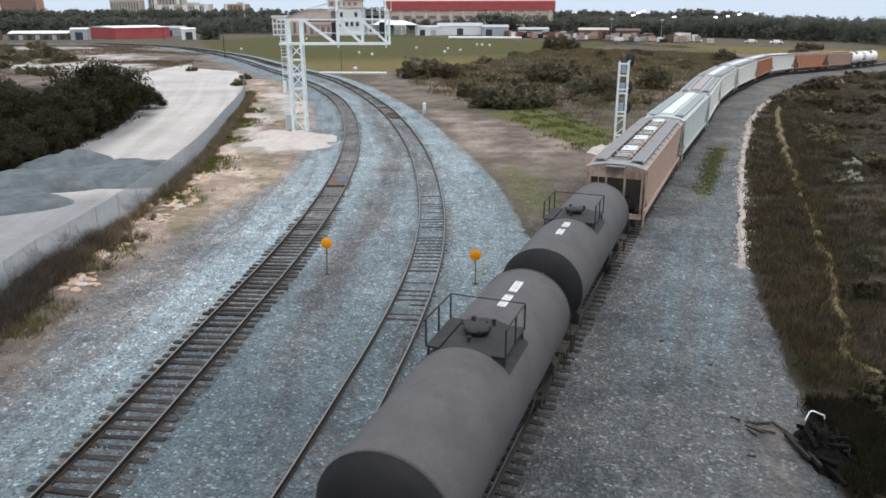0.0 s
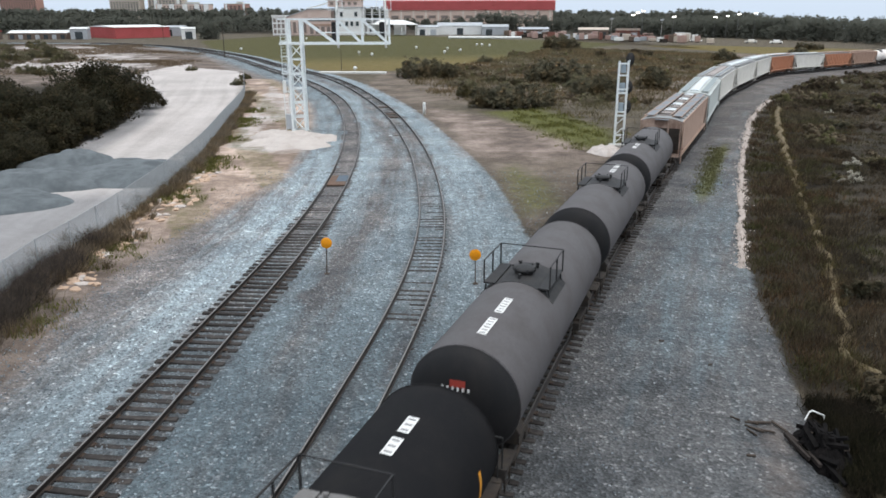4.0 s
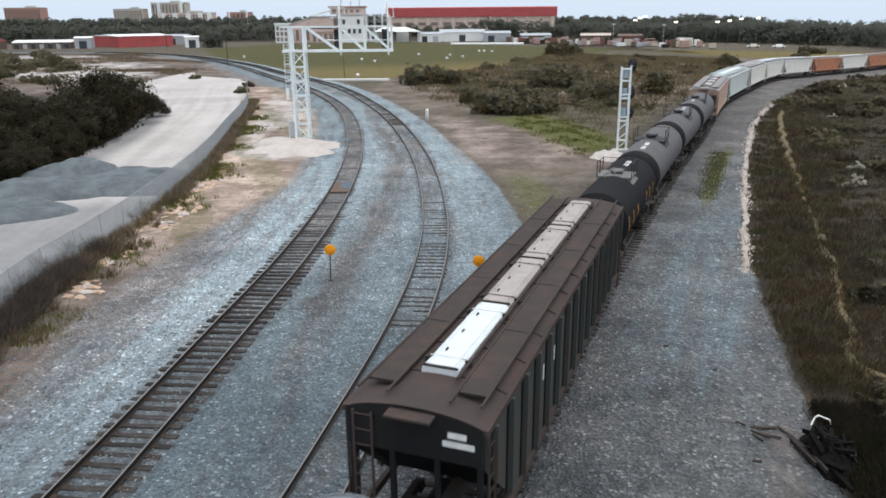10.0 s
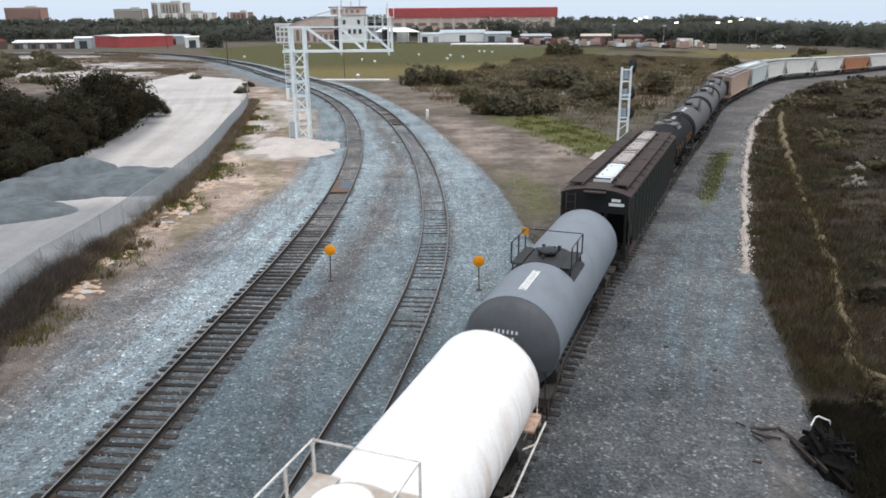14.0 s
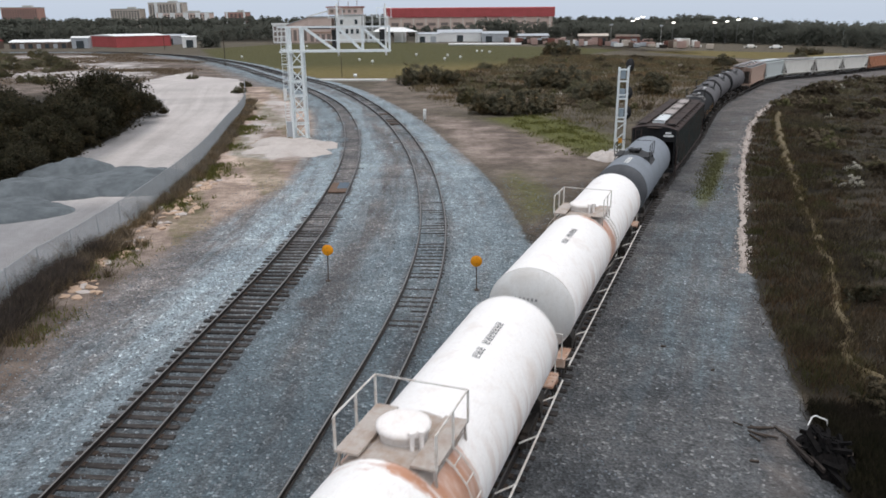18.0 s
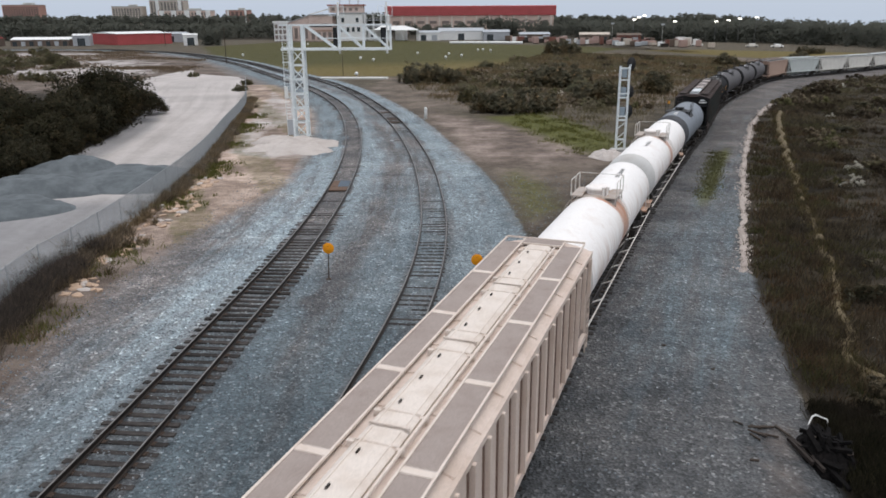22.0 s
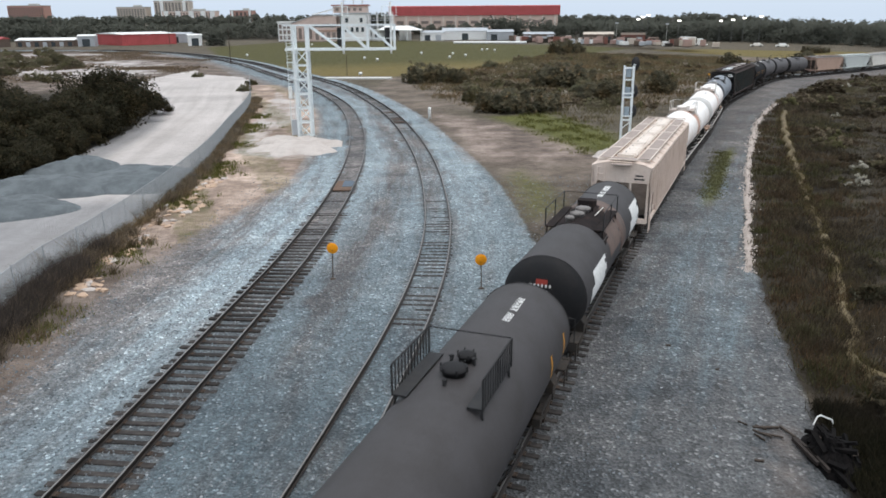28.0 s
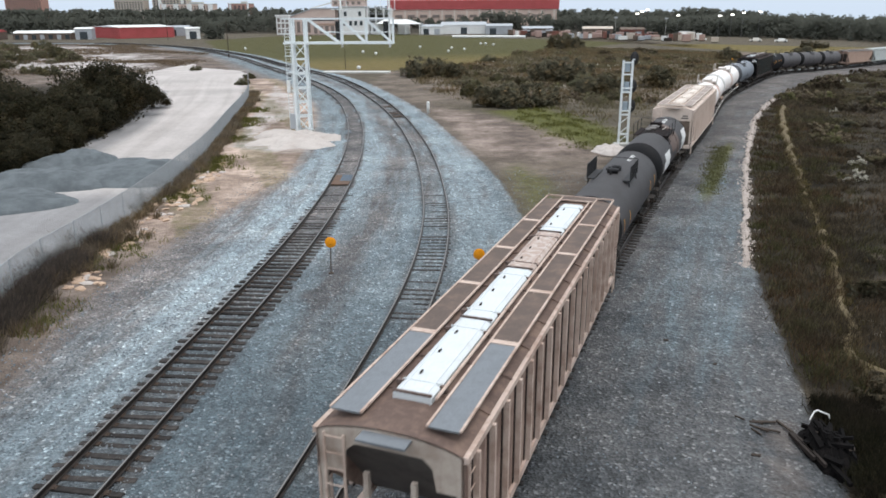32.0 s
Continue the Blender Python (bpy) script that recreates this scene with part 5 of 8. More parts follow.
M["tank_spill_a"] = spilled("rust_run_white_paint", (0.86, 0.83, 0.8), (0.62, 0.5, 0.41), (0.46, 0.21, 0.115), -0.85, 0.15)
M["tank_spill_b"] = spilled("rust_run_white_paint_old", (0.86, 0.83, 0.8), (0.6, 0.48, 0.39), (0.46, 0.21, 0.115), -0.95, 0.6)
CARS = []


def in_train(car, centre, reach):
    """centre: metres along the line at the start; reach: half the distance between truck centres."""
    CARS.append((car, centre, reach))


def make_train():
    w, k = M["mark_white"], M["mark_black"]
    tg, tb = M["tank_grey"], M["tank_black"]
    # far head of the visible train, then back to its rear
    for c in (217.5, 206.5):
        in_train(tank_car("short white tank car far along the curve", M["tank_white"], M["white_head"], 9.4, 1.45, head_marks=False), c, 3.0)
    in_train(hopper_car("faded salmon covered hopper car on the curve", M["hop_salmon"], M["hop_salmon"], [M["hop_salmon"]] * 3, M["rust_board"], near=False, eave=3.65, crown=3.9), 192.3, 7.6)
    in_train(hopper_car("faded orange covered hopper car on the curve", M["hop_orange"], M["grey_roof"], [M["hatch_dusty"]] * 3, M["rust_board"], near=False, eave=3.65, crown=3.9), 172.4, 7.6)
    in_train(hopper_car("cream-white covered hopper car on the curve", M["hop_white"], M["grey_roof"], [M["hatch_white"]] * 3, M["new_board"], ribs=0, near=False, eave=3.65, crown=3.9), 152.5, 7.6)
    in_train(hopper_car("faded orange covered hopper car with pale roof", M["hop_orange"], M["grey_roof"], [M["hatch_white"]] * 3, M["new_board"], near=False, eave=3.65, crown=3.9), 132.6, 7.6)
    in_train(hopper_car("white smooth-sided covered hopper car with grey roof", M["hop_white"], M["grey_roof"], [M["hatch_white"]] * 4, M["new_board"], ribs=0, near=False, eave=3.65, crown=3.9), 112.7, 7.6)
    in_train(hopper_car("grey-white smooth-sided covered hopper car", M["hop_white"], M["grey_roof"], [M["hatch_white"]] * 4, M["new_board"], ribs=0, near=False, eave=3.65, crown=3.9), 92.8, 7.6)
    in_train(hopper_car("grey-white smooth-sided covered hopper car", M["hop_white"], M["grey_roof"], [M["hatch_dusty"]] * 4, M["new_board"], ribs=0, near=False, eave=3.65, crown=3.9), 72.9, 7.6)
    in_train(hopper_car("pale teal smooth-sided covered hopper car", M["hop_teal"], M["hop_teal"], [M["hatch_white"]] * 4, M["teal_board"], ribs=0, near=False, eave=3.65, crown=3.9), 52.9, 7.6)
    in_train(hopper_car("rust-stained salmon covered hopper car with grey roof", M["hop_salmon"], M["grey_roof"], [M["hatch_dusty"], M["hatch_white"]] * 4, M["new_board"], length=18.6, ribs=0, end_mat=M["hop_rust"], eave=3.68, crown=3.92), 32.75, 7.4)
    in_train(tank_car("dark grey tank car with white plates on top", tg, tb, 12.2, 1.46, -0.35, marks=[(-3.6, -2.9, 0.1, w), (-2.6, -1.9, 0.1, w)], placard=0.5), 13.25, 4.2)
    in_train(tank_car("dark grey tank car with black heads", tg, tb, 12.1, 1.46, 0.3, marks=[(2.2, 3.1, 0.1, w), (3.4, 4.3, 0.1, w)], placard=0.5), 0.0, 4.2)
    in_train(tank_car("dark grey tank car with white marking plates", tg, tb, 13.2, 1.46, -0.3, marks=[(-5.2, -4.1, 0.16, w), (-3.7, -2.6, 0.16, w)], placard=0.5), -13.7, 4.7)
    in_train(tank_car("black tank car with yellow reflective stripes", M["tank_jet"], M["tank_jet"], 11.2, 1.46, 0.0, marks=[(2.2, 2.8, 0.1, w), (3.0, 3.6, 0.1, w)],
                      stripes=[-4.6, -3.2, -1.8, 1.2, 2.4, 3.8], plat_mat=M["rust_plat_dark"], plat=(1.75, 1.7), placard=0.5), -26.85, 3.8)
    # jet black slope sheets: the deep shade under the ends put into colour
    in_train(hopper_car("dark brown covered hopper car with pale roof hatches", M["hop_darkside"], M["hop_dark"], [M["hatch_white"], M["hatch_dusty"], M["hatch_dusty"], M["hatch_dusty"]], M["hop_darkboard"],
                        length=18.95, ribs=16, post_mat=M["hop_darkside"], post_shade_mat=M["tank_jet"], chord_mat=M["hop_dark"], slope_mat=M["tank_jet"], hatch_gap=1.5, end_mat=M["tank_black"], edge_mat=M["hop_darkboard"], marks=[(0.95, 3.7, 0.4, 0.14, w), (0.98, 3.5, 0.68, 0.14, w)], trim_mat=M["hop_dark"], stripe_mat=w), -44.05, 7.7)
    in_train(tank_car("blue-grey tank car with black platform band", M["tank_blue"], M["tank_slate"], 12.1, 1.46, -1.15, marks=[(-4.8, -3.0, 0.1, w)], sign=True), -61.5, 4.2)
    in_train(tank_car("white pressure tank car with rust-streaked dome", M["tank_spill_a"], M["white_head"], 17.4, 1.46, 0.1, plat_mat=M["rust_plat"], rail_mat=M["rail_white"], style="dome", side_rail=True,
                      end_mat=M["rust_end"], text=[(-4.9, -2.9, 0.2, M["mark_grey"])]), -77.75, 6.4)
    in_train(tank_car("white pressure tank car with rust-streaked dome and side rails", M["tank_spill_b"], M["white_head"], 17.3, 1.46, 0.1, plat_mat=M["rust_plat"], rail_mat=M["rail_white"], style="dome", side_rail=True,
                      end_mat=M["rust_end"], text=[(3.9, 6.2, 0.16, M["mark_grey"])]), -96.7, 6.4)
    in_train(hopper_car("cream covered hopper car with ribbed sides", M["hop_cream"], M["hop_cream"], [M["hatch_cream"]] * 4, M["cream_board"], length=18.5, ribs=19, post_shade_mat=M["post_shade_brown"], slope_mat=M["slope_cream"], walk_end=True, edge_mat=M["trim_cream"], clamp_mat=M["trim_cream"],
                        marks=[(0.95, 3.5, 0.42, 0.09, k), (0.95, 3.32, 0.55, 0.09, k)]), -115.4, 7.5)
    in_train(tank_car("dark tank car with large white side patches", M["tank_dark"], tb, 13.8, 1.46, -0.3, marks=[(4.2, 5.2, 0.1, w), (2.9, 3.9, 0.1, w)], belt=(0.9, 2.2, M["tank_brown"]),
                      patches=[(3.6, 6.2, 0.55, -0.5, w), (-5.4, -2.6, 0.4, -0.45, w), (-1.6, 1.0, 0.85, 0.1, M["tank_brown"])], plat=(2.3, 3.3), plat_mat=M["tread_black"], placard=0.5, manways=[(-0.05, 0.35, 0.85), (-0.1, -0.55, 0.8), (-0.25, -1.3, 0.5)], manway_mat=M["manway_grey"], box_end=True), -134.3, 5.0)
    in_train(tank_car("sooty dark grey tank car with orange stripes", M["tank_dark"], tb, 12.9, 1.46, -0.5, text=[(2.9, 4.7, 0.15, w)], stripes=[-5.2, -3.6, 3.4, 5.0], placard=0.0, plat=(2.1, 2.3), slats=True, tread=False, manways=[(0.0, 0.0, 0.9), (0.05, 0.75, 0.62)], manway_mat=M["tank_black"]), -149.4, 4.6)
    in_train(hopper_car("rust-brown covered hopper car with white hatch sections", M["hop_rust_shade"], M["rust_roof"], [M["hatch_white"], M["hatch_white"], M["hatch_peach"], M["hatch_white"]], M["rust_board"],
                        length=19.0, ribs=19, half_boards=M["new_board"], trim_mat=M["trim_peach"], edge_mat=M["trim_peach"], clamp_mat=M["tank_brown"], end_mat=M["end_cream"], open_end=True, post_shade_mat=M["post_shade_dark"], walk_end=True, head_gap=1.75), -166.8, 7.7)


def car_pose(centre, reach, t):
    d = C_ZERO + centre + travelled(t)
    x0, y0, _, _ = at(LINE_C, d - reach)
    x1, y1, _, _ = at(LINE_C, d + reach)
    z0, z1 = float(dip(x0, y0)), float(dip(x1, y1))
    pitch = atan2(z1 - z0, 2 * reach)
    return Matrix.Translation(((x0 + x1) / 2, (y0 + y1) / 2, RAIL_TOP + (z0 + z1) / 2)) @ Matrix.Rotation(atan2(-(x1 - x0), y1 - y0), 4, "Z") @ Matrix.Rotation(pitch, 4, "X")


def wheel_turns():
    """Wheels roll with the train; 0.46 m is their radius."""
    for car, centre, reach in CARS:
        if centre > 15:
            continue
        for truck in car.children:
            for ws in truck.children:
                if ws.name.startswith("wheelset"):
                    base = ws.matrix_local.translation.copy()
                    walk(ws, [(k * 0.1, Matrix.Translation(base) @ Matrix.Rotation(-travelled(k * 0.1) / 0.46, 4, "X")) for k in range(321)])


def motions():
    wheel_turns()
    for car, centre, reach in CARS:
        walk(car, [(k * 0.5, car_pose(centre, reach, k * 0.5)) for k in range(65)])


make_train()


# ---- lineside things ----
def signal_gantry():
    """Cantilever signal bridge over the main track."""
    g = thing("signal_gantry", "galvanised lattice cantilever signal gantry beside the curving track", "signal gantry", Matrix.Translation((-14.2, 75.9, -0.05)))
    w = 0.64
    legs = [(-w, -w), (w, -w), (w, w), (-w, w)]
    for x, y in legs:
        bm = bmesh.new()
        box(bm, (x, y, 5.6), (0.2, 0.2, 11.2))
        part("leg", bm, M["galv"], g)
        bm = bmesh.new()
        box(bm, (x, y, 0.12), (0.5, 0.5, 0.24), None, 0.06)
        part("footing", bm, M["concrete"], g)
    z, k = 0.35, 0
    while z < 8.5:
        for i in range(4):
            (x0, y0), (x1, y1) = legs[i], legs[(i + 1) % 4]
            bm = bmesh.new()
            bar(bm, (x0, y0, z), (x1, y1, z), 0.13)
            part("brace", bm, M["galv"], g)
            bm = bmesh.new()
            if k % 2:
                bar(bm, (x0, y0, z), (x1, y1, z + 1.4), 0.1)
            else:
                bar(bm, (x1, y1, z), (x0, y0, z + 1.4), 0.1)
            part("diagonal", bm, M["galv"], g)
        z += 1.4
        k += 1
    # arm
    x_end = 9.35
    for y in (-w, w):
        for zz in (8.85, 11.15):
            bm = bmesh.new()
            box(bm, ((x_end - 1.5) / 2, y, zz), (x_end + 1.5, 0.16, 0.16))
            part("chord", bm, M["galv"], g)
        for x in (-w, w, 4.2, 6.6, x_end - 0.1):
            bm = bmesh.new()
            box(bm, (x, y, 10.0), (0.13, 0.13, 2.3))
            part("upright", bm, M["galv"], g)
        for x0, x1 in ((0.9, 3.9), (4.2, 6.5), (6.6, 9.1)):
            bm = bmesh.new()
            bar(bm, (x0, y, 11.1), (x1, y, 8.9), 0.13)
            part("diagonal", bm, M["galv"], g)
    for x in (-1.4, -w, w, 2.4, 4.2, 5.4, 6.6, 8.0, x_end - 0.1):
        for zz in (8.85, 11.15):
            bm = bmesh.new()
            bar(bm, (x, -w, zz), (x, w, zz), 0.1)
            part("cross_brace", bm, M["galv"], g)
    # walkway with rails inside the arm
    bm = bmesh.new()
    box(bm, (3.8, 0, 8.97), (9.9, 0.8, 0.05))
    part("walkway", bm, M["galv"], g)
    for y in (-0.85, 0.85):
        bm = bmesh.new()
        tube(bm, (2.5, y, 9.9), (x_end, y, 9.9), 0.03, 6)
        part("walkway_rail", bm, M["galv"], g)
    # signal masts on the arm
    for x in (4.1, 8.85):
        bm = bmesh.new()
        tube(bm, (x, 0.75, 8.4), (x, 0.75, 13.3), 0.1, 10)
        part("signal_mast", bm, M["white"], g, "white tubular signal mast")
        bm = bmesh.new()
        box(bm, (x - 0.35, 0.95, 10.0), (0.55, 0.45, 1.75), None, 0.12)
        sh = part("signal_head", bm, M["black"], g, "black three-lamp signal head turned away")
        for zz in (9.45, 10.0, 10.55):
            bm = bmesh.new()
            tube(bm, (x - 0.35, 1.15, zz), (x - 0.35, 1.5, zz + 0.02), 0.16, 12)
            part("hood", bm, M["black"], sh)
        bm = bmesh.new()
        box(bm, (x - 0.1, 0.7, 12.0), (1.5, 0.8, 0.05))
        for sx in (-0.8, 0.6):
            tube(bm, (x + sx, 0.35, 12.0), (x + sx, 0.35, 12.9), 0.03, 6)
        tube(bm, (x - 0.8, 0.35, 12.9), (x + 0.6, 0.35, 12.9), 0.03, 6)
        part("top_platform", bm, M["galv"], g)
    # ladder with cage bars, and a cabinet at its side
    bm = bmesh.new()
    ladder(bm, -1.25, 0.2, 0.3, 10.2, "x", 0.5, 0.3, 0.02)
    part("climbing_ladder", bm, M["galv"], g)
    for z in (4.2, 6.0, 7.6, 9.0):
        bm = bmesh.new()
        bar(bm, (-1.6, 0.2, z), (-w, 0.2, z), 0.1)
        part("ladder_bracket", bm, M["galv"], g)
    bm = bmesh.new()
    box(bm, (-1.25, -0.55, 4.75), (0.32, 0.3, 1.15), None, 0.03)
    part("junction_box", bm, M["white"], g, "white wall-mounted junction box")
    bm = bmesh.new()
    box(bm, (-1.0, -0.3, 1.25), (0.6, 0.6, 1.5), None, 0.04)
    part("relay_cabinet", bm, M["grey_metal"], g)
    return g


# blue-grey case colour, paled to hold the whitish reflections on it
M["case_blue"] = weathered("blue_grey_case_paint_with_glints", (0.3, 0.36, 0.4), (0.2, 0.24, 0.27), 0.6, 0, 0.5, 3)


def signal_tower():
    """Ladder-like lattice mast with three heads facing away."""
    g = thing("signal_mast", "galvanised lattice signal mast with black signal heads", "railway signal", Matrix.Translation((16.36, 67.62, -0.05)) @ Matrix.Diagonal((0.95, 0.95, 1.03, 1)))
    for x, y in ((-0.42, -0.2), (0.42, -0.2), (-0.42, 0.25), (0.42, 0.25)):
        bm = bmesh.new()
        box(bm, (x, y, 3.7), (0.1, 0.1, 7.4))
        part("leg", bm, M["galv"], g)
    for y in (-0.2, 0.25):
        for z in (1.05, 2.75, 3.1, 4.7, 5.05, 6.2, 7.2):
            bm = bmesh.new()
            box(bm, (0, y, z), (0.82, 0.08, 0.1))
            part("rung", bm, M["galv"], g)
    for z in (3.3, 5.0, 6.6):
        bm = bmesh.new()
        box(bm, (-0.02, 0.02, z + 0.2), (0.46, 0.36, 0.75), None, 0.08)
        part("equipment_case", bm, M["case_blue"], g)
    for z in (0.4, 1.15, 2.0):
        bm = bmesh.new()
        bar(bm, (-0.46, -0.2, z), (0.46, -0.2, z + 0.7), 0.06)
        part("diagonal", bm, M["galv"], g)
    for z in (3.5, 5.2, 7.55):
        bm = bmesh.new()
        lathe(bm, [(0.0, 0.0), (0.0, 0.5), (0.05, 0.5), (0.1, 0.2), (0.3, 0.18), (0.3, 0.0)], 20, "Y")
        bm.transform(Matrix.Translation((0.62, 0.25, z)) @ Matrix.Diagonal((0.8, 1, 1.15, 1)))
        part("signal_head", bm, M["black"], g, "black oval signal head seen from behind")
        bm = bmesh.new()
        bar(bm, (0.46, 0.25, z - 0.1), (0.66, 0.25, z - 0.1), 0.08)
        part("head_bracket", bm, M["galv"], g)
    bm = bmesh.new()
    box(bm, (0, 0.02, 0.08), (1.7, 1.2, 0.3), None, 0.08)
    part("footing", bm, M["concrete"], g)
    return g


def disc_sign(x, y, top, lean):
    g = thing("track_sign", "round orange sign plate on a thin steel post in ballast", "sign", Matrix.Translation((x, y, -0.05)) @ pose(0, 0, 0, 0, lean, 0), group="orange signs by the tracks")
    bm = bmesh.new()
    bar(bm, (0, 0, -0.2), (0, 0, top), 0.045)
    part("post", bm, M["plate"], g)
    bm = bmesh.new()
    lathe(bm, [(-0.016, 0.0), (-0.016, 0.255), (-0.008, 0.265), (0.008, 0.265), (0.016, 0.255), (0.016, 0.0)], 24, "Y")
    bm.transform(Matrix.Translation((0, -0.045, top + 0.1)))
    part("sign_plate", bm, M["orange_sign"], g)
    bm = bmesh.new()
    for z in (-0.1, 0.12):
        tube(bm, (0, -0.07, top + 0.1 + z), (0, 0.02, top + 0.1 + z), 0.014, 6)
    part("bolt", bm, M["plate"], g)
    bm = bmesh.new()
    lathe(bm, [(0.0, 0.0), (0.0, 0.14), (0.03, 0.12), (0.05, 0.05), (0.05, 0.0)], 10, "Z")
    part("foot", bm, M["plate"], g)
    return g


def marker_post():
    g = thing("marker_post", "short white marker post beside the ballast", "post", Matrix.Translation((-1.88, 90.6, -0.05)))
    bm = bmesh.new()
    lathe(bm, [(-0.1, 0.0), (-0.1, 0.19), (1.3, 0.19), (1.4, 0.14), (1.44, 0.0)], 14, "Z")
    part("tube", bm, M["white"], g)
    bm = bmesh.new()
    lathe(bm, [(1.06, 0.195), (1.13, 0.195)], 14, "Z")
    part("band", bm, M["grey_metal"], g)


def mound(name, label, category, x, y, rx, ry, h, mat, seed, turn=0.0, rough=0.12, n=64, ragged=0.0, cap=0.93):
    """A heap with a rounded ridge and raked flanks."""
    rnd = random.Random(seed)
    ph = [rnd.uniform(0, 6.28) for _ in range(6)]
    pts, quads = [], []
    for i in range(n + 1):
        for j in range(n + 1):
            u, v = 2 * i / n - 1, 2 * j / n - 1
            a = atan2(v, u)
            lim = 0.86 + 0.1 * sin(2 * a + ph[0]) + 0.07 * sin(3 * a + ph[1]) + 0.05 * sin(5 * a + ph[2])
            lim += ragged * noise.noise((cos(a) * 2.6 + seed, sin(a) * 2.6, 0.7))
            r = hypot(u, v) / lim
            z = h * max(0.0, 1 - r) ** 0.7 * (1 + 0.22 * sin(3 * u + ph[3]) + 0.15 * sin(4 * v + ph[4]))
            z = min(z, h * (cap + 0.07 * sin(2 * u + ph[5])))
            z += (rough * noise.noise((u * 4 + seed, v * 4, 0.3)) + 0.45 * rough * noise.noise((u * 13 + seed, v * 13, 0.6))) * (1 if r < 0.9 else 0.2)
            pts.append((u * rx, v * ry, z - 0.12 if r > 1 else max(z, -0.05)))
    for i in range(n):
        for j in range(n):
            b = i * (n + 1) + j
            quads.append((b, b + n + 1, b + n + 2, b + 1))
    me = bpy.data.meshes.new(name)
    me.from_pydata(pts, [], quads)
    me.shade_smooth()
    me.materials.append(mat)
    ob = new(name, me)
    ob.matrix_world = Matrix.Translation((x, y, -0.07)) @ Matrix.Rotation(turn, 4, "Z")
    return tagged(ob, label, category)


def chain_fence():
    f = thing("chain_link_fence", "grey chain-link fence between dirt verge and limestone yard", "fence")
    line = curve(FENCE_LINE, 0.5)
    total, h = line[1][-1] - 0.5, 1.75
    d = 1.0
    while d < total:
        x, y, _, _ = at(line, d)
        bm = bmesh.new()
        tube(bm, (x, y, -0.15), (x, y, h + 0.06), 0.024, 8)
        part("post", bm, M["fence_galv"], f)
        d += 3.05
    k = int((total - 1) / 3.05)
    p = [at(line, 1.0 + 3.05 * i) for i in range(k + 1)]
    for a, b in zip(p, p[1:]):
        bm = bmesh.new()
        tube(bm, (a[0], a[1], h), (b[0], b[1], h), 0.017, 6)
        part("top_rail", bm, M["fence_galv"], f)
    pts, quads = [], []

    def wire(a, b):
        i = len(pts)
        r = 0.0075
        for c in (a, b):
            pts.extend([(c[0], c[1] - r, c[2]), (c[0] + r, c[1] + r, c[2]), (c[0] - r, c[1] + r, c[2] + r)])
        quads.extend([(i, i + 1, i + 4, i + 3), (i + 1, i + 2, i + 5, i + 4), (i + 2, i, i + 3, i + 5)])

    d = 1.0
    while d < total - 1.6:
        a, b = at(line, d), at(line, d + 1.55)
        wire((a[0], a[1], 0.0), (b[0], b[1], h))
        wire((a[0], a[1], h), (b[0], b[1], 0.0))
        d += 0.11
    me = bpy.data.meshes.new("wire_mesh")
    me.from_pydata(pts, [], quads)
    me.materials.append(M["fence_galv"])
    ob = new("wire_mesh", me)
    ob.parent = f
    tagged(ob, kind="stuff")


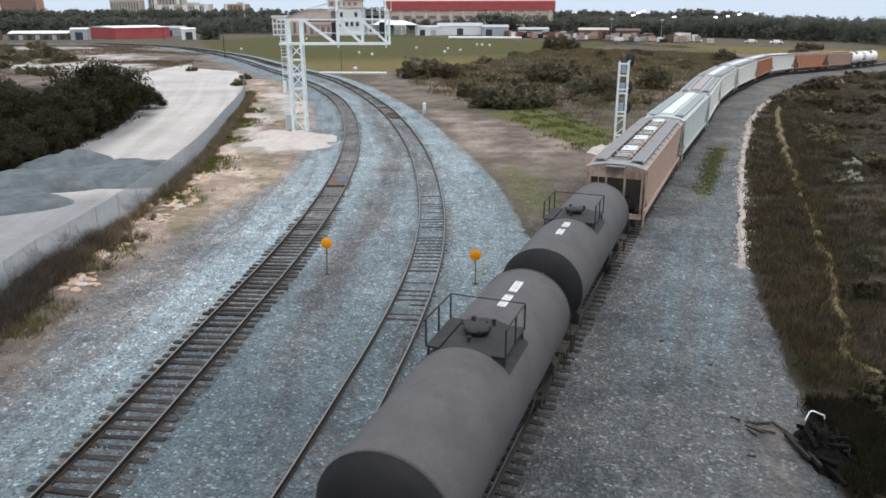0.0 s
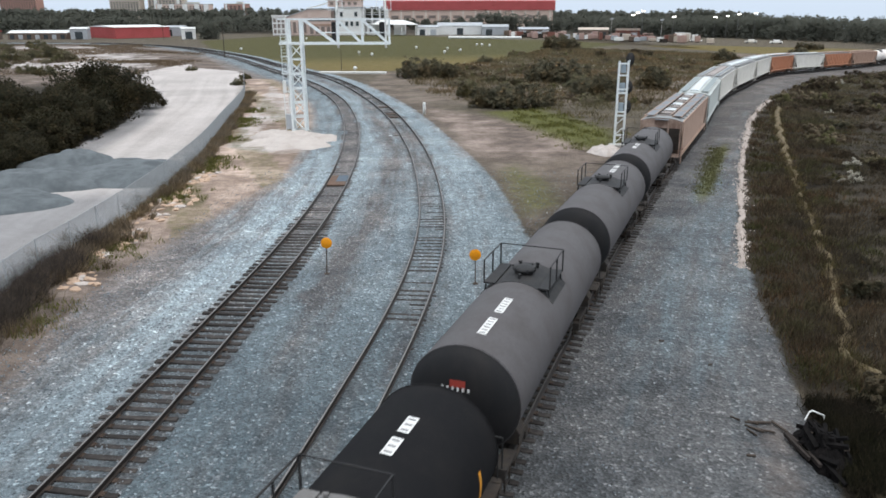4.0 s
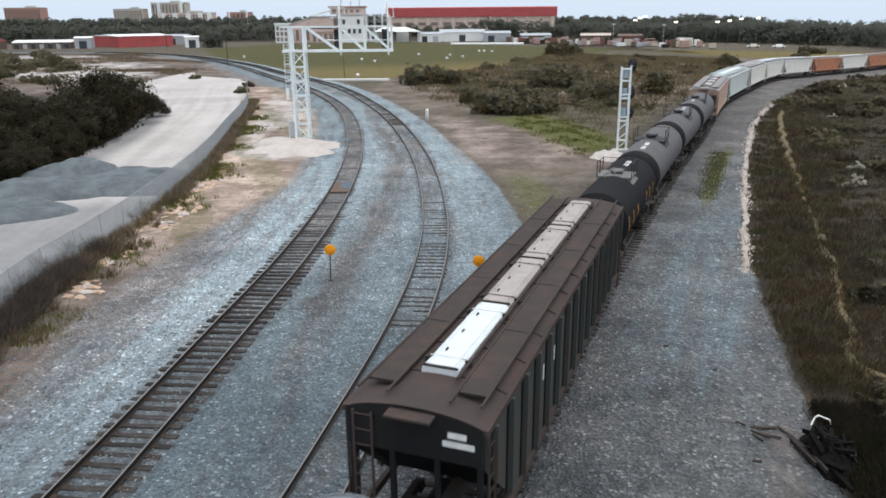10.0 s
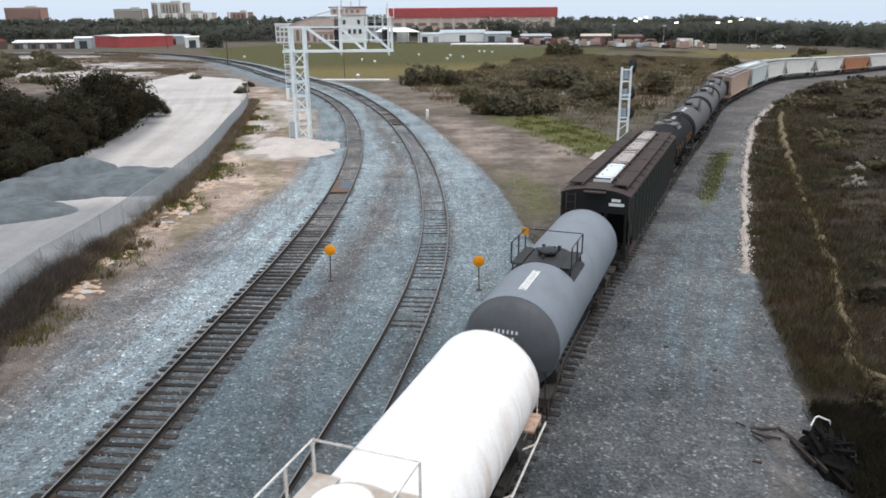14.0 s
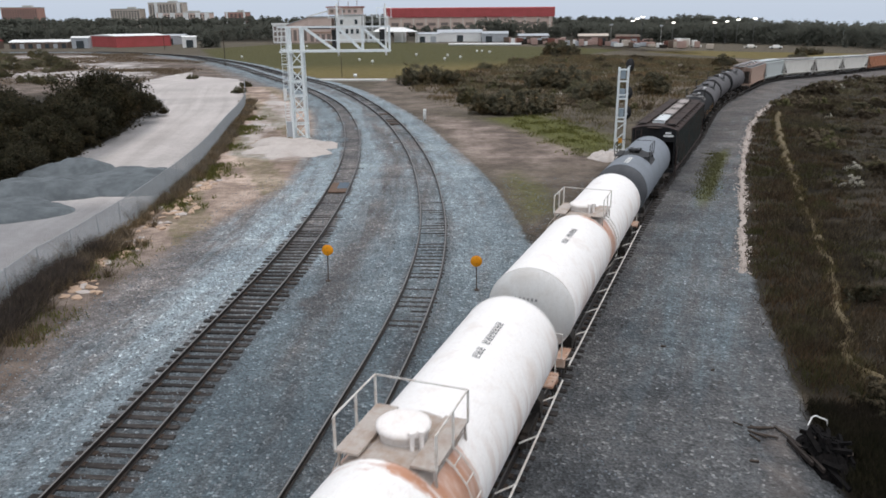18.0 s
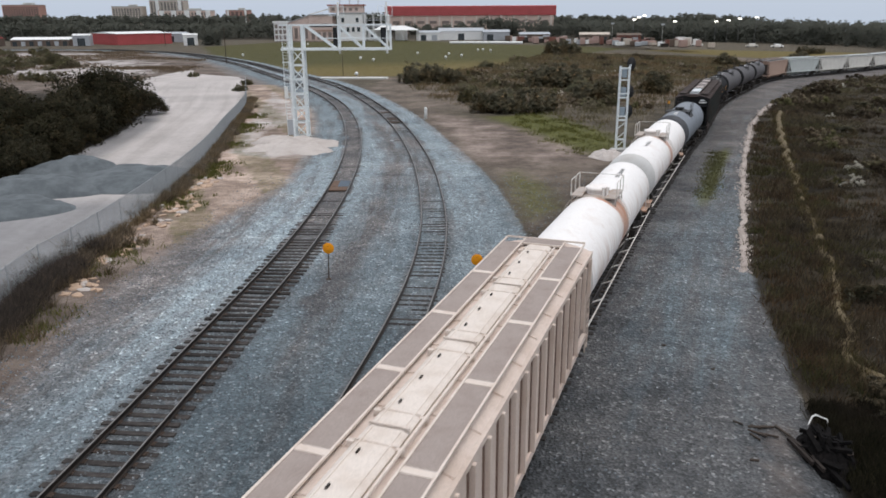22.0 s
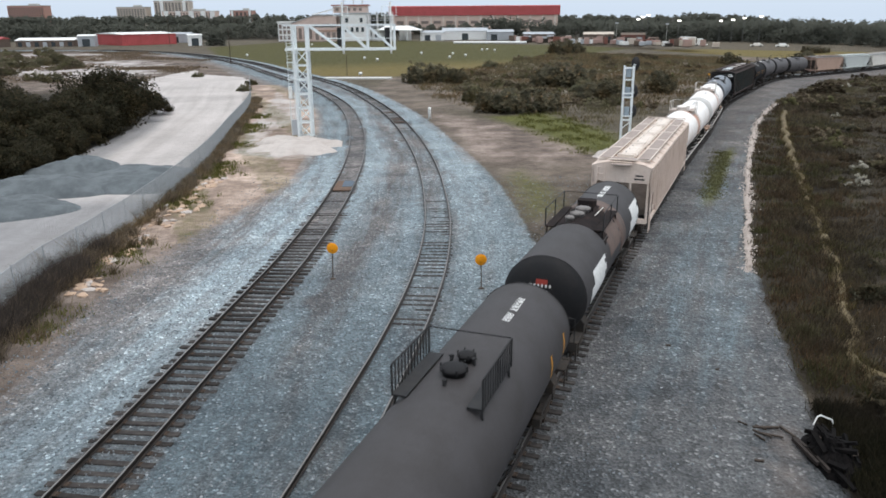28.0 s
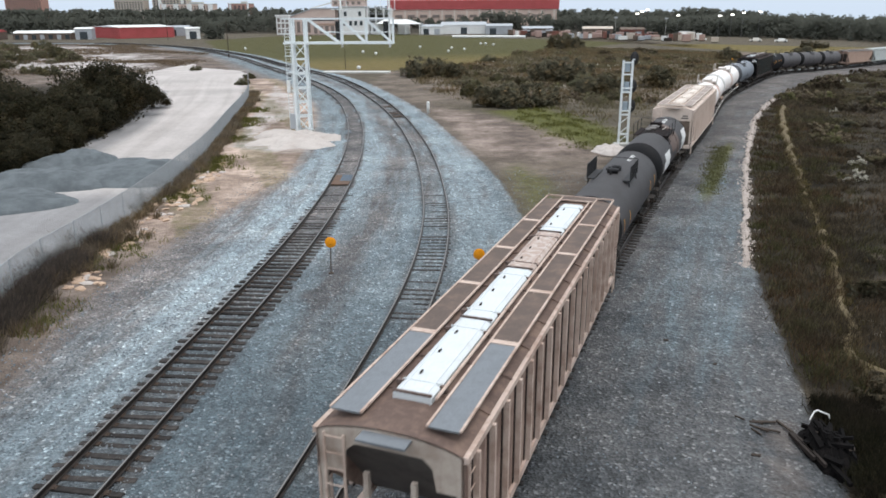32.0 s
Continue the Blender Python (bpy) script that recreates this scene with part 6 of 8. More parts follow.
def scrap_heap():
    """Charred timbers and a bent white pipe at the edge of the ballast."""
    rnd = random.Random(8)
    g = thing("scrap_heap", "heap of charred timbers with a bent white pipe on bare dirt", "scrap heap", Matrix.Translation((10.85, 18.3, -0.1)) @ Matrix.Diagonal((0.85, 1, 1.1, 1)))
    pts, quads, n = [], [], 30
    for i in range(n + 1):
        for j in range(n + 1):
            u, v = 2 * i / n - 1, 2 * j / n - 1
            r = hypot(u, v)
            z = 0.42 * max(0.0, 1 - r * r) + 0.3 * max(0.0, 1 - r) * noise.noise((u * 3, v * 4, 2.1)) + 0.16 * max(0.0, 1.1 - r) * noise.noise((u * 9, v * 9, 1.1))
            pts.append((u * 0.8, v * 1.25, z - 0.06 + 0.12 * max(0.0, 1 - r) if r < 1.02 + 0.25 * noise.noise((u * 4, v * 4, 5.3)) else -0.25))
    for i in range(n):
        for j in range(n):
            b = i * (n + 1) + j
            quads.append((b, b + n + 1, b + n + 2, b + 1))
    me = bpy.data.meshes.new("char_bed")
    me.from_pydata(pts, [], quads)
    me.materials.append(M["char"])
    new("char_bed", me).parent = g
    for k in range(34):
        L = rnd.uniform(0.25, 1.05)
        x, y = rnd.gauss(0, 0.33), rnd.gauss(-0.05, 0.55)
        z = 0.1 + 0.42 * max(0, 1 - (x / 0.7)**2 - (y / 1.15)**2) + rnd.uniform(-0.1, 0.02)
        bm = bmesh.new()
        box(bm, (0, 0, 0), (L, rnd.uniform(0.05, 0.15), rnd.uniform(0.04, 0.12)), None, 0.015)
        bm.transform(Matrix.Translation((x, y, z)) @ pose(0, 0, 0, rnd.uniform(-25, 25), rnd.uniform(-26, 26), rnd.uniform(35, 165)))
        part("charred_timber", bm, M["char"], g)
    for x, y, L, r in ((-0.82, 0.1, 1.3, 96), (-0.7, 0.25, 1.0, 101), (-0.62, -0.35, 1.1, 94)):
        bm = bmesh.new()
        box(bm, (0, 0, 0.07), (L, 0.1, 0.1), None, 0.015)
        bm.transform(Matrix.Translation((x, y, 0.04)) @ pose(0, 0, 0, 0, 0, r))
        part("pole", bm, M["pole_dark"], g)
    bm = bmesh.new()
    pts = [(0.2, 1.45, 0.14), (0.4, 1.6, 0.3), (0.53, 1.62, 0.34), (0.7, 1.54, 0.3), (0.88, 1.5, 0.26), (0.9, 1.4, 0.04)]
    for a, b in zip(pts, pts[1:]):
        tube(bm, a, b, 0.024, 8)
    part("bent_pipe", bm, M["white"], g, "bent white plastic pipe")
    for x, y, s in ((-0.08, -0.05, 0.13), (0.38, -0.5, 0.15), (-0.02, -0.12, 0.09), (-0.35, 0.2, 0.07)):
        bm = bmesh.new()
        bmesh.ops.create_icosphere(bm, subdivisions=1, radius=s)
        bm.transform(Matrix.Translation((x, y, 0.5 - 0.25 * abs(y))) @ Matrix.Diagonal((1.2, 0.8, 0.35, 1)))
        part("rubble", bm, M["timber"], g, "grey broken board")
    for x, y, L, w, r in ((9.6, 19.75, 0.95, 0.1, 172), (9.35, 19.4, 0.75, 0.06, 130), (9.6, 19.3, 0.8, 0.07, 150), (9.2, 19.2, 0.55, 0.05, 110), (8.7, 18.0, 0.32, 0.09, 165), (10.15, 19.5, 0.9, 0.09, 104), (9.0, 20.0, 0.4, 0.04, 130), (9.45, 19.75, 0.45, 0.04, 125), (8.35, 25.6, 0.25, 0.1, 160), (9.5, 23.6, 0.2, 0.07, 20)):
        bm = bmesh.new()
        box(bm, (0, 0, 0), (L * 0.8, w * 0.8, 0.06), None, 0.02)
        bmesh.ops.bevel(bm, geom=list(bm.edges), offset=0.01, segments=1, affect="EDGES")
        me = mesh_of("timber_scrap", bm, M["timber"])
        ob = new("timber_scrap", me)
        ob.matrix_world = Matrix.Translation((x, y, -0.02)) @ pose(0, 0, 0, 0, 3, r)
        tagged(ob, "weathered dark timber scrap lying on gravel", "timber scrap", "timber scraps on the gravel")


M["char"] = weathered("charred_wood", (0.007, 0.0065, 0.0065), (0.02, 0.017, 0.016), 0.95, 0, 0.5, 3)
for nd in M["char"].node_tree.nodes:
    if nd.type == "BSDF_PRINCIPLED":
        nd.inputs["Specular IOR Level"].default_value = 0.08
M["pole_dark"] = weathered("dark_wet_timber", (0.028, 0.022, 0.019), (0.055, 0.043, 0.037), 0.85, 0, 0.6, 4)


def switch_gear():
    """Turnout parts on the siding, and a timber panel between the main rails."""
    g = thing("switch_machine", "low grey switch machine beside the siding rail", "switch machine", Matrix.Translation((-4.9, 73.6, -0.02)) @ pose(0, 0, 0, 0, 0, 18))
    bm = bmesh.new()
    box(bm, (0, 0, 0.05), (0.3, 0.5, 0.1), None, 0.03)
    part("case", bm, M["grey_metal"], g)
    bm = bmesh.new()
    tube(bm, (0.2, 0, 0.06), (1.3, 0, 0.06), 0.022, 8)
    part("throw_rod", bm, M["plate"], g)
    for d in (84.5, 87.0, 94.0):
        x, y, dx, dy = at(LINE_B, d)
        p = thing("crossing_plate", "dark rusty steel plate set between siding rails", "track plate", Matrix.Translation((x, y, 0.03)) @ Matrix.Rotation(atan2(-dx, dy), 4, "Z"), group="plates in the siding")
        bm = bmesh.new()
        box(bm, (0, 0, 0), (1.25, 1.1, 0.05), None, 0.03)
        part("plate", bm, M["plate"], p)
    x, y, dx, dy = at(LINE_A, float(np.interp(52.9, LINE_A[0][:, 1], LINE_A[1])))
    p = thing("timber_crossing", "timber panel between the main rails, part orange, part dull blue", "crossing panel", Matrix.Translation((x, y, 0.05)) @ Matrix.Rotation(atan2(-dx, dy), 4, "Z"))
    for k in range(5):
        for y0, y1, mat in ((-1.2, -0.1, M["rust_plank"]), (-0.06, 1.9, M["blue_plank"] if k > 1 else M["rust_plank"])):
            bm = bmesh.new()
            box(bm, (-0.52 + 0.26 * k, (y0 + y1) / 2, 0), (0.245, y1 - y0, 0.09), None, 0.02)
            part("plank", bm, mat, p)


M["tan_rock"] = weathered("tan_rock", (0.5, 0.36, 0.26), (0.34, 0.24, 0.17), 0.95, 0, 0.6, 3, False)
M["blue_plank"] = weathered("dull_blue_planks", (0.1, 0.135, 0.175), (0.11, 0.105, 0.1), 0.9, 0, 0.7, 2)
M["rust_plank"] = weathered("rusty_orange_planks", (0.15, 0.097, 0.068), (0.1, 0.078, 0.066), 0.9, 0, 0.7, 2)

signal_gantry()
signal_tower()
disc_sign(-5.4, 33.3, 1.45, 2)
disc_sign(1.6, 31.9, 1.3, -1)
marker_post()
chain_fence()
scrap_heap()
switch_gear()
mound("gravel_mound", "low blue-grey gravel pile on the limestone yard", "gravel pile", -29.8, 46.8, 5.8, 4.6, 1.35, M["gravel"], 3, 0.2, 0.16, cap=0.72)
mound("gravel_mound", "rounded blue-grey gravel pile on the limestone yard", "gravel pile", -30.0, 52.4, 6.3, 4.2, 1.4, M["gravel"], 7, 0.1, 0.16, cap=0.74)
mound("gravel_mound", "long blue-grey gravel ridge running to the fence", "gravel pile", -24.6, 56.0, 7.4, 5.0, 1.4, M["gravel"], 5, -0.06, 0.16, cap=0.66)
mound("gravel_mound", "peaked blue-grey gravel pile beside dark shrubs", "gravel pile", -29.2, 58.0, 4.2, 4.2, 1.7, M["gravel"], 13, 0.4, 0.16, cap=0.85)
mound("limestone_mound", "pale limestone fill round the gantry footing", "limestone fill", -14.6, 71.6, 4.6, 6.2, 1.0, M["limestone"], 9, 0.1, 0.2, ragged=0.4, cap=0.55)
mound("limestone_mound", "pale limestone fill beside the signal mast", "limestone fill", 15.0, 64.6, 2.0, 2.6, 0.7, M["limestone"], 11, 0.3, 0.16, ragged=0.3)
rk = random.Random(4)
ROCK_SPOTS = [(-16.8, 32.3, 0.45, 20), (-17.3, 35.8, 0.3, 8), (-17.5, 38.0, 0.6, 30), (-17.3, 40.2, 0.6, 34), (-17.2, 43.2, 0.5, 14), (-17.4, 47.2, 0.7, 34), (-17.6, 50.4, 0.6, 14), (-18.0, 54.6, 0.8, 26), (-18.6, 60.0, 0.8, 10)]
for cx, cy, spread, count in ROCK_SPOTS:
    for k in range(count):
        x, y = cx + rk.gauss(0, spread), cy + rk.gauss(0, spread * 1.4)
        s = rk.uniform(0.07, 0.27)
        bm = bmesh.new()
        bmesh.ops.create_icosphere(bm, subdivisions=1, radius=s)
        for v in bm.verts:
            v.co += Vector((rk.uniform(-1, 1), rk.uniform(-1, 1), rk.uniform(-1, 1))) * s * 0.34
        me = mesh_of("rock", bm, M["limestone"] if k % 5 == 0 else M["tan_rock"])
        ob = new("rock", me)
        ob.matrix_world = Matrix.Translation((x, y, -0.03)) @ pose(0, 0, 0, 0, 0, rk.uniform(0, 360)) @ Matrix.Diagonal((rk.uniform(1.0, 1.9), 1.0, 0.5, 1))
        tagged(ob, "pale tan limestone rock on the dirt verge", "rock", "rocks along the fence")


# ---- vegetation ----
def leaf_cards(rnd, pts, quads, c, r, n, size, flat=0.8, nrm=None, heart=None, soft=0.0):
    """n small leaf sprays in an uneven clump round c, facing out of the crown."""
    heart = Vector(c) - Vector((0, 0, r)) if heart is None else Vector(heart)
    for _ in range(n):
        a, b = rnd.uniform(0, 2 * pi), math.acos(rnd.uniform(-1, 1))
        k = r * rnd.random() ** 0.45
        p = Vector((c[0] + k * sin(b) * cos(a), c[1] + k * sin(b) * sin(a), c[2] + k * cos(b) * flat))
        u = Vector((rnd.gauss(0, 1), rnd.gauss(0, 1), rnd.gauss(0, 0.7))).normalized()
        v = u.orthogonal().normalized()
        out = ((p - Vector(c)) / r + 0.9 * (p - heart).normalized() + Vector((0, 0, 0.25))).normalized()
        if soft:
            out = (out * (1 - soft) + Vector((0, -0.5, 0.8)) * soft).normalized()
        if u.cross(v).dot(out) > 0:
            v = -v
        s = size * rnd.uniform(0.6, 1.4)
        i = len(pts)
        pts.extend([p - u * s, p + v * s * 0.5, p + u * s, p - v * s * 0.5])
        quads.append((i, i + 1, i + 2, i + 3))
        if nrm is not None:
            nrm.extend([out] * 4)


def stems(bm, rnd, top, n, r, spread):
    """Stems that fork from one root collar."""
    foot = [bm.verts.new((cos(pi * i / 3) * r * 1.6, sin(pi * i / 3) * r * 1.6, -0.1)) for i in range(6)]
    bm.faces.new(foot[::-1])
    for _ in range(n):
        a = rnd.uniform(0, 2 * pi)
        d = Vector((cos(a) * spread, sin(a) * spread, top))
        q = d * 0.5 + Vector((rnd.gauss(0, 0.1), rnd.gauss(0, 0.1), 0)) * top * 0.3
        ring = [bm.verts.new(q + Vector((cos(pi * i / 3) * r * 0.7, sin(pi * i / 3) * r * 0.7, 0))) for i in range(6)]
        tip = bm.verts.new(d)
        for i in range(6):
            bm.faces.new((foot[i], foot[(i + 1) % 6], ring[(i + 1) % 6], ring[i]))
            bm.faces.new((ring[i], ring[(i + 1) % 6], tip))


def shrub_mesh(seed, width, height, clumps, leaves, size, mat, lean=0.0):
    rnd = random.Random(seed)
    pts, quads, nrm = [], [], []
    # lobes of different height and reach, so that no two sides look alike
    lobes = [(0.0, 0.0, 0.62, 0.85)]
    for k in range(9):
        a, d = rnd.uniform(0, 2 * pi), rnd.uniform(0.35, 0.85)
        lobes.append((cos(a) * d, sin(a) * d, rnd.uniform(0.22, 0.48), rnd.uniform(0.4, 1.08) * (1.05 - 0.4 * d)))
    fine = 75 < clumps
    for k in range(clumps):
        a = rnd.uniform(0, 2 * pi)
        if fine:
            lx, ly, lr, lh = lobes[k % len(lobes)]
            rr = rnd.random() ** 0.6
            x, y = (lx + cos(a) * lr * rr) * width * 0.5, (ly + sin(a) * lr * rr) * width * 0.5
            z = height * (0.08 + lh * rnd.random() ** 0.8 * (1 - 0.6 * rr * rr))
            cr = height * rnd.uniform(0.05, 0.15)
        else:
            rr = width * 0.5 * rnd.random() ** 0.55
            x, y = cos(a) * rr, sin(a) * rr
            z = height * (0.12 + 0.76 * rnd.random() * (1 - 0.55 * (rr / (width * 0.5))**2))
            cr = height * rnd.uniform(0.1, 0.24)
        leaf_cards(rnd, pts, quads, (x + lean * z, y, z), cr, int(leaves / clumps), size * (rnd.uniform(0.7, 1.3) if fine else 1.0), 0.8, nrm, (0, 0, height * 0.3), 0.5 if fine else 0.0)
    crown = bpy.data.meshes.new("crown")
    crown.from_pydata(pts, [], quads)
    crown.normals_split_custom_set_from_vertices(nrm)
    crown.materials.append(mat)
    bm = bmesh.new()
    stems(bm, rnd, height * 0.75, 6, 0.02 + height * 0.008, width * 0.3)
    trunk = mesh_of("stems", bm, M["bark"])
    return crown, trunk


M["leaf_tan"] = leafy("tan_scrub_leaves", (0.135, 0.118, 0.082), (0.2, 0.174, 0.12), (0.29, 0.24, 0.17), (0.8, 0.88, 0.68), 0.6)
M["leaf_mid"] = leafy("olive_bush_leaves", (0.098, 0.1, 0.064), (0.155, 0.153, 0.098), (0.215, 0.185, 0.122), (1.15, 1.0, 0.8), 0.5)
M["leaf_heath"] = leafy("brown_heath_leaves", (0.145, 0.114, 0.083), (0.215, 0.172, 0.123), (0.3, 0.235, 0.165), (0.75, 0.9, 0.6), 0.4)
SHRUBS = {}


def shrub(kind, name, label, category, x, y, s, rz, group=""):
    """Plant one of the shrub forms."""
    if kind not in SHRUBS:
        SHRUBS[kind] = shrub_mesh(*SHRUB_FORMS[kind])
    crown, trunk = SHRUBS[kind]
    ob = thing(name, label, category, Matrix.Translation((x, y, float(ground_height(np.array([x]), np.array([y]))[0]) - 0.06)) @ Matrix.Rotation(rz, 4, "Z") @ Matrix.Scale(s, 4), group)
    shared("crown", crown, ob, Matrix())
    if "mid" in kind or "big" in kind or kind == "tree":
        shared("trunk", trunk, ob, Matrix())
    return ob


# seed, width, height, clumps, leaf sprays, spray size, material
SHRUB_FORMS = {
    "big_a": (21, 7.5, 6.0, 70, 9000, 0.15, M["leaf_thicket"]),
    "big_b": (22, 6.5, 5.2, 60, 8000, 0.15, M["leaf_thicket"]),
    "mid_a": (23, 5.2, 2.5, 260, 4600, 0.15, M["leaf_tan"]),
    "mid_b": (24, 4.6, 2.5, 230, 4200, 0.15, M["leaf_mid"]),
    "tree": (25, 5.4, 4.0, 300, 6200, 0.16, M["leaf_dark"]),
    "low_a": (26, 2.6, 1.1, 26, 1300, 0.11, M["leaf_olive"]),
    "heath": (30, 2.8, 1.0, 26, 1300, 0.12, M["leaf_heath"]),
    "low_b": (27, 2.2, 1.0, 22, 1200, 0.1, M["leaf_dark"]),
    "low_c": (28, 2.4, 0.9, 22, 1200, 0.11, M["leaf_brown"]),
    "pale": (29, 2.0, 1.3, 14, 420, 0.12, M["seed_white"]),
}


RIDGE = [(43, 95), (39.9, 88.3), (35, 76.4), (30.3, 64.4), (28.1, 58.6), (24.1, 48.2), (22.0, 42), (19.8, 36.4), (18.1, 32), (16.3, 27.8), (14.7, 23.8), (15.2, 21.5)]


def plant_all():
    rnd = random.Random(12)
    # tall thicket at the yard
    for x, y, s, k in ((-37.5, 60, 0.95, "big_a"), (-43, 63, 1.05, "big_b"), (-36.8, 67, 1.0, "big_b"), (-42, 72, 1.08, "big_a"), (-37.2, 75, 0.95, "big_a"), (-38.5, 83, 1.12, "big_b"),
                       (-38.6, 90, 1.12, "big_a"), (-42.5, 96, 1.05, "big_b"), (-37.5, 97, 0.62, "big_b"), (-48, 80, 1.1, "big_a"), (-50, 70, 1.0, "big_b"), (-47, 57, 1.0, "big_a"), (-40.5, 54, 0.78, "big_b"), (-54, 90, 1.0, "big_b"),
                       (-35.2, 59.5, 0.62, "big_b"), (-34.6, 65.5, 0.72, "big_a"), (-35.8, 72.5, 0.8, "big_b"), (-38.4, 82, 1.2, "big_a"), (-33.2, 57.6, 0.5, "big_a"), (-32.6, 62.0, 0.45, "big_b"), (-35.6, 55.2, 0.5, "big_a"), (-39.6, 57.5, 0.85, "big_a"), (-37.6, 53.8, 0.6, "big_b"), (-42.5, 66.5, 1.12, "big_a"), (-45.5, 73.5, 1.15, "big_b"),
                       (-56, 78, 1.1, "big_a"), (-60, 92, 0.9, "big_a"), (-52, 64, 1.0, "big_b"), (-66, 105, 0.8, "big_b"),
                       (-34.2, 54.6, 0.62, "big_a"), (-33.6, 59.6, 0.6, "big_b"), (-34.0, 63.6, 0.66, "big_a"), (-36.4, 51.6, 0.7, "big_a"), (-40.2, 50.4, 0.8, "big_b"), (-36.2, 77.5, 0.66, "big_b"), (-44, 56.5, 1.1, "big_a")):
        shrub(k, "tall_shrub", "tall dense dark green shrub beside the limestone yard", "shrub", x, y, s, rnd.uniform(0, 6.28), "thicket beside the yard")
    for x, y, s in ((-104, 206, 1.3), (-107.5, 205, 1.1), (-101.5, 208, 1.05), (-109.5, 195, 0.95), (-118, 200, 1.2), (-137, 262, 1.3), (-150, 246, 1.3), (-78, 150, 0.9), (-84, 155, 0.8), (-33.8, 128, 0.55), (-36, 140, 0.5), (-52, 160, 0.5)):
        shrub("mid_b", "shrub", "dark shrub on sandy waste ground", "shrub", x, y, s, rnd.uniform(0, 6.28), "shrubs on the sand")
    for k in range(56):
        y = rnd.uniform(165, 280)
        shrub(rnd.choice(["mid_a", "heath"]), "shrub", "brown dry bush on sandy waste ground", "shrub", -0.56 * y + rnd.uniform(-20, 14), y, rnd.uniform(0.6, 1.3), rnd.uniform(0, 6.28), "shrubs on the sand")
    # the trees that stand out in the middle
    for x, y, s in ((-4.6, 141, 1.15), (-1.5, 144, 0.95), (2.2, 139.5, 0.8), (17.6, 131.5, 1.15), (20.6, 131, 1.28), (23.4, 130, 1.0), (5.6, 97.2, 0.78), (8.4, 96.2, 0.95), (11.4, 96.8, 0.92), (13.6, 98.6, 0.7), (21.2, 110.4, 0.8), (23.8, 110, 0.86), (26, 111.5, 0.7), (34.2, 120.5, 1.05), (75.2, 203, 1.0), (78, 206, 0.8), (36, 248, 1.25), (39.5, 247, 1.35), (43, 249, 1.0), (104, 226, 0.9), (108, 229, 1.1), (136, 288, 0.9), (140, 289, 0.8), (144, 291, 0.7)):
        shrub("tree", "bushy_tree", "round dark green bushy tree in rough scrub", "tree", x, y, s, rnd.uniform(0, 6.28), "bushy trees in the scrub")
    # scrub belt in the middle
    k = 0
    while k < 84:
        y = rnd.uniform(98, 245)
        x = rnd.uniform(-9, 70)
        left = np.interp(y, [98, 120, 150, 200, 245], [2.5, -2.5, -8.5, 14, 32])
        c = float(side_of(LINE_C, np.array([x]), np.array([y]))[0])
        if x < left or c > -7:
            continue
        heath = x > (0.235 if y < 135 else 0.13) * y
        dense = y < 165 and x < 30
        if not dense and rnd.random() < 0.72:
            continue
        form = rnd.choice(["heath", "heath", "low_a"]) if heath else rnd.choice(["mid_a", "mid_a", "mid_b", "heath", "heath", "heath"])
        s = rnd.uniform(0.5, 1.05) * (1 if "mid" in form else 1.5)
        shrub(form, "shrub", "olive and brown scrub bush on rough ground", "shrub", x, y, s, rnd.uniform(0, 6.28), "scrub between the tracks")
        k += 1
    k = 0
    while k < 95:
        y, x = rnd.uniform(100, 190), rnd.uniform(-2, 50)
        c = float(side_of(LINE_C, np.array([x]), np.array([y]))[0])
        if c > -8 or x < np.interp(y, [100, 130, 170], [9, 1, 4]):
            continue
        shrub("pale", "pale_weed", "weed with pale seed heads in the scrub", "weed", x, y, rnd.uniform(0.25, 0.55), rnd.uniform(0, 6.28), "pale weeds in the scrub")
        k += 1
    # rough ground right of the train
    k = 0
    while k < 230:
        y = 17 + 130 * rnd.random() ** 1.7
        c = rnd.uniform(7.4, 10 + 0.55 * y)
        d = float(np.interp(y, LINE_C[0][:, 1], LINE_C[1]))
        x0, y0, dx, dy = at(LINE_C, d)
        x, yy = x0 + dy * c, y0 - dx * c
        edge = np.interp(yy, EDGE_Y, EDGE_C) + 0.8
        if c < edge or (yy < 21 and c < 10.6 and yy > 16) or yy < 13:
            continue
        # nothing tall in front of the berm
        gap = x - np.interp(yy, [p[1] for p in RIDGE[::-1]], [p[0] for p in RIDGE[::-1]])
        if -2.2 < gap < 1.0 and 22 < yy < 95:
            continue
        form = rnd.choice(["low_a", "low_b", "low_c", "low_c", "low_b"] if y < 45 else ["heath", "low_c", "low_a", "heath", "low_b"])
        s = rnd.uniform(0.5, 1.15) * (1.0 + 0.25 * (y > 60))
        if c < edge + 1.2:
            s *= 0.6
        shrub(form, "low_scrub", "low dark scrub bush on rough brown ground", "shrub", x, yy, s, rnd.uniform(0, 6.28), "low scrub beside the train")
        k += 1
    far = [(rnd.uniform(0.4, 0.7) * y, y) for y in [rnd.uniform(95, 220) for _ in range(70)]]
    off = side_of(LINE_C, np.array([p[0] for p in far]), np.array([p[1] for p in far]))
    for (x, y), o in zip(far, off):
        if o > 9:
            shrub(rnd.choice(["heath", "heath", "low_c", "low_a"]), "low_scrub", "brown scrub bush on rough ground beyond the curve", "shrub", x, y, rnd.uniform(1.0, 2.0), rnd.uniform(0, 6.28), "low scrub beside the train")
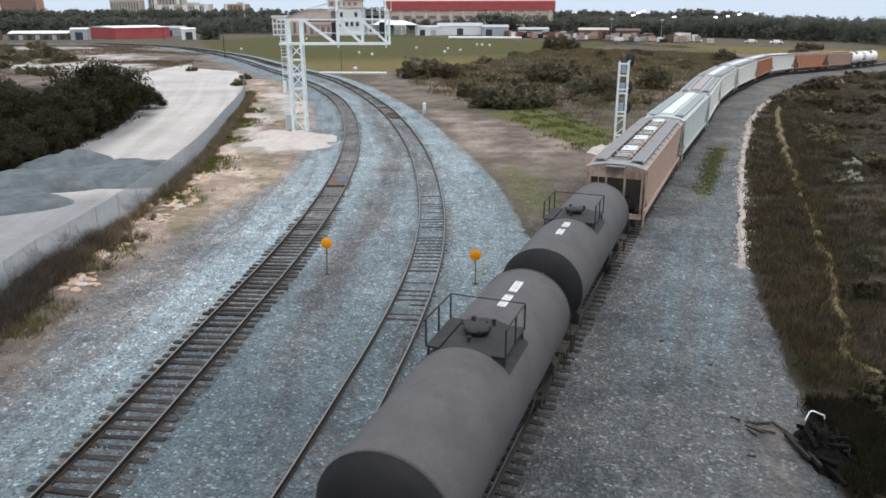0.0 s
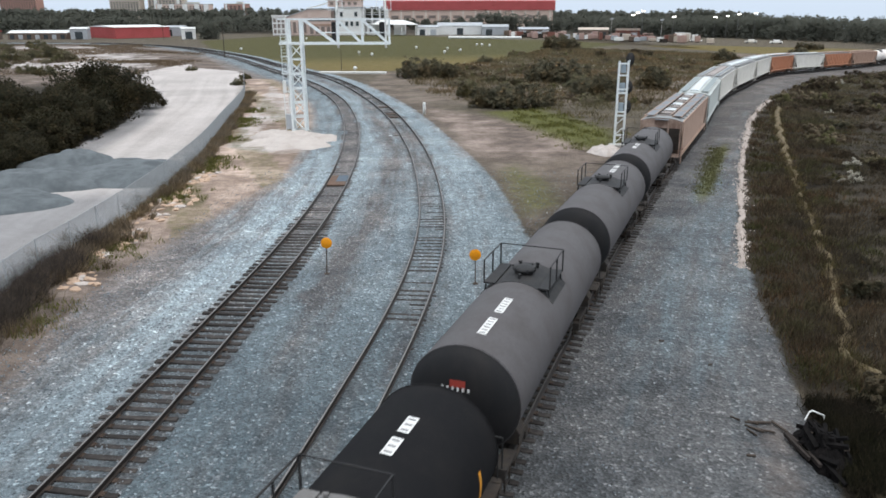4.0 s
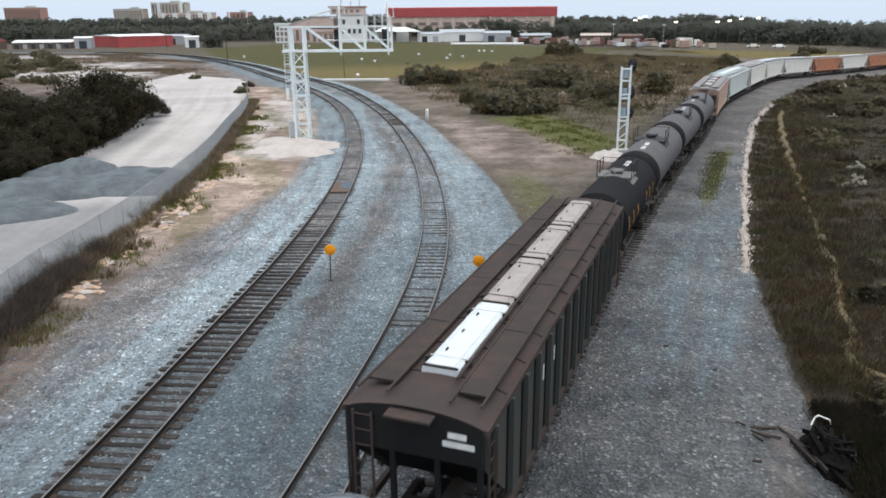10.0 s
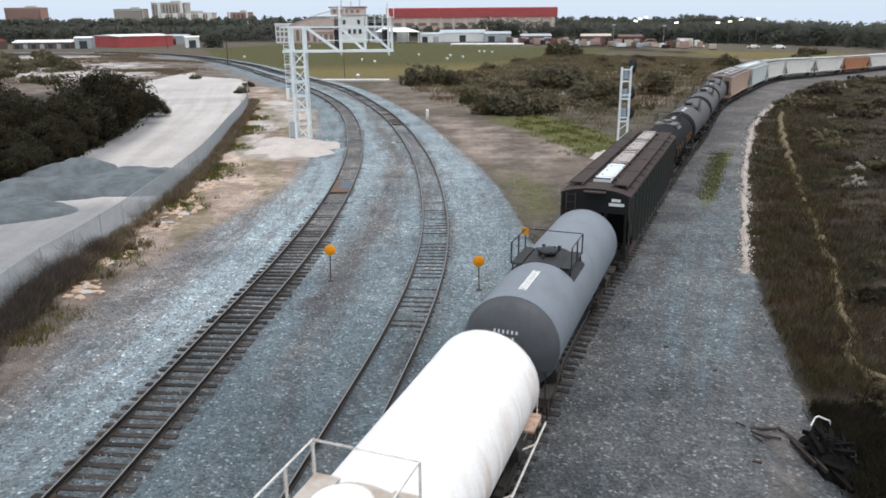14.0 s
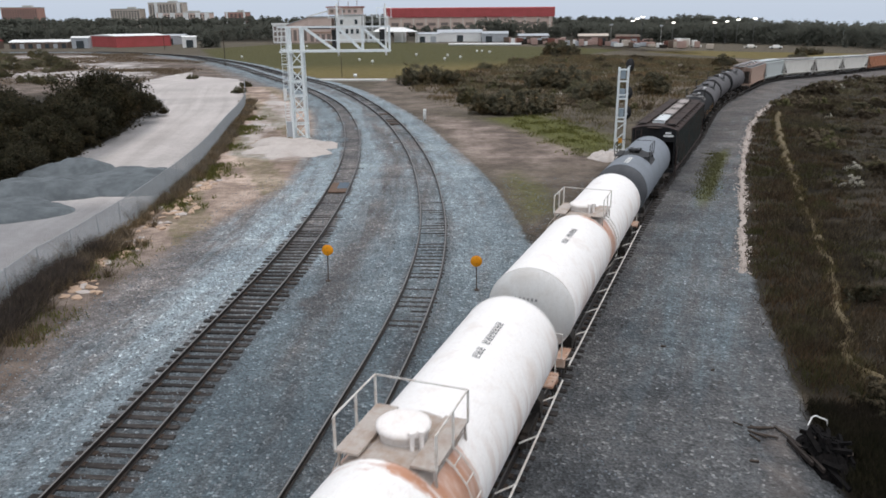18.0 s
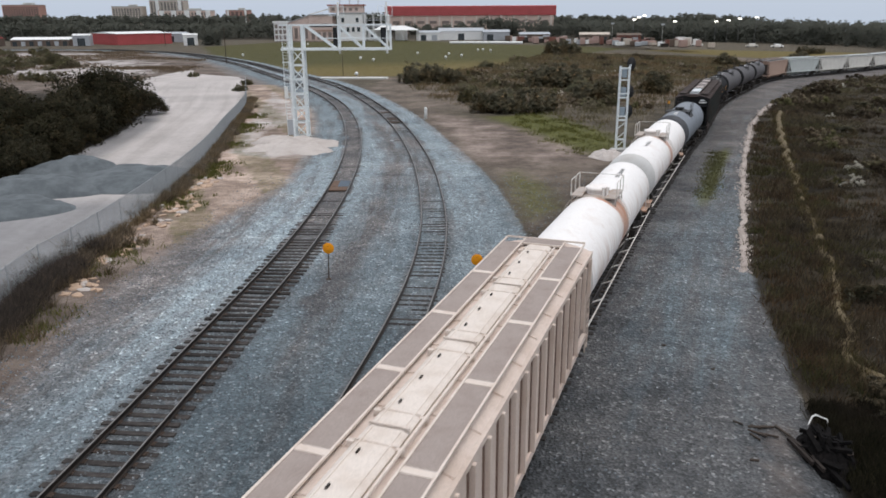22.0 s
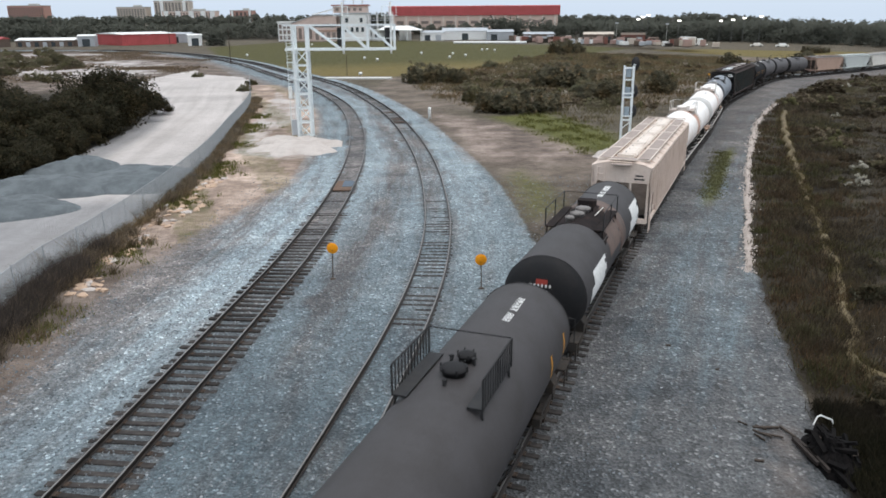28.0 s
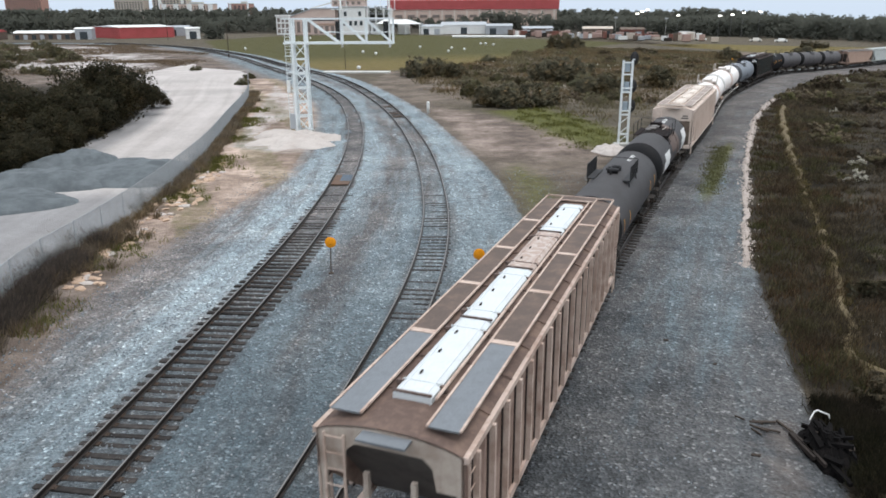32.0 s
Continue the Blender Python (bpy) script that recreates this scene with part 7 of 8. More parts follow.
    for x, y, s in ((33.0, 58.5, 0.75), (30.0, 53.0, 0.85), (29.0, 52.2, 0.5), (66, 134, 1.0), (62, 126, 0.8), (70, 132, 0.9), (47, 90, 0.6), (56, 92, 0.6), (17.2, 27.8, 0.28), (16.8, 26.2, 0.28), (72, 120, 0.8), (80, 125, 0.9)):
        shrub("pale", "pale_weed", "weed clump with pale seed heads", "weed", x, y, s, rnd.uniform(0, 6.28), "pale weeds beside the train")


def grass_stuff(name, label, mat, spots, seed, h, blades):
    """Tufts of blades at the spots (x, y, spread)."""
    rnd = random.Random(seed)
    pts, tris = [], []
    for x, y, sp in spots:
        for _ in range(blades):
            bx, by = x + rnd.gauss(0, sp), y + rnd.gauss(0, sp)
            a, k = rnd.uniform(0, 2 * pi), h * rnd.uniform(0.5, 1.4)
            w = 0.011 + 0.0005 * y
            z0 = float(dip(bx, by)) - 0.1
            i = len(pts)
            lx, ly = rnd.gauss(0, 0.6) * k, rnd.gauss(0, 0.6) * k
            pts.extend([(bx - cos(a) * w, by - sin(a) * w, z0), (bx + cos(a) * w, by + sin(a) * w, z0), (bx + lx, by + ly, z0 + 0.1 + k)])
            tris.append((i, i + 1, i + 2))
    me = bpy.data.meshes.new(name)
    me.from_pydata(pts, [], tris)
    me.materials.append(mat)
    return tagged(new(name, me), label, "grass", kind="stuff")


def bank_line():
    """The edge of the ballast right of the train."""
    out = []
    for y in range(36, 122, 4):
        x0, y0, dx, dy = at(LINE_C, float(np.interp(y, LINE_C[0][:, 1], LINE_C[1])))
        c = float(np.interp(y, EDGE_Y, EDGE_C)) + 0.25
        out.append((x0 + dy * c, y0 - dx * c))
    return curve(out, 0.5)


def low_bank(name, label, category, line, half, height, mat, seed, rough=1.0):
    """A small uneven bank of earth along a line."""
    rnd = random.Random(seed)
    pts, quads, ring = [], [], 7
    k = int(line[1][-1] / 0.22)
    for i in range(k):
        x, y, dx, dy = at(line, 0.6 + (line[1][-1] - 1.2) * i / (k - 1))
        w = half * (1 + rough * (0.9 * noise.noise((i * 0.11, seed, 0.0)) + 0.5 * noise.noise((i * 0.5, seed, 3.0))))
        shift = half * 0.9 * noise.noise((i * 0.07, seed, 7.0))
        g0 = float(ground_height(np.array([x]), np.array([y]))[0])
        for j in range(ring):
            u = 2 * j / (ring - 1) - 1
            o = u * max(w, 0.08) + shift + rnd.gauss(0, 0.05) * rough
            z = height * (1 - u * u) * (0.75 + 0.9 * rough * noise.noise((i * 0.16, j * 0.4, seed))) - (0.06 if j in (0, ring - 1) else 0)
            pts.append((x + dy * o, y - dx * o, g0 + z))
        if i:
            b = i * ring
            quads += [(b - ring + j, b - ring + j + 1, b + j + 1, b + j) for j in range(ring - 1)]
    me = bpy.data.meshes.new(name)
    me.from_pydata(pts, [], quads)
    me.materials.append(mat)
    return tagged(new(name, me), label, category)


def all_grass():
    rnd = random.Random(31)
    fence = curve(FENCE_LINE, 0.5)
    spots = []
    for _ in range(440):
        x, y, dx, dy = at(fence, rnd.uniform(2, 100))
        o = rnd.gauss(0.4, 0.4)
        spots.append((x + dy * o, y - dx * o, 0.12))
    for _ in range(260):
        x, y, dx, dy = at(fence, rnd.uniform(8, 26))
        o = rnd.gauss(0.3, 0.7)
        spots.append((x + dy * o, y - dx * o, 0.16))
    grass_stuff("fence_weeds", "dry brown weeds growing along the chain-link fence", M["grass_brown"], spots, 1, 0.52, 44)
    spots = []
    for _ in range(330):
        x, y, dx, dy = at(fence, rnd.uniform(4, 24))
        o = rnd.gauss(0.55, 0.32)
        if sin(y * 1.7) + sin(y * 0.61 + 2) > -0.9:
            spots.append((x + dy * o, y - dx * o, 0.2))
    grass_stuff("tall_weeds", "tall dark brown weeds in front of the chain-link fence", M["weed_tall"], spots, 21, 0.78, 46)
    spots = []
    for _ in range(1500):
        x, y, dx, dy = at(fence, rnd.uniform(12, 85))
        o = abs(rnd.gauss(1.1, 1.1))
        if sin(y * 0.55) + 0.6 * sin(y * 0.23 + 1) > 0.1:
            spots.append((x + dy * o, y - dx * o, 0.18))
    grass_stuff("verge_grass", "patchy green grass on the dirt verge", M["grass_green"], spots, 2, 0.22, 12)
    spots = []
    for _ in range(2600):
        y = 15 + 110 * rnd.random() ** 1.6
        d = float(np.interp(y, LINE_C[0][:, 1], LINE_C[1]))
        x0, y0, dx, dy = at(LINE_C, d)
        edge = float(np.interp(y, EDGE_Y, EDGE_C)) + 0.3
        c = edge + (0.5 if y > 33 else -0.2) + abs(rnd.gauss(0, 1)) * (2 + 0.12 * y)
        yy = y0 - dx * c
        if (yy < 20.5 and 16 < yy and c < 10.2) or (yy < 21.5 and rnd.random() < 0.8):
            continue
        spots.append((x0 + dy * c, yy, 0.2 + 0.002 * y))
    beyond = [(rnd.uniform(0.3, 0.72) * y, y, 0.7) for y in [rnd.uniform(80, 235) for _ in range(2300)]]
    off = side_of(LINE_C, np.array([p[0] for p in beyond]), np.array([p[1] for p in beyond]))
    grass_stuff("rough_grass", "dry tan grass on rough ground beyond the curve", M["grass_tan"], [p for p, o in zip(beyond, off) if o > 8.5], 15, 0.34, 22)
    off = side_of(LINE_C, np.array([p[0] for p in spots]), np.array([p[1] for p in spots]))
    spots = [p for p, o in zip(spots, off) if o > np.interp(p[1], EDGE_Y, EDGE_C) + 0.35]
    grass_stuff("rough_grass", "dry brown and olive grass on rough ground", M["grass_dry"], spots[::2], 3, 0.27, 34)
    # very dark weeds that darken the ground round the scrap heap
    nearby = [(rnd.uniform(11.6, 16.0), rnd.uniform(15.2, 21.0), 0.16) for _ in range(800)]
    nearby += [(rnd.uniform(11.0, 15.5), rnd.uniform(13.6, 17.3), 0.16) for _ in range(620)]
    grass_stuff("dead_weeds", "very dark weeds beside the scrap heap", M["weed_darkest"], nearby, 14, 0.24, 44)
    grass_stuff("rough_grass", "dark olive grass and weeds on rough ground", M["grass_dark"], spots[1::2], 4, 0.26, 38)
    # a thin berm through the scrub
    ridge = curve(RIDGE, 0.5)
    spots = []
    for _ in range(420):
        x, y, dx, dy = at(ridge, rnd.uniform(0.5, ridge[1][-1] - 0.5))
        spots.append((x + rnd.gauss(0, 0.25), y + rnd.gauss(0, 0.25), 0.1))
    grass_stuff("yellow_grass", "line of yellow grass along a low berm", M["grass_yellow"], spots, 5, 0.22, 10)
    low_bank("earth_berm", "thin low berm of pale earth through dark scrub", "earth berm", ridge, 0.4, 0.6, M["berm"], 3, 0.25)
    low_bank("sand_windrow", "narrow windrow of pale sand along the ballast edge", "windrow", bank_line(), 0.2, 0.09, M["windrow"], 4)
    spots = [(rnd.gauss(18.0 + 7.2 * u, 0.35), 49.6 + 17.4 * u + rnd.gauss(0, 0.5), 0.22) for u in [rnd.random() for _ in range(420)]]
    grass_stuff("ballast_grass", "sparse yellow-green grass in the ballast", M["grass_ballast"], spots, 6, 0.07, 9)
    spots = []
    for _ in range(1500):
        x, y = rnd.uniform(4, 20), rnd.uniform(64, 97)
        if inside(GREEN, np.array([x]), np.array([y]), 5)[0] > rnd.random() and x > 0.1 * y and sin(x * 1.3) * sin(y * 0.9 + x) > -0.05:
            spots.append((x, y, 0.3))
    grass_stuff("green_grass", "rough green grass patch beside the dirt", M["grass_green"], spots, 7, 0.2, 12)
    spots = []
    for _ in range(5600):
        y = rnd.uniform(82, 250)
        x = rnd.uniform(-6, 90)
        left = float(np.interp(y, [82, 90, 97, 104, 120, 150, 200, 250], [18, 16, 12, 2, -2.5, -8, 16, 36]))
        if x > left:
            spots.append((x, y, 0.8))
    off = side_of(LINE_C, np.array([p[0] for p in spots]), np.array([p[1] for p in spots]))
    spots = [p for p, o in zip(spots, off) if o < -6]
    grass_stuff("scrub_grass", "dry olive and tan grass among scrub bushes", M["grass_scrub"], spots, 8, 0.5, 18)
    spots = []
    for _ in range(3200):
        x, y = rnd.uniform(-190, -60), rnd.uniform(150, 290)
        if inside(SAND_BACK, np.array([x]), np.array([y]), 8)[0] > 0.5 and sin(x * 0.11 + 1) + sin(y * 0.16 + x * 0.05) > -0.2:
            spots.append((x, y, 1.3))
    spots += [(rnd.uniform(-80, -67), rnd.uniform(184, 192), 0.9) for _ in range(90)]
    grass_stuff("sand_grass", "brown dry grass in patches on sandy waste ground", M["grass_sand"], spots, 9, 0.28, 24)


M["grass_brown"] = leafy("brown_weed_blades", (0.12, 0.098, 0.072), (0.19, 0.153, 0.112), (0.29, 0.23, 0.168), (1.15, 1.05, 0.85), 0.3)
M["grass_dark"] = leafy("dark_weed_blades", (0.036, 0.031, 0.023), (0.07, 0.058, 0.041), (0.115, 0.09, 0.06), (1.5, 1.2, 1.0), 0.1)
M["grass_yellow"] = leafy("yellow_grass_blades", (0.075, 0.062, 0.028), (0.13, 0.105, 0.045), (0.2, 0.16, 0.075))
M["weed_tall"] = leafy("tall_dark_weed_blades", (0.055, 0.045, 0.04), (0.095, 0.078, 0.066), (0.15, 0.122, 0.1))
M["grass_ballast"] = leafy("thin_ballast_grass_blades", (0.1, 0.1, 0.045), (0.15, 0.15, 0.066), (0.2, 0.185, 0.1))
M["grass_scrub"] = leafy("olive_scrub_grass_blades", (0.1, 0.088, 0.052), (0.158, 0.138, 0.08), (0.225, 0.19, 0.115), (1.15, 0.92, 0.85), 0.08)
M["grass_sand"] = leafy("orange_brown_grass_blades", (0.11, 0.082, 0.056), (0.17, 0.124, 0.082), (0.25, 0.18, 0.115))
M["grass_tan"] = leafy("tan_grass_blades", (0.096, 0.076, 0.055), (0.148, 0.117, 0.083), (0.215, 0.17, 0.117), (0.8, 0.9, 0.68), 0.06)


def ballast_stones():
    """Loose broken stones lying proud on the nearer ballast."""
    rng = np.random.RandomState(5)
    n = 34000
    y = 15 + 42 * rng.rand(n) ** 1.4
    x = rng.uniform(-0.55, 0.55, n) * (y + 12)
    da, db, dc = side_of(LINE_A, x, y), side_of(LINE_B, x, y), side_of(LINE_C, x, y)
    ok = (da > -7.5) & (dc < 7.6) & (np.abs(dc) > 1.35) & (np.abs(np.abs(da) - 0.755) > 0.09) & (np.abs(np.abs(db) - 0.755) > 0.09)
    ok &= (dc < 0) | ((rng.rand(n) < 0.22) & (dc < 6))
    x, y = x[ok], y[ok]
    n = len(x)
    r = rng.uniform(0.018, 0.05, n) * (1 + 0.25 * (rng.rand(n) > 0.93))
    base = np.array([[1, 0, 0], [-1, 0, 0], [0, 1, 0], [0, -1, 0], [0, 0, 0.8], [0, 0, -0.8]])
    v = base[None] * r[:, None, None] * rng.uniform(0.7, 1.3, (n, 6, 1))
    a = rng.uniform(0, 2 * pi, n)
    c, s_ = np.cos(a)[:, None], np.sin(a)[:, None]
    vx, vy = v[:, :, 0] * c - v[:, :, 1] * s_, v[:, :, 0] * s_ + v[:, :, 1] * c
    z = ground_height(x, y) + 0.012
    pts = np.stack([vx + x[:, None], vy + y[:, None], v[:, :, 2] + z[:, None]], -1).reshape(-1, 3)
    tri = np.array([(0, 2, 4), (2, 1, 4), (1, 3, 4), (3, 0, 4), (2, 0, 5), (1, 2, 5), (3, 1, 5), (0, 3, 5)])
    tris = (tri[None] + 6 * np.arange(n)[:, None, None]).reshape(-1, 3)
    me = bpy.data.meshes.new("ballast_stones")
    me.from_pydata(pts.tolist(), [], tris.tolist())
    m, nn, l, p = mat_new("loose_ballast_stone")
    g = nn.new("ShaderNodeNewGeometry")
    col = ramp_node(nn, l, g.outputs["Random Per Island"], [(0.0, (0.075, 0.088, 0.1)), (0.6, (0.15, 0.172, 0.19)), (0.95, (0.22, 0.24, 0.255)), (1.0, (0.42, 0.44, 0.45))]).outputs["Color"]
    fine = noise_node(nn, l, 60, 3)
    fr = ramp_node(nn, l, fine.outputs["Fac"], [(0.3, (0.8, 0.8, 0.8)), (0.7, (1.15, 1.15, 1.15))]).outputs["Color"]
    l.new(mix_node(nn, l, 1.0, col, fr, "MULTIPLY"), p.inputs["Base Color"])
    p.inputs["Roughness"].default_value = 0.9
    me.materials.append(m)
    tagged(new("ballast_stones", me), "loose blue-grey and pale ballast stones", "ballast", kind="stuff")


def sand_clods():
    """Pale lumps and spill beside the windrow."""
    rng = np.random.RandomState(9)
    line = bank_line()
    pts, tris = [], []
    for _ in range(2000):
        x, y, dx, dy = at(line, rng.uniform(0.5, line[1][-1] - 0.5))
        if noise.noise((y * 0.22, 0.4, 1.7)) < -0.28:
            continue
        o, r = rng.normal(0.02, 0.22), rng.uniform(0.025, 0.08) * (1 + y / 120)
        x, y = x + dy * o, y - dx * o
        z = float(dip(x, y)) - 0.05
        b = len(pts)
        k = rng.uniform(0.6, 1.4, 5)
        pts += [(x + r * k[0], y, z), (x, y + r * k[1], z), (x - r * k[2], y, z), (x, y - r * k[3], z), (x, y, z + r * 0.7 * k[4])]
        tris += [(b, b + 1, b + 4), (b + 1, b + 2, b + 4), (b + 2, b + 3, b + 4), (b + 3, b, b + 4)]
    me = bpy.data.meshes.new("sand_clods")
    me.from_pydata(pts, [], tris)
    me.materials.append(M["windrow_light"])
    tagged(new("sand_clods", me), "pale sand clods spilled along the ballast edge", "sand", kind="stuff")


plant_all()
all_grass()
sand_clods()
ballast_stones()


# ---- the distance ----
def far_woods(name, label, line, depth, height, count, seed, size, mat):
    """A belt of trees of leaf sprays along a line of the plan."""
    rnd = random.Random(seed)
    pts, quads, nrm = [], [], []
    ln = curve(line, 4.0)
    total = ln[1][-1]
    for _ in range(count):
        x, y, dx, dy = at(ln, rnd.uniform(0.6, total - 0.6))
        o = rnd.uniform(0, depth)
        hh = height * rnd.uniform(0.72, 1.08) * (1 + 0.1 * sin(x * 0.05) + 0.06 * sin(x * 0.17 + y * 0.1))
        cx, cy = x - dy * o, y + dx * o
        cr = height * rnd.uniform(0.18, 0.3)
        base = float(dip(cx, cy))
        for lvl, nl, soft in ((0.15, 16, 0.45), (0.42, 24, 0.55), (0.62, 20, 0.7), (0.78, 34, 0.82)):
            leaf_cards(rnd, pts, quads, (cx + rnd.gauss(0, cr * 0.5), cy + rnd.gauss(0, cr * 0.5), base + hh * lvl), cr * (1.35 - 0.4 * lvl), nl, size, 0.85, nrm, None, soft)
    me = bpy.data.meshes.new(name)
    me.from_pydata(pts, [], quads)
    me.normals_split_custom_set_from_vertices(nrm)
    me.materials.append(mat)
    return tagged(new(name, me), label, "woods", kind="stuff")


def windows_row(parent, x0, x1, y, z0, rows, cols, w, h, dz, way=-1):
    """Windows set a little proud of a wall that faces -y."""
    for r in range(rows):
        for c in range(cols):
            x = x0 + (x1 - x0) * (c + 0.5) / cols
            bm = bmesh.new()
            box(bm, (x, y + way * 0.12, z0 + r * dz), (w, 0.3, h))
            win = part("window", bm, M["glass_dark"], parent)


def tower_block(x0, x1, y, h, wall, rows, cols, label, strip=None):
    b = thing("apartment_tower", label, "tower block", Matrix.Translation(((x0 + x1) / 2, y, 0)), group="towers on the skyline")
    w = x1 - x0
    bm = bmesh.new()
    box(bm, (0, 12, h / 2), (w, 24, h))
    part("wall", bm, wall, b)
    bm = bmesh.new()
    box(bm, (0, 12, h + 0.4), (w + 0.8, 24.8, 0.8))
    box(bm, (w * 0.15, 12, h + 2.0), (w * 0.25, 8, 3.2))
    part("roof", bm, M["concrete"], b)
    windows_row(b, -w / 2 + 1, w / 2 - 1, 0, 6, rows, cols, w / cols * 0.55, 1.6, (h - 7) / rows)
    if strip:
        for k in strip:
            bm = bmesh.new()
            box(bm, (k * w / 2, -0.6, h / 2), (w * 0.09, 1.5, h + 0.6))
            part("stair_shaft", bm, M["white"], b)
    return b


M["hall_pane"] = weathered("dusty_hall_glazing", (0.2, 0.16, 0.14), (0.26, 0.21, 0.18), 0.35, 0, 0.5, 0.3, False)


def red_hall():
    """Long industrial hall: red metal band over tan bays between pilasters."""
    b = thing("industrial_hall", "long industrial hall with red metal upper walls and tan bays", "industrial building", Matrix.Translation((-38.6, 560, 0)) @ pose(0, 0, 0, 0, 0, -0.5))
    L = 120.0
    bm = bmesh.new()
    box(bm, (L / 2, 30, 6.2), (L, 60, 12.4))
    part("wall", bm, M["tan_wall"], b)
    bm = bmesh.new()
    extrude = [(-0.8, 12.2), (-0.8, 18.4), (0.0, 18.9), (60.8, 18.9), (60.8, 12.2)]
    pts = [(-1.5, y, z) for y, z in extrude] + [(L + 1.5, y, z) for y, z in extrude]
    n = len(extrude)
    faces(bm, pts, [tuple(range(n))[::-1], tuple(range(n, 2 * n))] + [(i, (i + 1) % n, n + (i + 1) % n, n + i) for i in range(n)])
    part("roof", bm, M["red_wall"], b, "deep red metal fascia and roof")
    for k in range(14):
        bm = bmesh.new()
        box(bm, (2 + k * (L - 4) / 13, -0.5, 6.1), (1.1, 0.9, 12.2))
        part("pilaster", bm, M["hatch_cream"], b)
    for k in range(13):
        bm = bmesh.new()
        box(bm, (2 + (k + 0.5) * (L - 4) / 13, -0.15, 7.6), (5.2, 0.4, 2.0))
        part("window", bm, M["hall_pane"], b)
    for k in range(26):
        bm = bmesh.new()
        box(bm, (0.5 + k * (L - 1) / 25, -0.86, 15.2), (0.18, 0.12, 5.8))
        part("panel_rib", bm, M["red_wall"], b)


def red_warehouse():
    """A metal box seen at its corner: the long front runs back to the east."""
    b = thing("warehouse", "low red metal warehouse with pale roof", "warehouse", Matrix.Translation((-147, 350.7, 0)) @ pose(0, 0, 0, 0, 0, 46))
    w, d, h = 26.0, 29.5, 4.9
    bm = bmesh.new()
    box(bm, (w / 2, d / 2, h / 2), (w, d, h))
    part("wall", bm, M["red_wall"], b)
    bm = bmesh.new()
    pts = [(-0.4, -0.4, h), (-0.4, d + 0.4, h), (-0.4, d / 2, h + 0.75)]
    pts += [(w + 0.4, y, z) for _, y, z in pts]
    faces(bm, pts, [(0, 1, 2), (5, 4, 3), (0, 2, 5, 3), (2, 1, 4, 5), (0, 3, 4, 1)])
    part("roof", bm, M["white"], b, "pale low-pitched metal roof")
    for k in range(4):
        bm = bmesh.new()
        box(bm, (4 + k * 6.2, -0.06, 1.6), (3.2, 0.16, 3.0))
        part("loading_door", bm, M["red_wall"], b)
    for k in range(26):
        bm = bmesh.new()
        box(bm, (0.5 + k * 1.03, -0.04, h / 2), (0.12, 0.1, h - 0.1))
        part("wall_rib", bm, M["red_wall"], b)
    for k in range(23):
        bm = bmesh.new()
        box(bm, (-0.04, 0.6 + k * 1.27, h / 2), (0.1, 0.12, h - 0.1))
        part("wall_rib", bm, M["red_wall"], b)


def shed(x, y, w, d, h, wall, roof, label, turn=0.0, doors=2, group="sheds and sidings beyond the meadow"):
    b = thing("shed", label, "shed", Matrix.Translation((x, y, 0)) @ pose(0, 0, 0, 0, 0, turn), group=group)
    bm = bmesh.new()
    box(bm, (0, 0, h / 2), (w, d, h))
    part("wall", bm, wall, b)
    bm = bmesh.new()
    pts = [(-w / 2 - 0.3, -d / 2 - 0.3, h - 0.1), (-w / 2 - 0.3, d / 2 + 0.3, h - 0.1), (-w / 2 - 0.3, 0, h + d * 0.1)]
    pts += [(w / 2 + 0.3, p[1], p[2]) for p in pts]
    faces(bm, pts, [(0, 1, 2), (5, 4, 3), (0, 2, 5, 3), (2, 1, 4, 5), (0, 3, 4, 1)])
    part("roof", bm, roof, b)
    for k in range(doors):
        bm = bmesh.new()
        box(bm, (-w / 2 + w * (k + 0.5) / doors, -d / 2 - 0.04, h * 0.36), (min(3.2, w / doors * 0.5), 0.14, h * 0.7))
        part("door", bm, M["grey_metal"] if k % 2 else M["glass_dark"], b)


def box_container(x, y, w, h, mat, label, turn=0):
    b = thing("freight_container", label, "container", Matrix.Translation((x, y, 0)) @ pose(0, 0, 0, 0, 0, turn), group="containers and wagons in the yard")
    bm = bmesh.new()
    box(bm, (0, 0, h / 2 + 0.25), (w, 2.6, h))
    part("body", bm, mat, b)
    for k in range(int(w / 0.9)):
        bm = bmesh.new()
        box(bm, (-w / 2 + 0.45 + 0.9 * k, -1.34, h / 2 + 0.25), (0.3, 0.1, h * 0.94))
        part("wall_rib", bm, mat, b)
    bm = bmesh.new()
    box(bm, (0, 0, 0.14), (w * 0.96, 2.2, 0.3))
    part("base_frame", bm, M["under"], b)


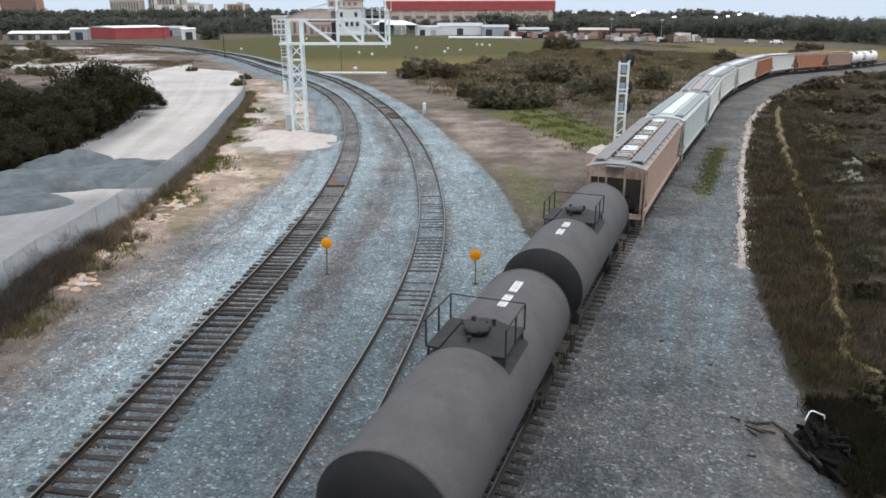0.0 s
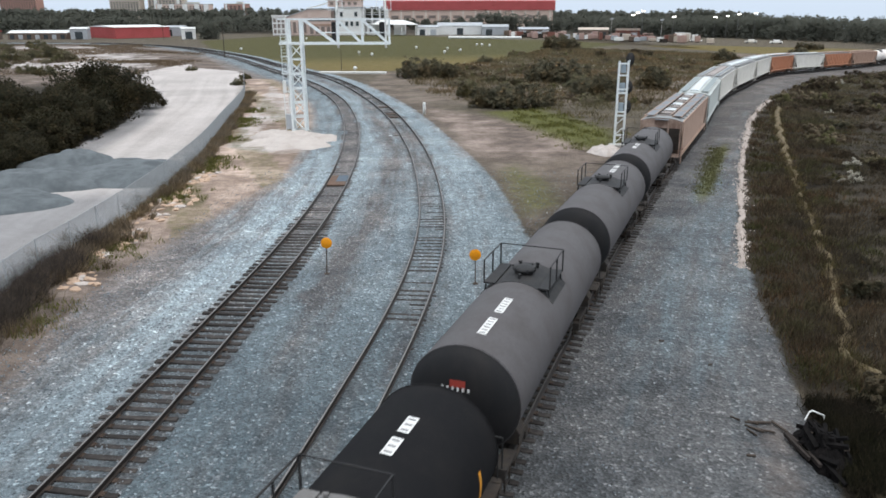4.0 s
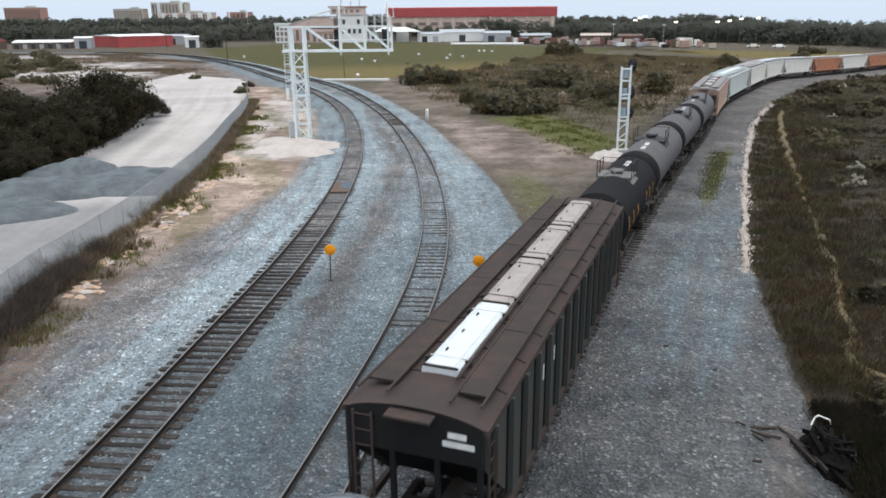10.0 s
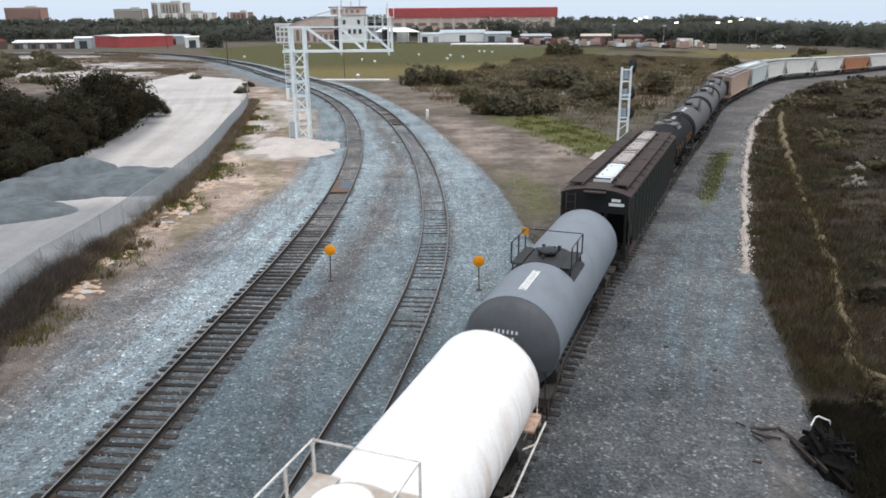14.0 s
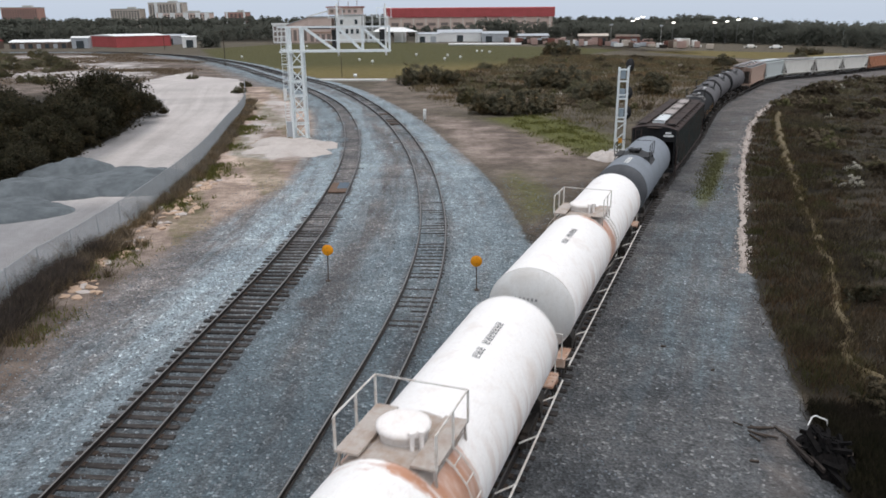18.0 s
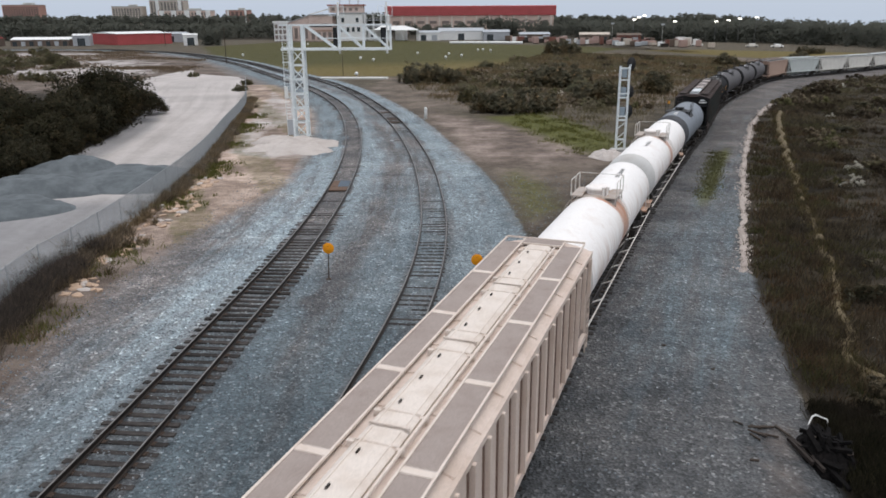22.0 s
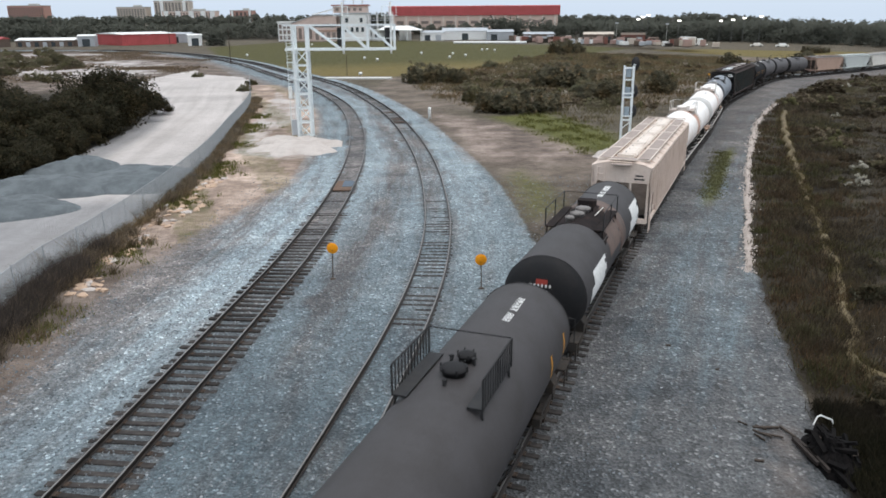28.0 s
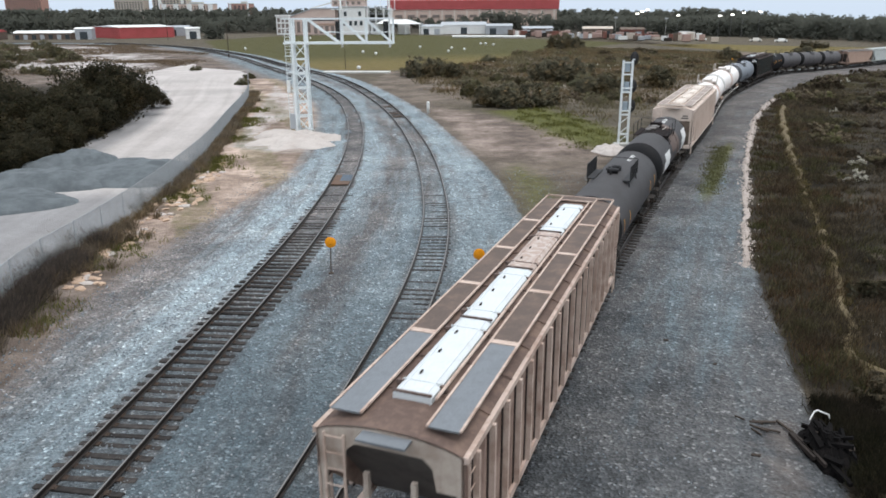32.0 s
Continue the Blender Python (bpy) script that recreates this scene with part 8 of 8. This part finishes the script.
def process_plant():
    """White and pink process plant behind the gantry, stepped up to a tall house."""
    b = thing("process_plant", "white and pinkish process plant with stepped roofs and steel frames", "industrial plant", Matrix.Translation((-48, 395, 0)))
    pink, white, grey = M["plant_pink"], M["white"], M["grey_metal"]

    def block(name, x0, x1, y0, y1, z0, z1, mat, label=""):
        bm = bmesh.new()
        box(bm, ((x0 + x1) / 2, (y0 + y1) / 2, (z0 + z1) / 2), (x1 - x0, y1 - y0, z1 - z0), None, 0.1)
        return part(name, bm, mat, b, label)

    block("main_house", -5, 8.2, 1, 14, 0, 13.4, white)
    block("house_roof", -5.4, 8.6, 0.6, 14.4, 13.4, 13.8, grey)
    block("penthouse", -9.5, 8.0, 5, 15, 13.8, 17.2, pink, "pale pink upper storey")
    block("penthouse_roof", -10.2, 8.8, 4.4, 15.6, 17.2, 17.8, M["roof_red"], "dull red roof edge")
    for x, z in ((-2.5, 5.6), (0.6, 5.6), (3.2, 5.6), (6.0, 5.6), (-2.0, 10.2), (5.4, 10.2)):
        block("window", x - 0.7, x + 0.7, 0.8, 1.2, z - 1.1, z + 1.1, M["glass_dark"])
    for x in (-8.0, -5.0, -2.0, 1.0, 4.0):
        block("window", x, x + 1.6, 4.8, 5.2, 14.7, 16.2, M["hall_pane"])
    block("pink_hall", -19.9, -7.6, 4, 16, 0, 12.6, pink, "pinkish stepped hall")
    block("hall_roof", -20.3, -7.2, 3.6, 16.4, 12.6, 13.1, grey)
    block("dark_band", -19.5, -8.0, 3.8, 4.2, 6.9, 8.4, M["glass_dark"])
    for k in range(4):
        block("bay_opening", -18.8 + 2.9 * k, -17.0 + 2.9 * k, 3.8, 4.2, 0.6, 4.2, M["hall_pane"])
    block("orange_band", -19.7, -7.8, 3.75, 4.1, 4.6, 5.5, M["hop_salmon"])
    # lean-to whose roof climbs to the hall
    bm = bmesh.new()
    prof = [(-31, 0), (-19.9, 0), (-19.9, 12.4), (-31, 8.8)]
    n = len(prof)
    faces(bm, [(x, 5, z) for x, z in prof] + [(x, 15, z) for x, z in prof], [tuple(range(n))[::-1], tuple(range(n, 2 * n))] + [(i, (i + 1) % n, n + (i + 1) % n, n + i) for i in range(n)])
    bmesh.ops.recalc_face_normals(bm, faces=bm.faces)
    part("lean_to", bm, pink, b)
    bm = bmesh.new()
    bar(bm, (-31.4, 10, 8.9), (-19.6, 10, 12.7), 10.6, 0.35)
    part("lean_to_roof", bm, grey, b)
    for k in range(4):
        block("bay_opening", -30.2 + 2.6 * k, -28.6 + 2.6 * k, 4.8, 5.2, 1.0, 6.4, M["hall_pane"])
    block("glazed_wing", -37.6, -31, 2, 12, 0, 9.0, white, "white framed wing with dark panes")
    for k in range(3):
        for q in range(3):
            block("window", -37.0 + 2.1 * k, -35.6 + 2.1 * k, 1.8, 2.2, 0.9 + 2.7 * q, 2.8 + 2.7 * q, M["hall_pane"])
    block("wing_parapet", -38.0, -30.8, 1.6, 12.4, 9.0, 9.8, white)
    # open steel frame with decks east of the house
    for x in (9.6, 13.5, 17.4, 21.2):
        for y in (1.0, 7.0):
            block("frame_column", x - 0.22, x + 0.22, y - 0.22, y + 0.22, 0, 13.2, white)
    for z in (6.6, 9.9, 12.8):
        block("deck", 9.4, 21.4, 0.8, 7.2, z, z + 0.3, grey)
        for y in (0.8, 7.2):
            block("deck_rail", 9.4, 21.4, y - 0.08, y + 0.08, z + 1.1, z + 1.25, white)
    block("pump_house", 10.5, 20.4, 2.5, 9, 0, 5.6, white)
    for x in (12.0, 17.5):
        block("window", x, x + 2.2, 2.3, 2.7, 1.2, 3.8, M["glass_dark"])
    bm = bmesh.new()
    bar(bm, (-20, 4.6, 12.9), (-4, 6, 17.0), 0.7)
    part("conveyor", bm, white, b)
    for x, h in ((-4.0, 21.5), (1.0, 20.4), (5.5, 21.0)):
        bm = bmesh.new()
        tube(bm, (x, 8, 17.5), (x, 8, h), 0.22, 8)
        part("vent_stack", bm, grey, b)
    # hipped canopy to the east
    bm = bmesh.new()
    pts = [(14, -6, 5.4), (14, 2, 5.4), (18, -2, 7.4), (30, -2, 7.4), (37, -6, 5.2), (37, 2, 5.2)]
    faces(bm, pts, [(0, 2, 1), (0, 4, 3, 2), (1, 2, 3, 5), (4, 5, 3), (0, 1, 5, 4)])
    part("canopy", bm, white, b, "white hipped canopy roof")
    for x in (15, 22, 29, 36):
        block("canopy_post", x - 0.25, x + 0.25, -5.5, -5.0, 0, 5.3, white)
    block("loading_shed", 24.5, 30.5, 3, 9, 0, 5.4, white)


M["plant_pink"] = weathered("faded_pink_cladding", (0.62, 0.49, 0.43), (0.48, 0.35, 0.3), 0.8, 0, 0.6, 0.25)
M["roof_red"] = weathered("dull_red_roof_edge", (0.33, 0.13, 0.1), (0.24, 0.1, 0.08), 0.8, 0, 0.5, 0.5)
M["pole_dark"] = weathered("dull_grey_pole", (0.12, 0.12, 0.12), (0.08, 0.08, 0.08), 0.7, 0, 0.5, 2)


def yard_lamp(x, y, h, lit=True):
    g = thing("floodlight_mast", "tall yard floodlight mast with lit lamp" if lit else "pale yard floodlight mast, not lit", "street lamp", Matrix.Translation((x, y, -0.1)), group="yard floodlights")
    bm = bmesh.new()
    tube(bm, (0, 0, 0), (0, 0, h), 0.1, 8, 0.06)
    part("pole", bm, M["pole_dark"] if lit else M["concrete"], g)
    bm = bmesh.new()
    box(bm, (0, -0.1, h), (1.5, 0.4, 0.6), None, 0.08)
    part("lamp_housing", bm, M["grey_metal"], g)
    if lit:
        # panes made larger than the lamps, so their bloom is in the shape
        for k in (-0.42, 0.42):
            bm = bmesh.new()
            box(bm, (k, -0.34, h - 0.02), (0.52, 0.1, 0.5), None, 0.04)
            part("lamp_glass", bm, M["lamp_glow"], g, "glowing white floodlight glass, enlarged to take in its bloom")


def parked_vehicle(x, y, turn, mat, truck=False):
    v = thing("parked_truck" if truck else "parked_car", "white box truck parked in the far yard" if truck else "pale car parked in the far yard", "truck" if truck else "car", Matrix.Translation((x, y, 0)) @ pose(0, 0, 0, 0, 0, turn), group="vehicles in the far yard")
    bm = bmesh.new()
    if truck:
        box(bm, (0, 0, 2.0), (2.4, 6.0, 2.6), None, 0.15)
        box(bm, (0, 4.0, 1.4), (2.3, 2.0, 1.9), None, 0.3)
    else:
        extrude_y(bm, [(-0.9, 0.35), (0.9, 0.35), (0.9, 0.85), (0.7, 1.4), (-0.7, 1.4), (-0.9, 0.85)], -1.2, 1.1)
        box(bm, (0, 0, 0.62), (1.78, 4.4, 0.55), None, 0.3)
    part("body", bm, mat, v)
    bm = bmesh.new()
    box(bm, (0, 1.15 if not truck else 5.0, 1.1 if not truck else 1.8), (1.5, 0.1, 0.45))
    part("windscreen", bm, M["glass_dark"], v)
    for sx in (-0.85, 0.85):
        for sy in (-1.4, 1.4):
            bm = bmesh.new()
            tube(bm, (sx - 0.1, sy, 0.33), (sx + 0.1, sy, 0.33), 0.33, 12)
            part("wheel", bm, M["black"], v)


def distance():
    m, n, l, p = mat_new("floodlight_glow")
    p.inputs["Emission Color"].default_value, p.inputs["Emission Strength"].default_value = (1.0, 0.95, 0.85, 1), 3.5
    M["lamp_glow"] = m
    M["yard_pink"] = weathered("faded_pink_paint", (0.42, 0.29, 0.25), (0.3, 0.21, 0.18), 0.85, 0, 0.6, 0.6)
    M["yard_red"] = weathered("dull_red_container_paint", (0.2, 0.085, 0.065), (0.12, 0.07, 0.055), 0.8, 0, 0.6, 0.6)
    M["yard_brown"] = weathered("brown_container_paint", (0.15, 0.11, 0.085), (0.09, 0.07, 0.06), 0.8, 0, 0.6, 0.6)
    red_hall()
    red_warehouse()
    process_plant()
    tower_block(-730, -669, 1300, 33, M["brick_pink"], 9, 14, "pinkish brick apartment block on the skyline")
    tower_block(-548, -499, 1300, 29.5, M["tan_pale"], 8, 10, "pale tan apartment block on the skyline")
    tower_block(-488, -430, 1310, 39, M["tan_pale"], 12, 10, "tall pale tan tower block on the skyline", (-0.55, 0.75))
    tower_block(-450, -366, 1240, 22, M["tan_wall"], 6, 16, "row of tan apartment blocks with white stair shafts", (-0.85, -0.4, 0.1, 0.55, 0.9))
    tower_block(-331, -297, 1200, 22, M["brick_pink"], 6, 5, "pink apartment block with white corner shafts", (-0.8, 0.8))
    shed(10.5, 404, 23, 14, 4.6, M["white"], M["grey_metal"], "long white metal shed beyond the meadow", 0, 1)
    shed(-6, 396, 11, 9, 4.0, M["white"], M["grey_metal"], "small white shed beyond the meadow", 0, 2)
    shed(28, 392, 13, 10, 4.2, M["grey_metal"], M["grey_metal"], "grey metal shed beyond the meadow", 0, 2)
    shed(-180, 350, 25, 10, 2.8, M["yard_brown"], M["white"], "low dark building with bright white roof", 6, 7)
    shed(-213, 345, 30, 10, 3.4, M["yard_brown"], M["red_wall"], "low brown building with red roof", 4, 4)
    shed(-133, 392, 9, 8, 4.2, M["grey_metal"], M["grey_metal"], "small grey shed with pale roof", 0, 2)
    shed(-160.5, 346, 7, 6, 4.6, M["grey_metal"], M["white"], "small pale shed beside the red warehouse", 10, 1)
    shed(-112, 345, 6, 5, 4.6, M["white"], M["white"], "small white shed among trees beside the curve", 20, 1)
    rnd = random.Random(77)
    cols = [M["yard_red"], M["yard_pink"], M["tan_pale"], M["yard_brown"], M["grey_metal"], M["yard_pink"], M["under"], M["white"]]
    words = ["dull red", "faded pink", "pale tan", "brown", "grey", "faded pink", "dark", "white"]
    for k in range(116):
        u = k / 115
        x, y = 31 + 70 * u + rnd.uniform(-1.5, 1.5), 372 - 68 * u + rnd.uniform(-22, 16)
        j = rnd.randrange(len(cols))
        box_container(x, y, rnd.uniform(1.2, 3.4), rnd.uniform(1.0, 2.8), cols[j], words[j] + " steel container standing in the far yard", rnd.uniform(-15, 10))
    shed(45, 372, 14, 9, 3.4, M["yard_brown"], M["grey_metal"], "brown shed in the far yard", 0, 3)
    shed(70, 352, 13, 9, 3.6, M["yard_brown"], M["tan_pale"], "brown shed with pale roof in the far yard", -8, 3)
    shed(84, 345, 10, 8, 3.4, M["yard_red"], M["yard_brown"], "dull red shed in the far yard", -8, 2)
    parked_vehicle(96.5, 306, 70, M["hop_white"], True)
    parked_vehicle(100, 300, 60, M["white"])
    parked_vehicle(117, 289, 80, M["hop_white"])
    parked_vehicle(124, 283, 75, M["white"])
    for x, h in ((82.2, 10.1), (84.1, 11.0), (86.4, 11.7), (99.6, 9.3), (117.2, 9.2), (122.4, 9.6), (127.2, 10.3), (134.3, 10.7)):
        yard_lamp(x, 330, h)
    yard_lamp(77.7, 350, 8.4, False)
    yard_lamp(97.0, 338, 8.0, False)
    for x, y in ((-22.9, 218), (-18.4, 208.5), (1.4, 220.5), (6.2, 229.5), (14.7, 268), (-17.4, 156.4), (-7.5, 246), (2.5, 240), (13, 268), (17, 262), (-62, 240), (-57, 330)):
        g = thing("meadow_marker", "round white marker on a stake in the meadow", "marker", Matrix.Translation((x, y, -0.1)), group="white markers in the meadow")
        bm = bmesh.new()
        tube(bm, (0, 0, 0), (0, 0, 0.7), 0.05, 6)
        part("stake", bm, M["grey_metal"], g)
        bm = bmesh.new()
        lathe(bm, [(0.45, 0.0), (0.5, 0.28), (0.8, 0.4), (1.1, 0.28), (1.15, 0.0)], 12, "Z")
        part("marker_head", bm, M["white"], g)
    # slab at the meadow's edge and a long white pipe
    bm = bmesh.new()
    box(bm, (0, 0, 0.1), (13.4, 2.2, 0.4))
    ob = part("concrete_slab", bm, M["concrete_pale"], None)
    ob.matrix_world = pose(-17.4, 152.4, -0.05, 0, 0, -5)
    tagged(ob, "long pale concrete slab at the edge of the meadow", "concrete slab")
    bm = bmesh.new()
    tube(bm, (-16, 0, 0.5), (16, -6, 0.5), 0.55, 10)
    ob = part("white_pipe", bm, M["white"], None)
    ob.matrix_world = pose(20, 345, 0, 0, 0, 0)
    tagged(ob, "long white pipe lying beyond the meadow", "pipe")
    g = thing("utility_pole", "thin dark utility pole at the meadow", "utility pole", Matrix.Translation((-20.6, 160, -0.1)))
    bm = bmesh.new()
    tube(bm, (0, 0, 0), (0, 0, 4.4), 0.07, 8, 0.05)
    part("pole", bm, M["bark"], g)
    for x, y, h in ((-57.5, 205, 9.5), (-118, 330, 12)):
        g = thing("utility_pole", "slim grey utility pole beside the far track", "utility pole", Matrix.Translation((x, y, -0.1)))
        bm = bmesh.new()
        tube(bm, (0, 0, 0), (0, 0, h), 0.13, 8, 0.08)
        part("pole", bm, M["bark"], g)
        bm = bmesh.new()
        bar(bm, (-0.9, 0, h - 0.6), (0.9, 0, h - 0.6), 0.1)
        part("crossarm", bm, M["bark"], g)
    lf = M["leaf_far"]
    far_woods("far_woods", "dark belt of far woods behind the warehouses", [(-420, 420), (-300, 425), (-200, 430), (-100, 445), (-60, 450)], 60, 9.2, 520, 1, 0.8, lf)
    far_woods("far_woods", "clump of trees at the corner of the long hall", [(22, 480), (48, 478), (76, 476)], 8, 10.5, 46, 12, 0.7, lf)
    far_woods("far_woods", "trees beside the red warehouse", [(-106.5, 346), (-104, 342), (-98, 340)], 5, 7.0, 22, 13, 0.5, lf)
    far_woods("far_woods", "trees in front of the long hall", [(-60, 500), (0, 500), (60, 500), (95, 520)], 14, 7.5, 90, 2, 0.7, lf)
    far_woods("far_woods", "dark belt of far woods on the flat horizon", [(78, 520), (150, 420), (190, 330), (170, 270), (200, 240), (300, 215), (420, 210)], 50, 11.2, 1500, 3, 0.8, lf)
    far_woods("far_woods", "long hazy belt of woods on the horizon", [(-900, 900), (-400, 860), (0, 820), (340, 800)], 120, 14.5, 720, 4, 1.6, lf)


M["brick_pink"] = weathered("pinkish_brick", (0.42, 0.24, 0.19), (0.34, 0.2, 0.16), 0.9, 0, 0.5, 0.05)
M["tan_pale"] = weathered("pale_tan_stucco", (0.52, 0.45, 0.38), (0.44, 0.38, 0.32), 0.9, 0, 0.5, 0.05)
M["concrete_pale"] = weathered("pale_concrete", (0.62, 0.61, 0.58), (0.48, 0.46, 0.43), 0.9, 0, 0.5, 0.8)
distance()


track_a = make_track("track_main", "curving railway track on dark timber ties", LINE_A, 62, seed=1,
                     sunk=lambda y: float(np.interp(y, [15, 36, 43, 50, 90, 140], [0.0, 0.0, 0.04, 0.072, 0.078, 0.05])))
track_b = make_track("track_siding", "railway track half buried in pale ballast", LINE_B, 10, seed=2, cant=0.5, bare=0.7,
                     sunk=lambda y: float(np.interp(y, [15, 24, 28, 44, 50, 58, 72, 80, 90, 120, 200], [0.1, 0.085, 0.042, 0.046, 0.068, 0.085, 0.085, 0.065, 0.045, 0.04, 0.02])))
track_c = make_track("track_train", "railway track carrying the goods train", LINE_C, C_ZERO - 8, seed=3)


motions()
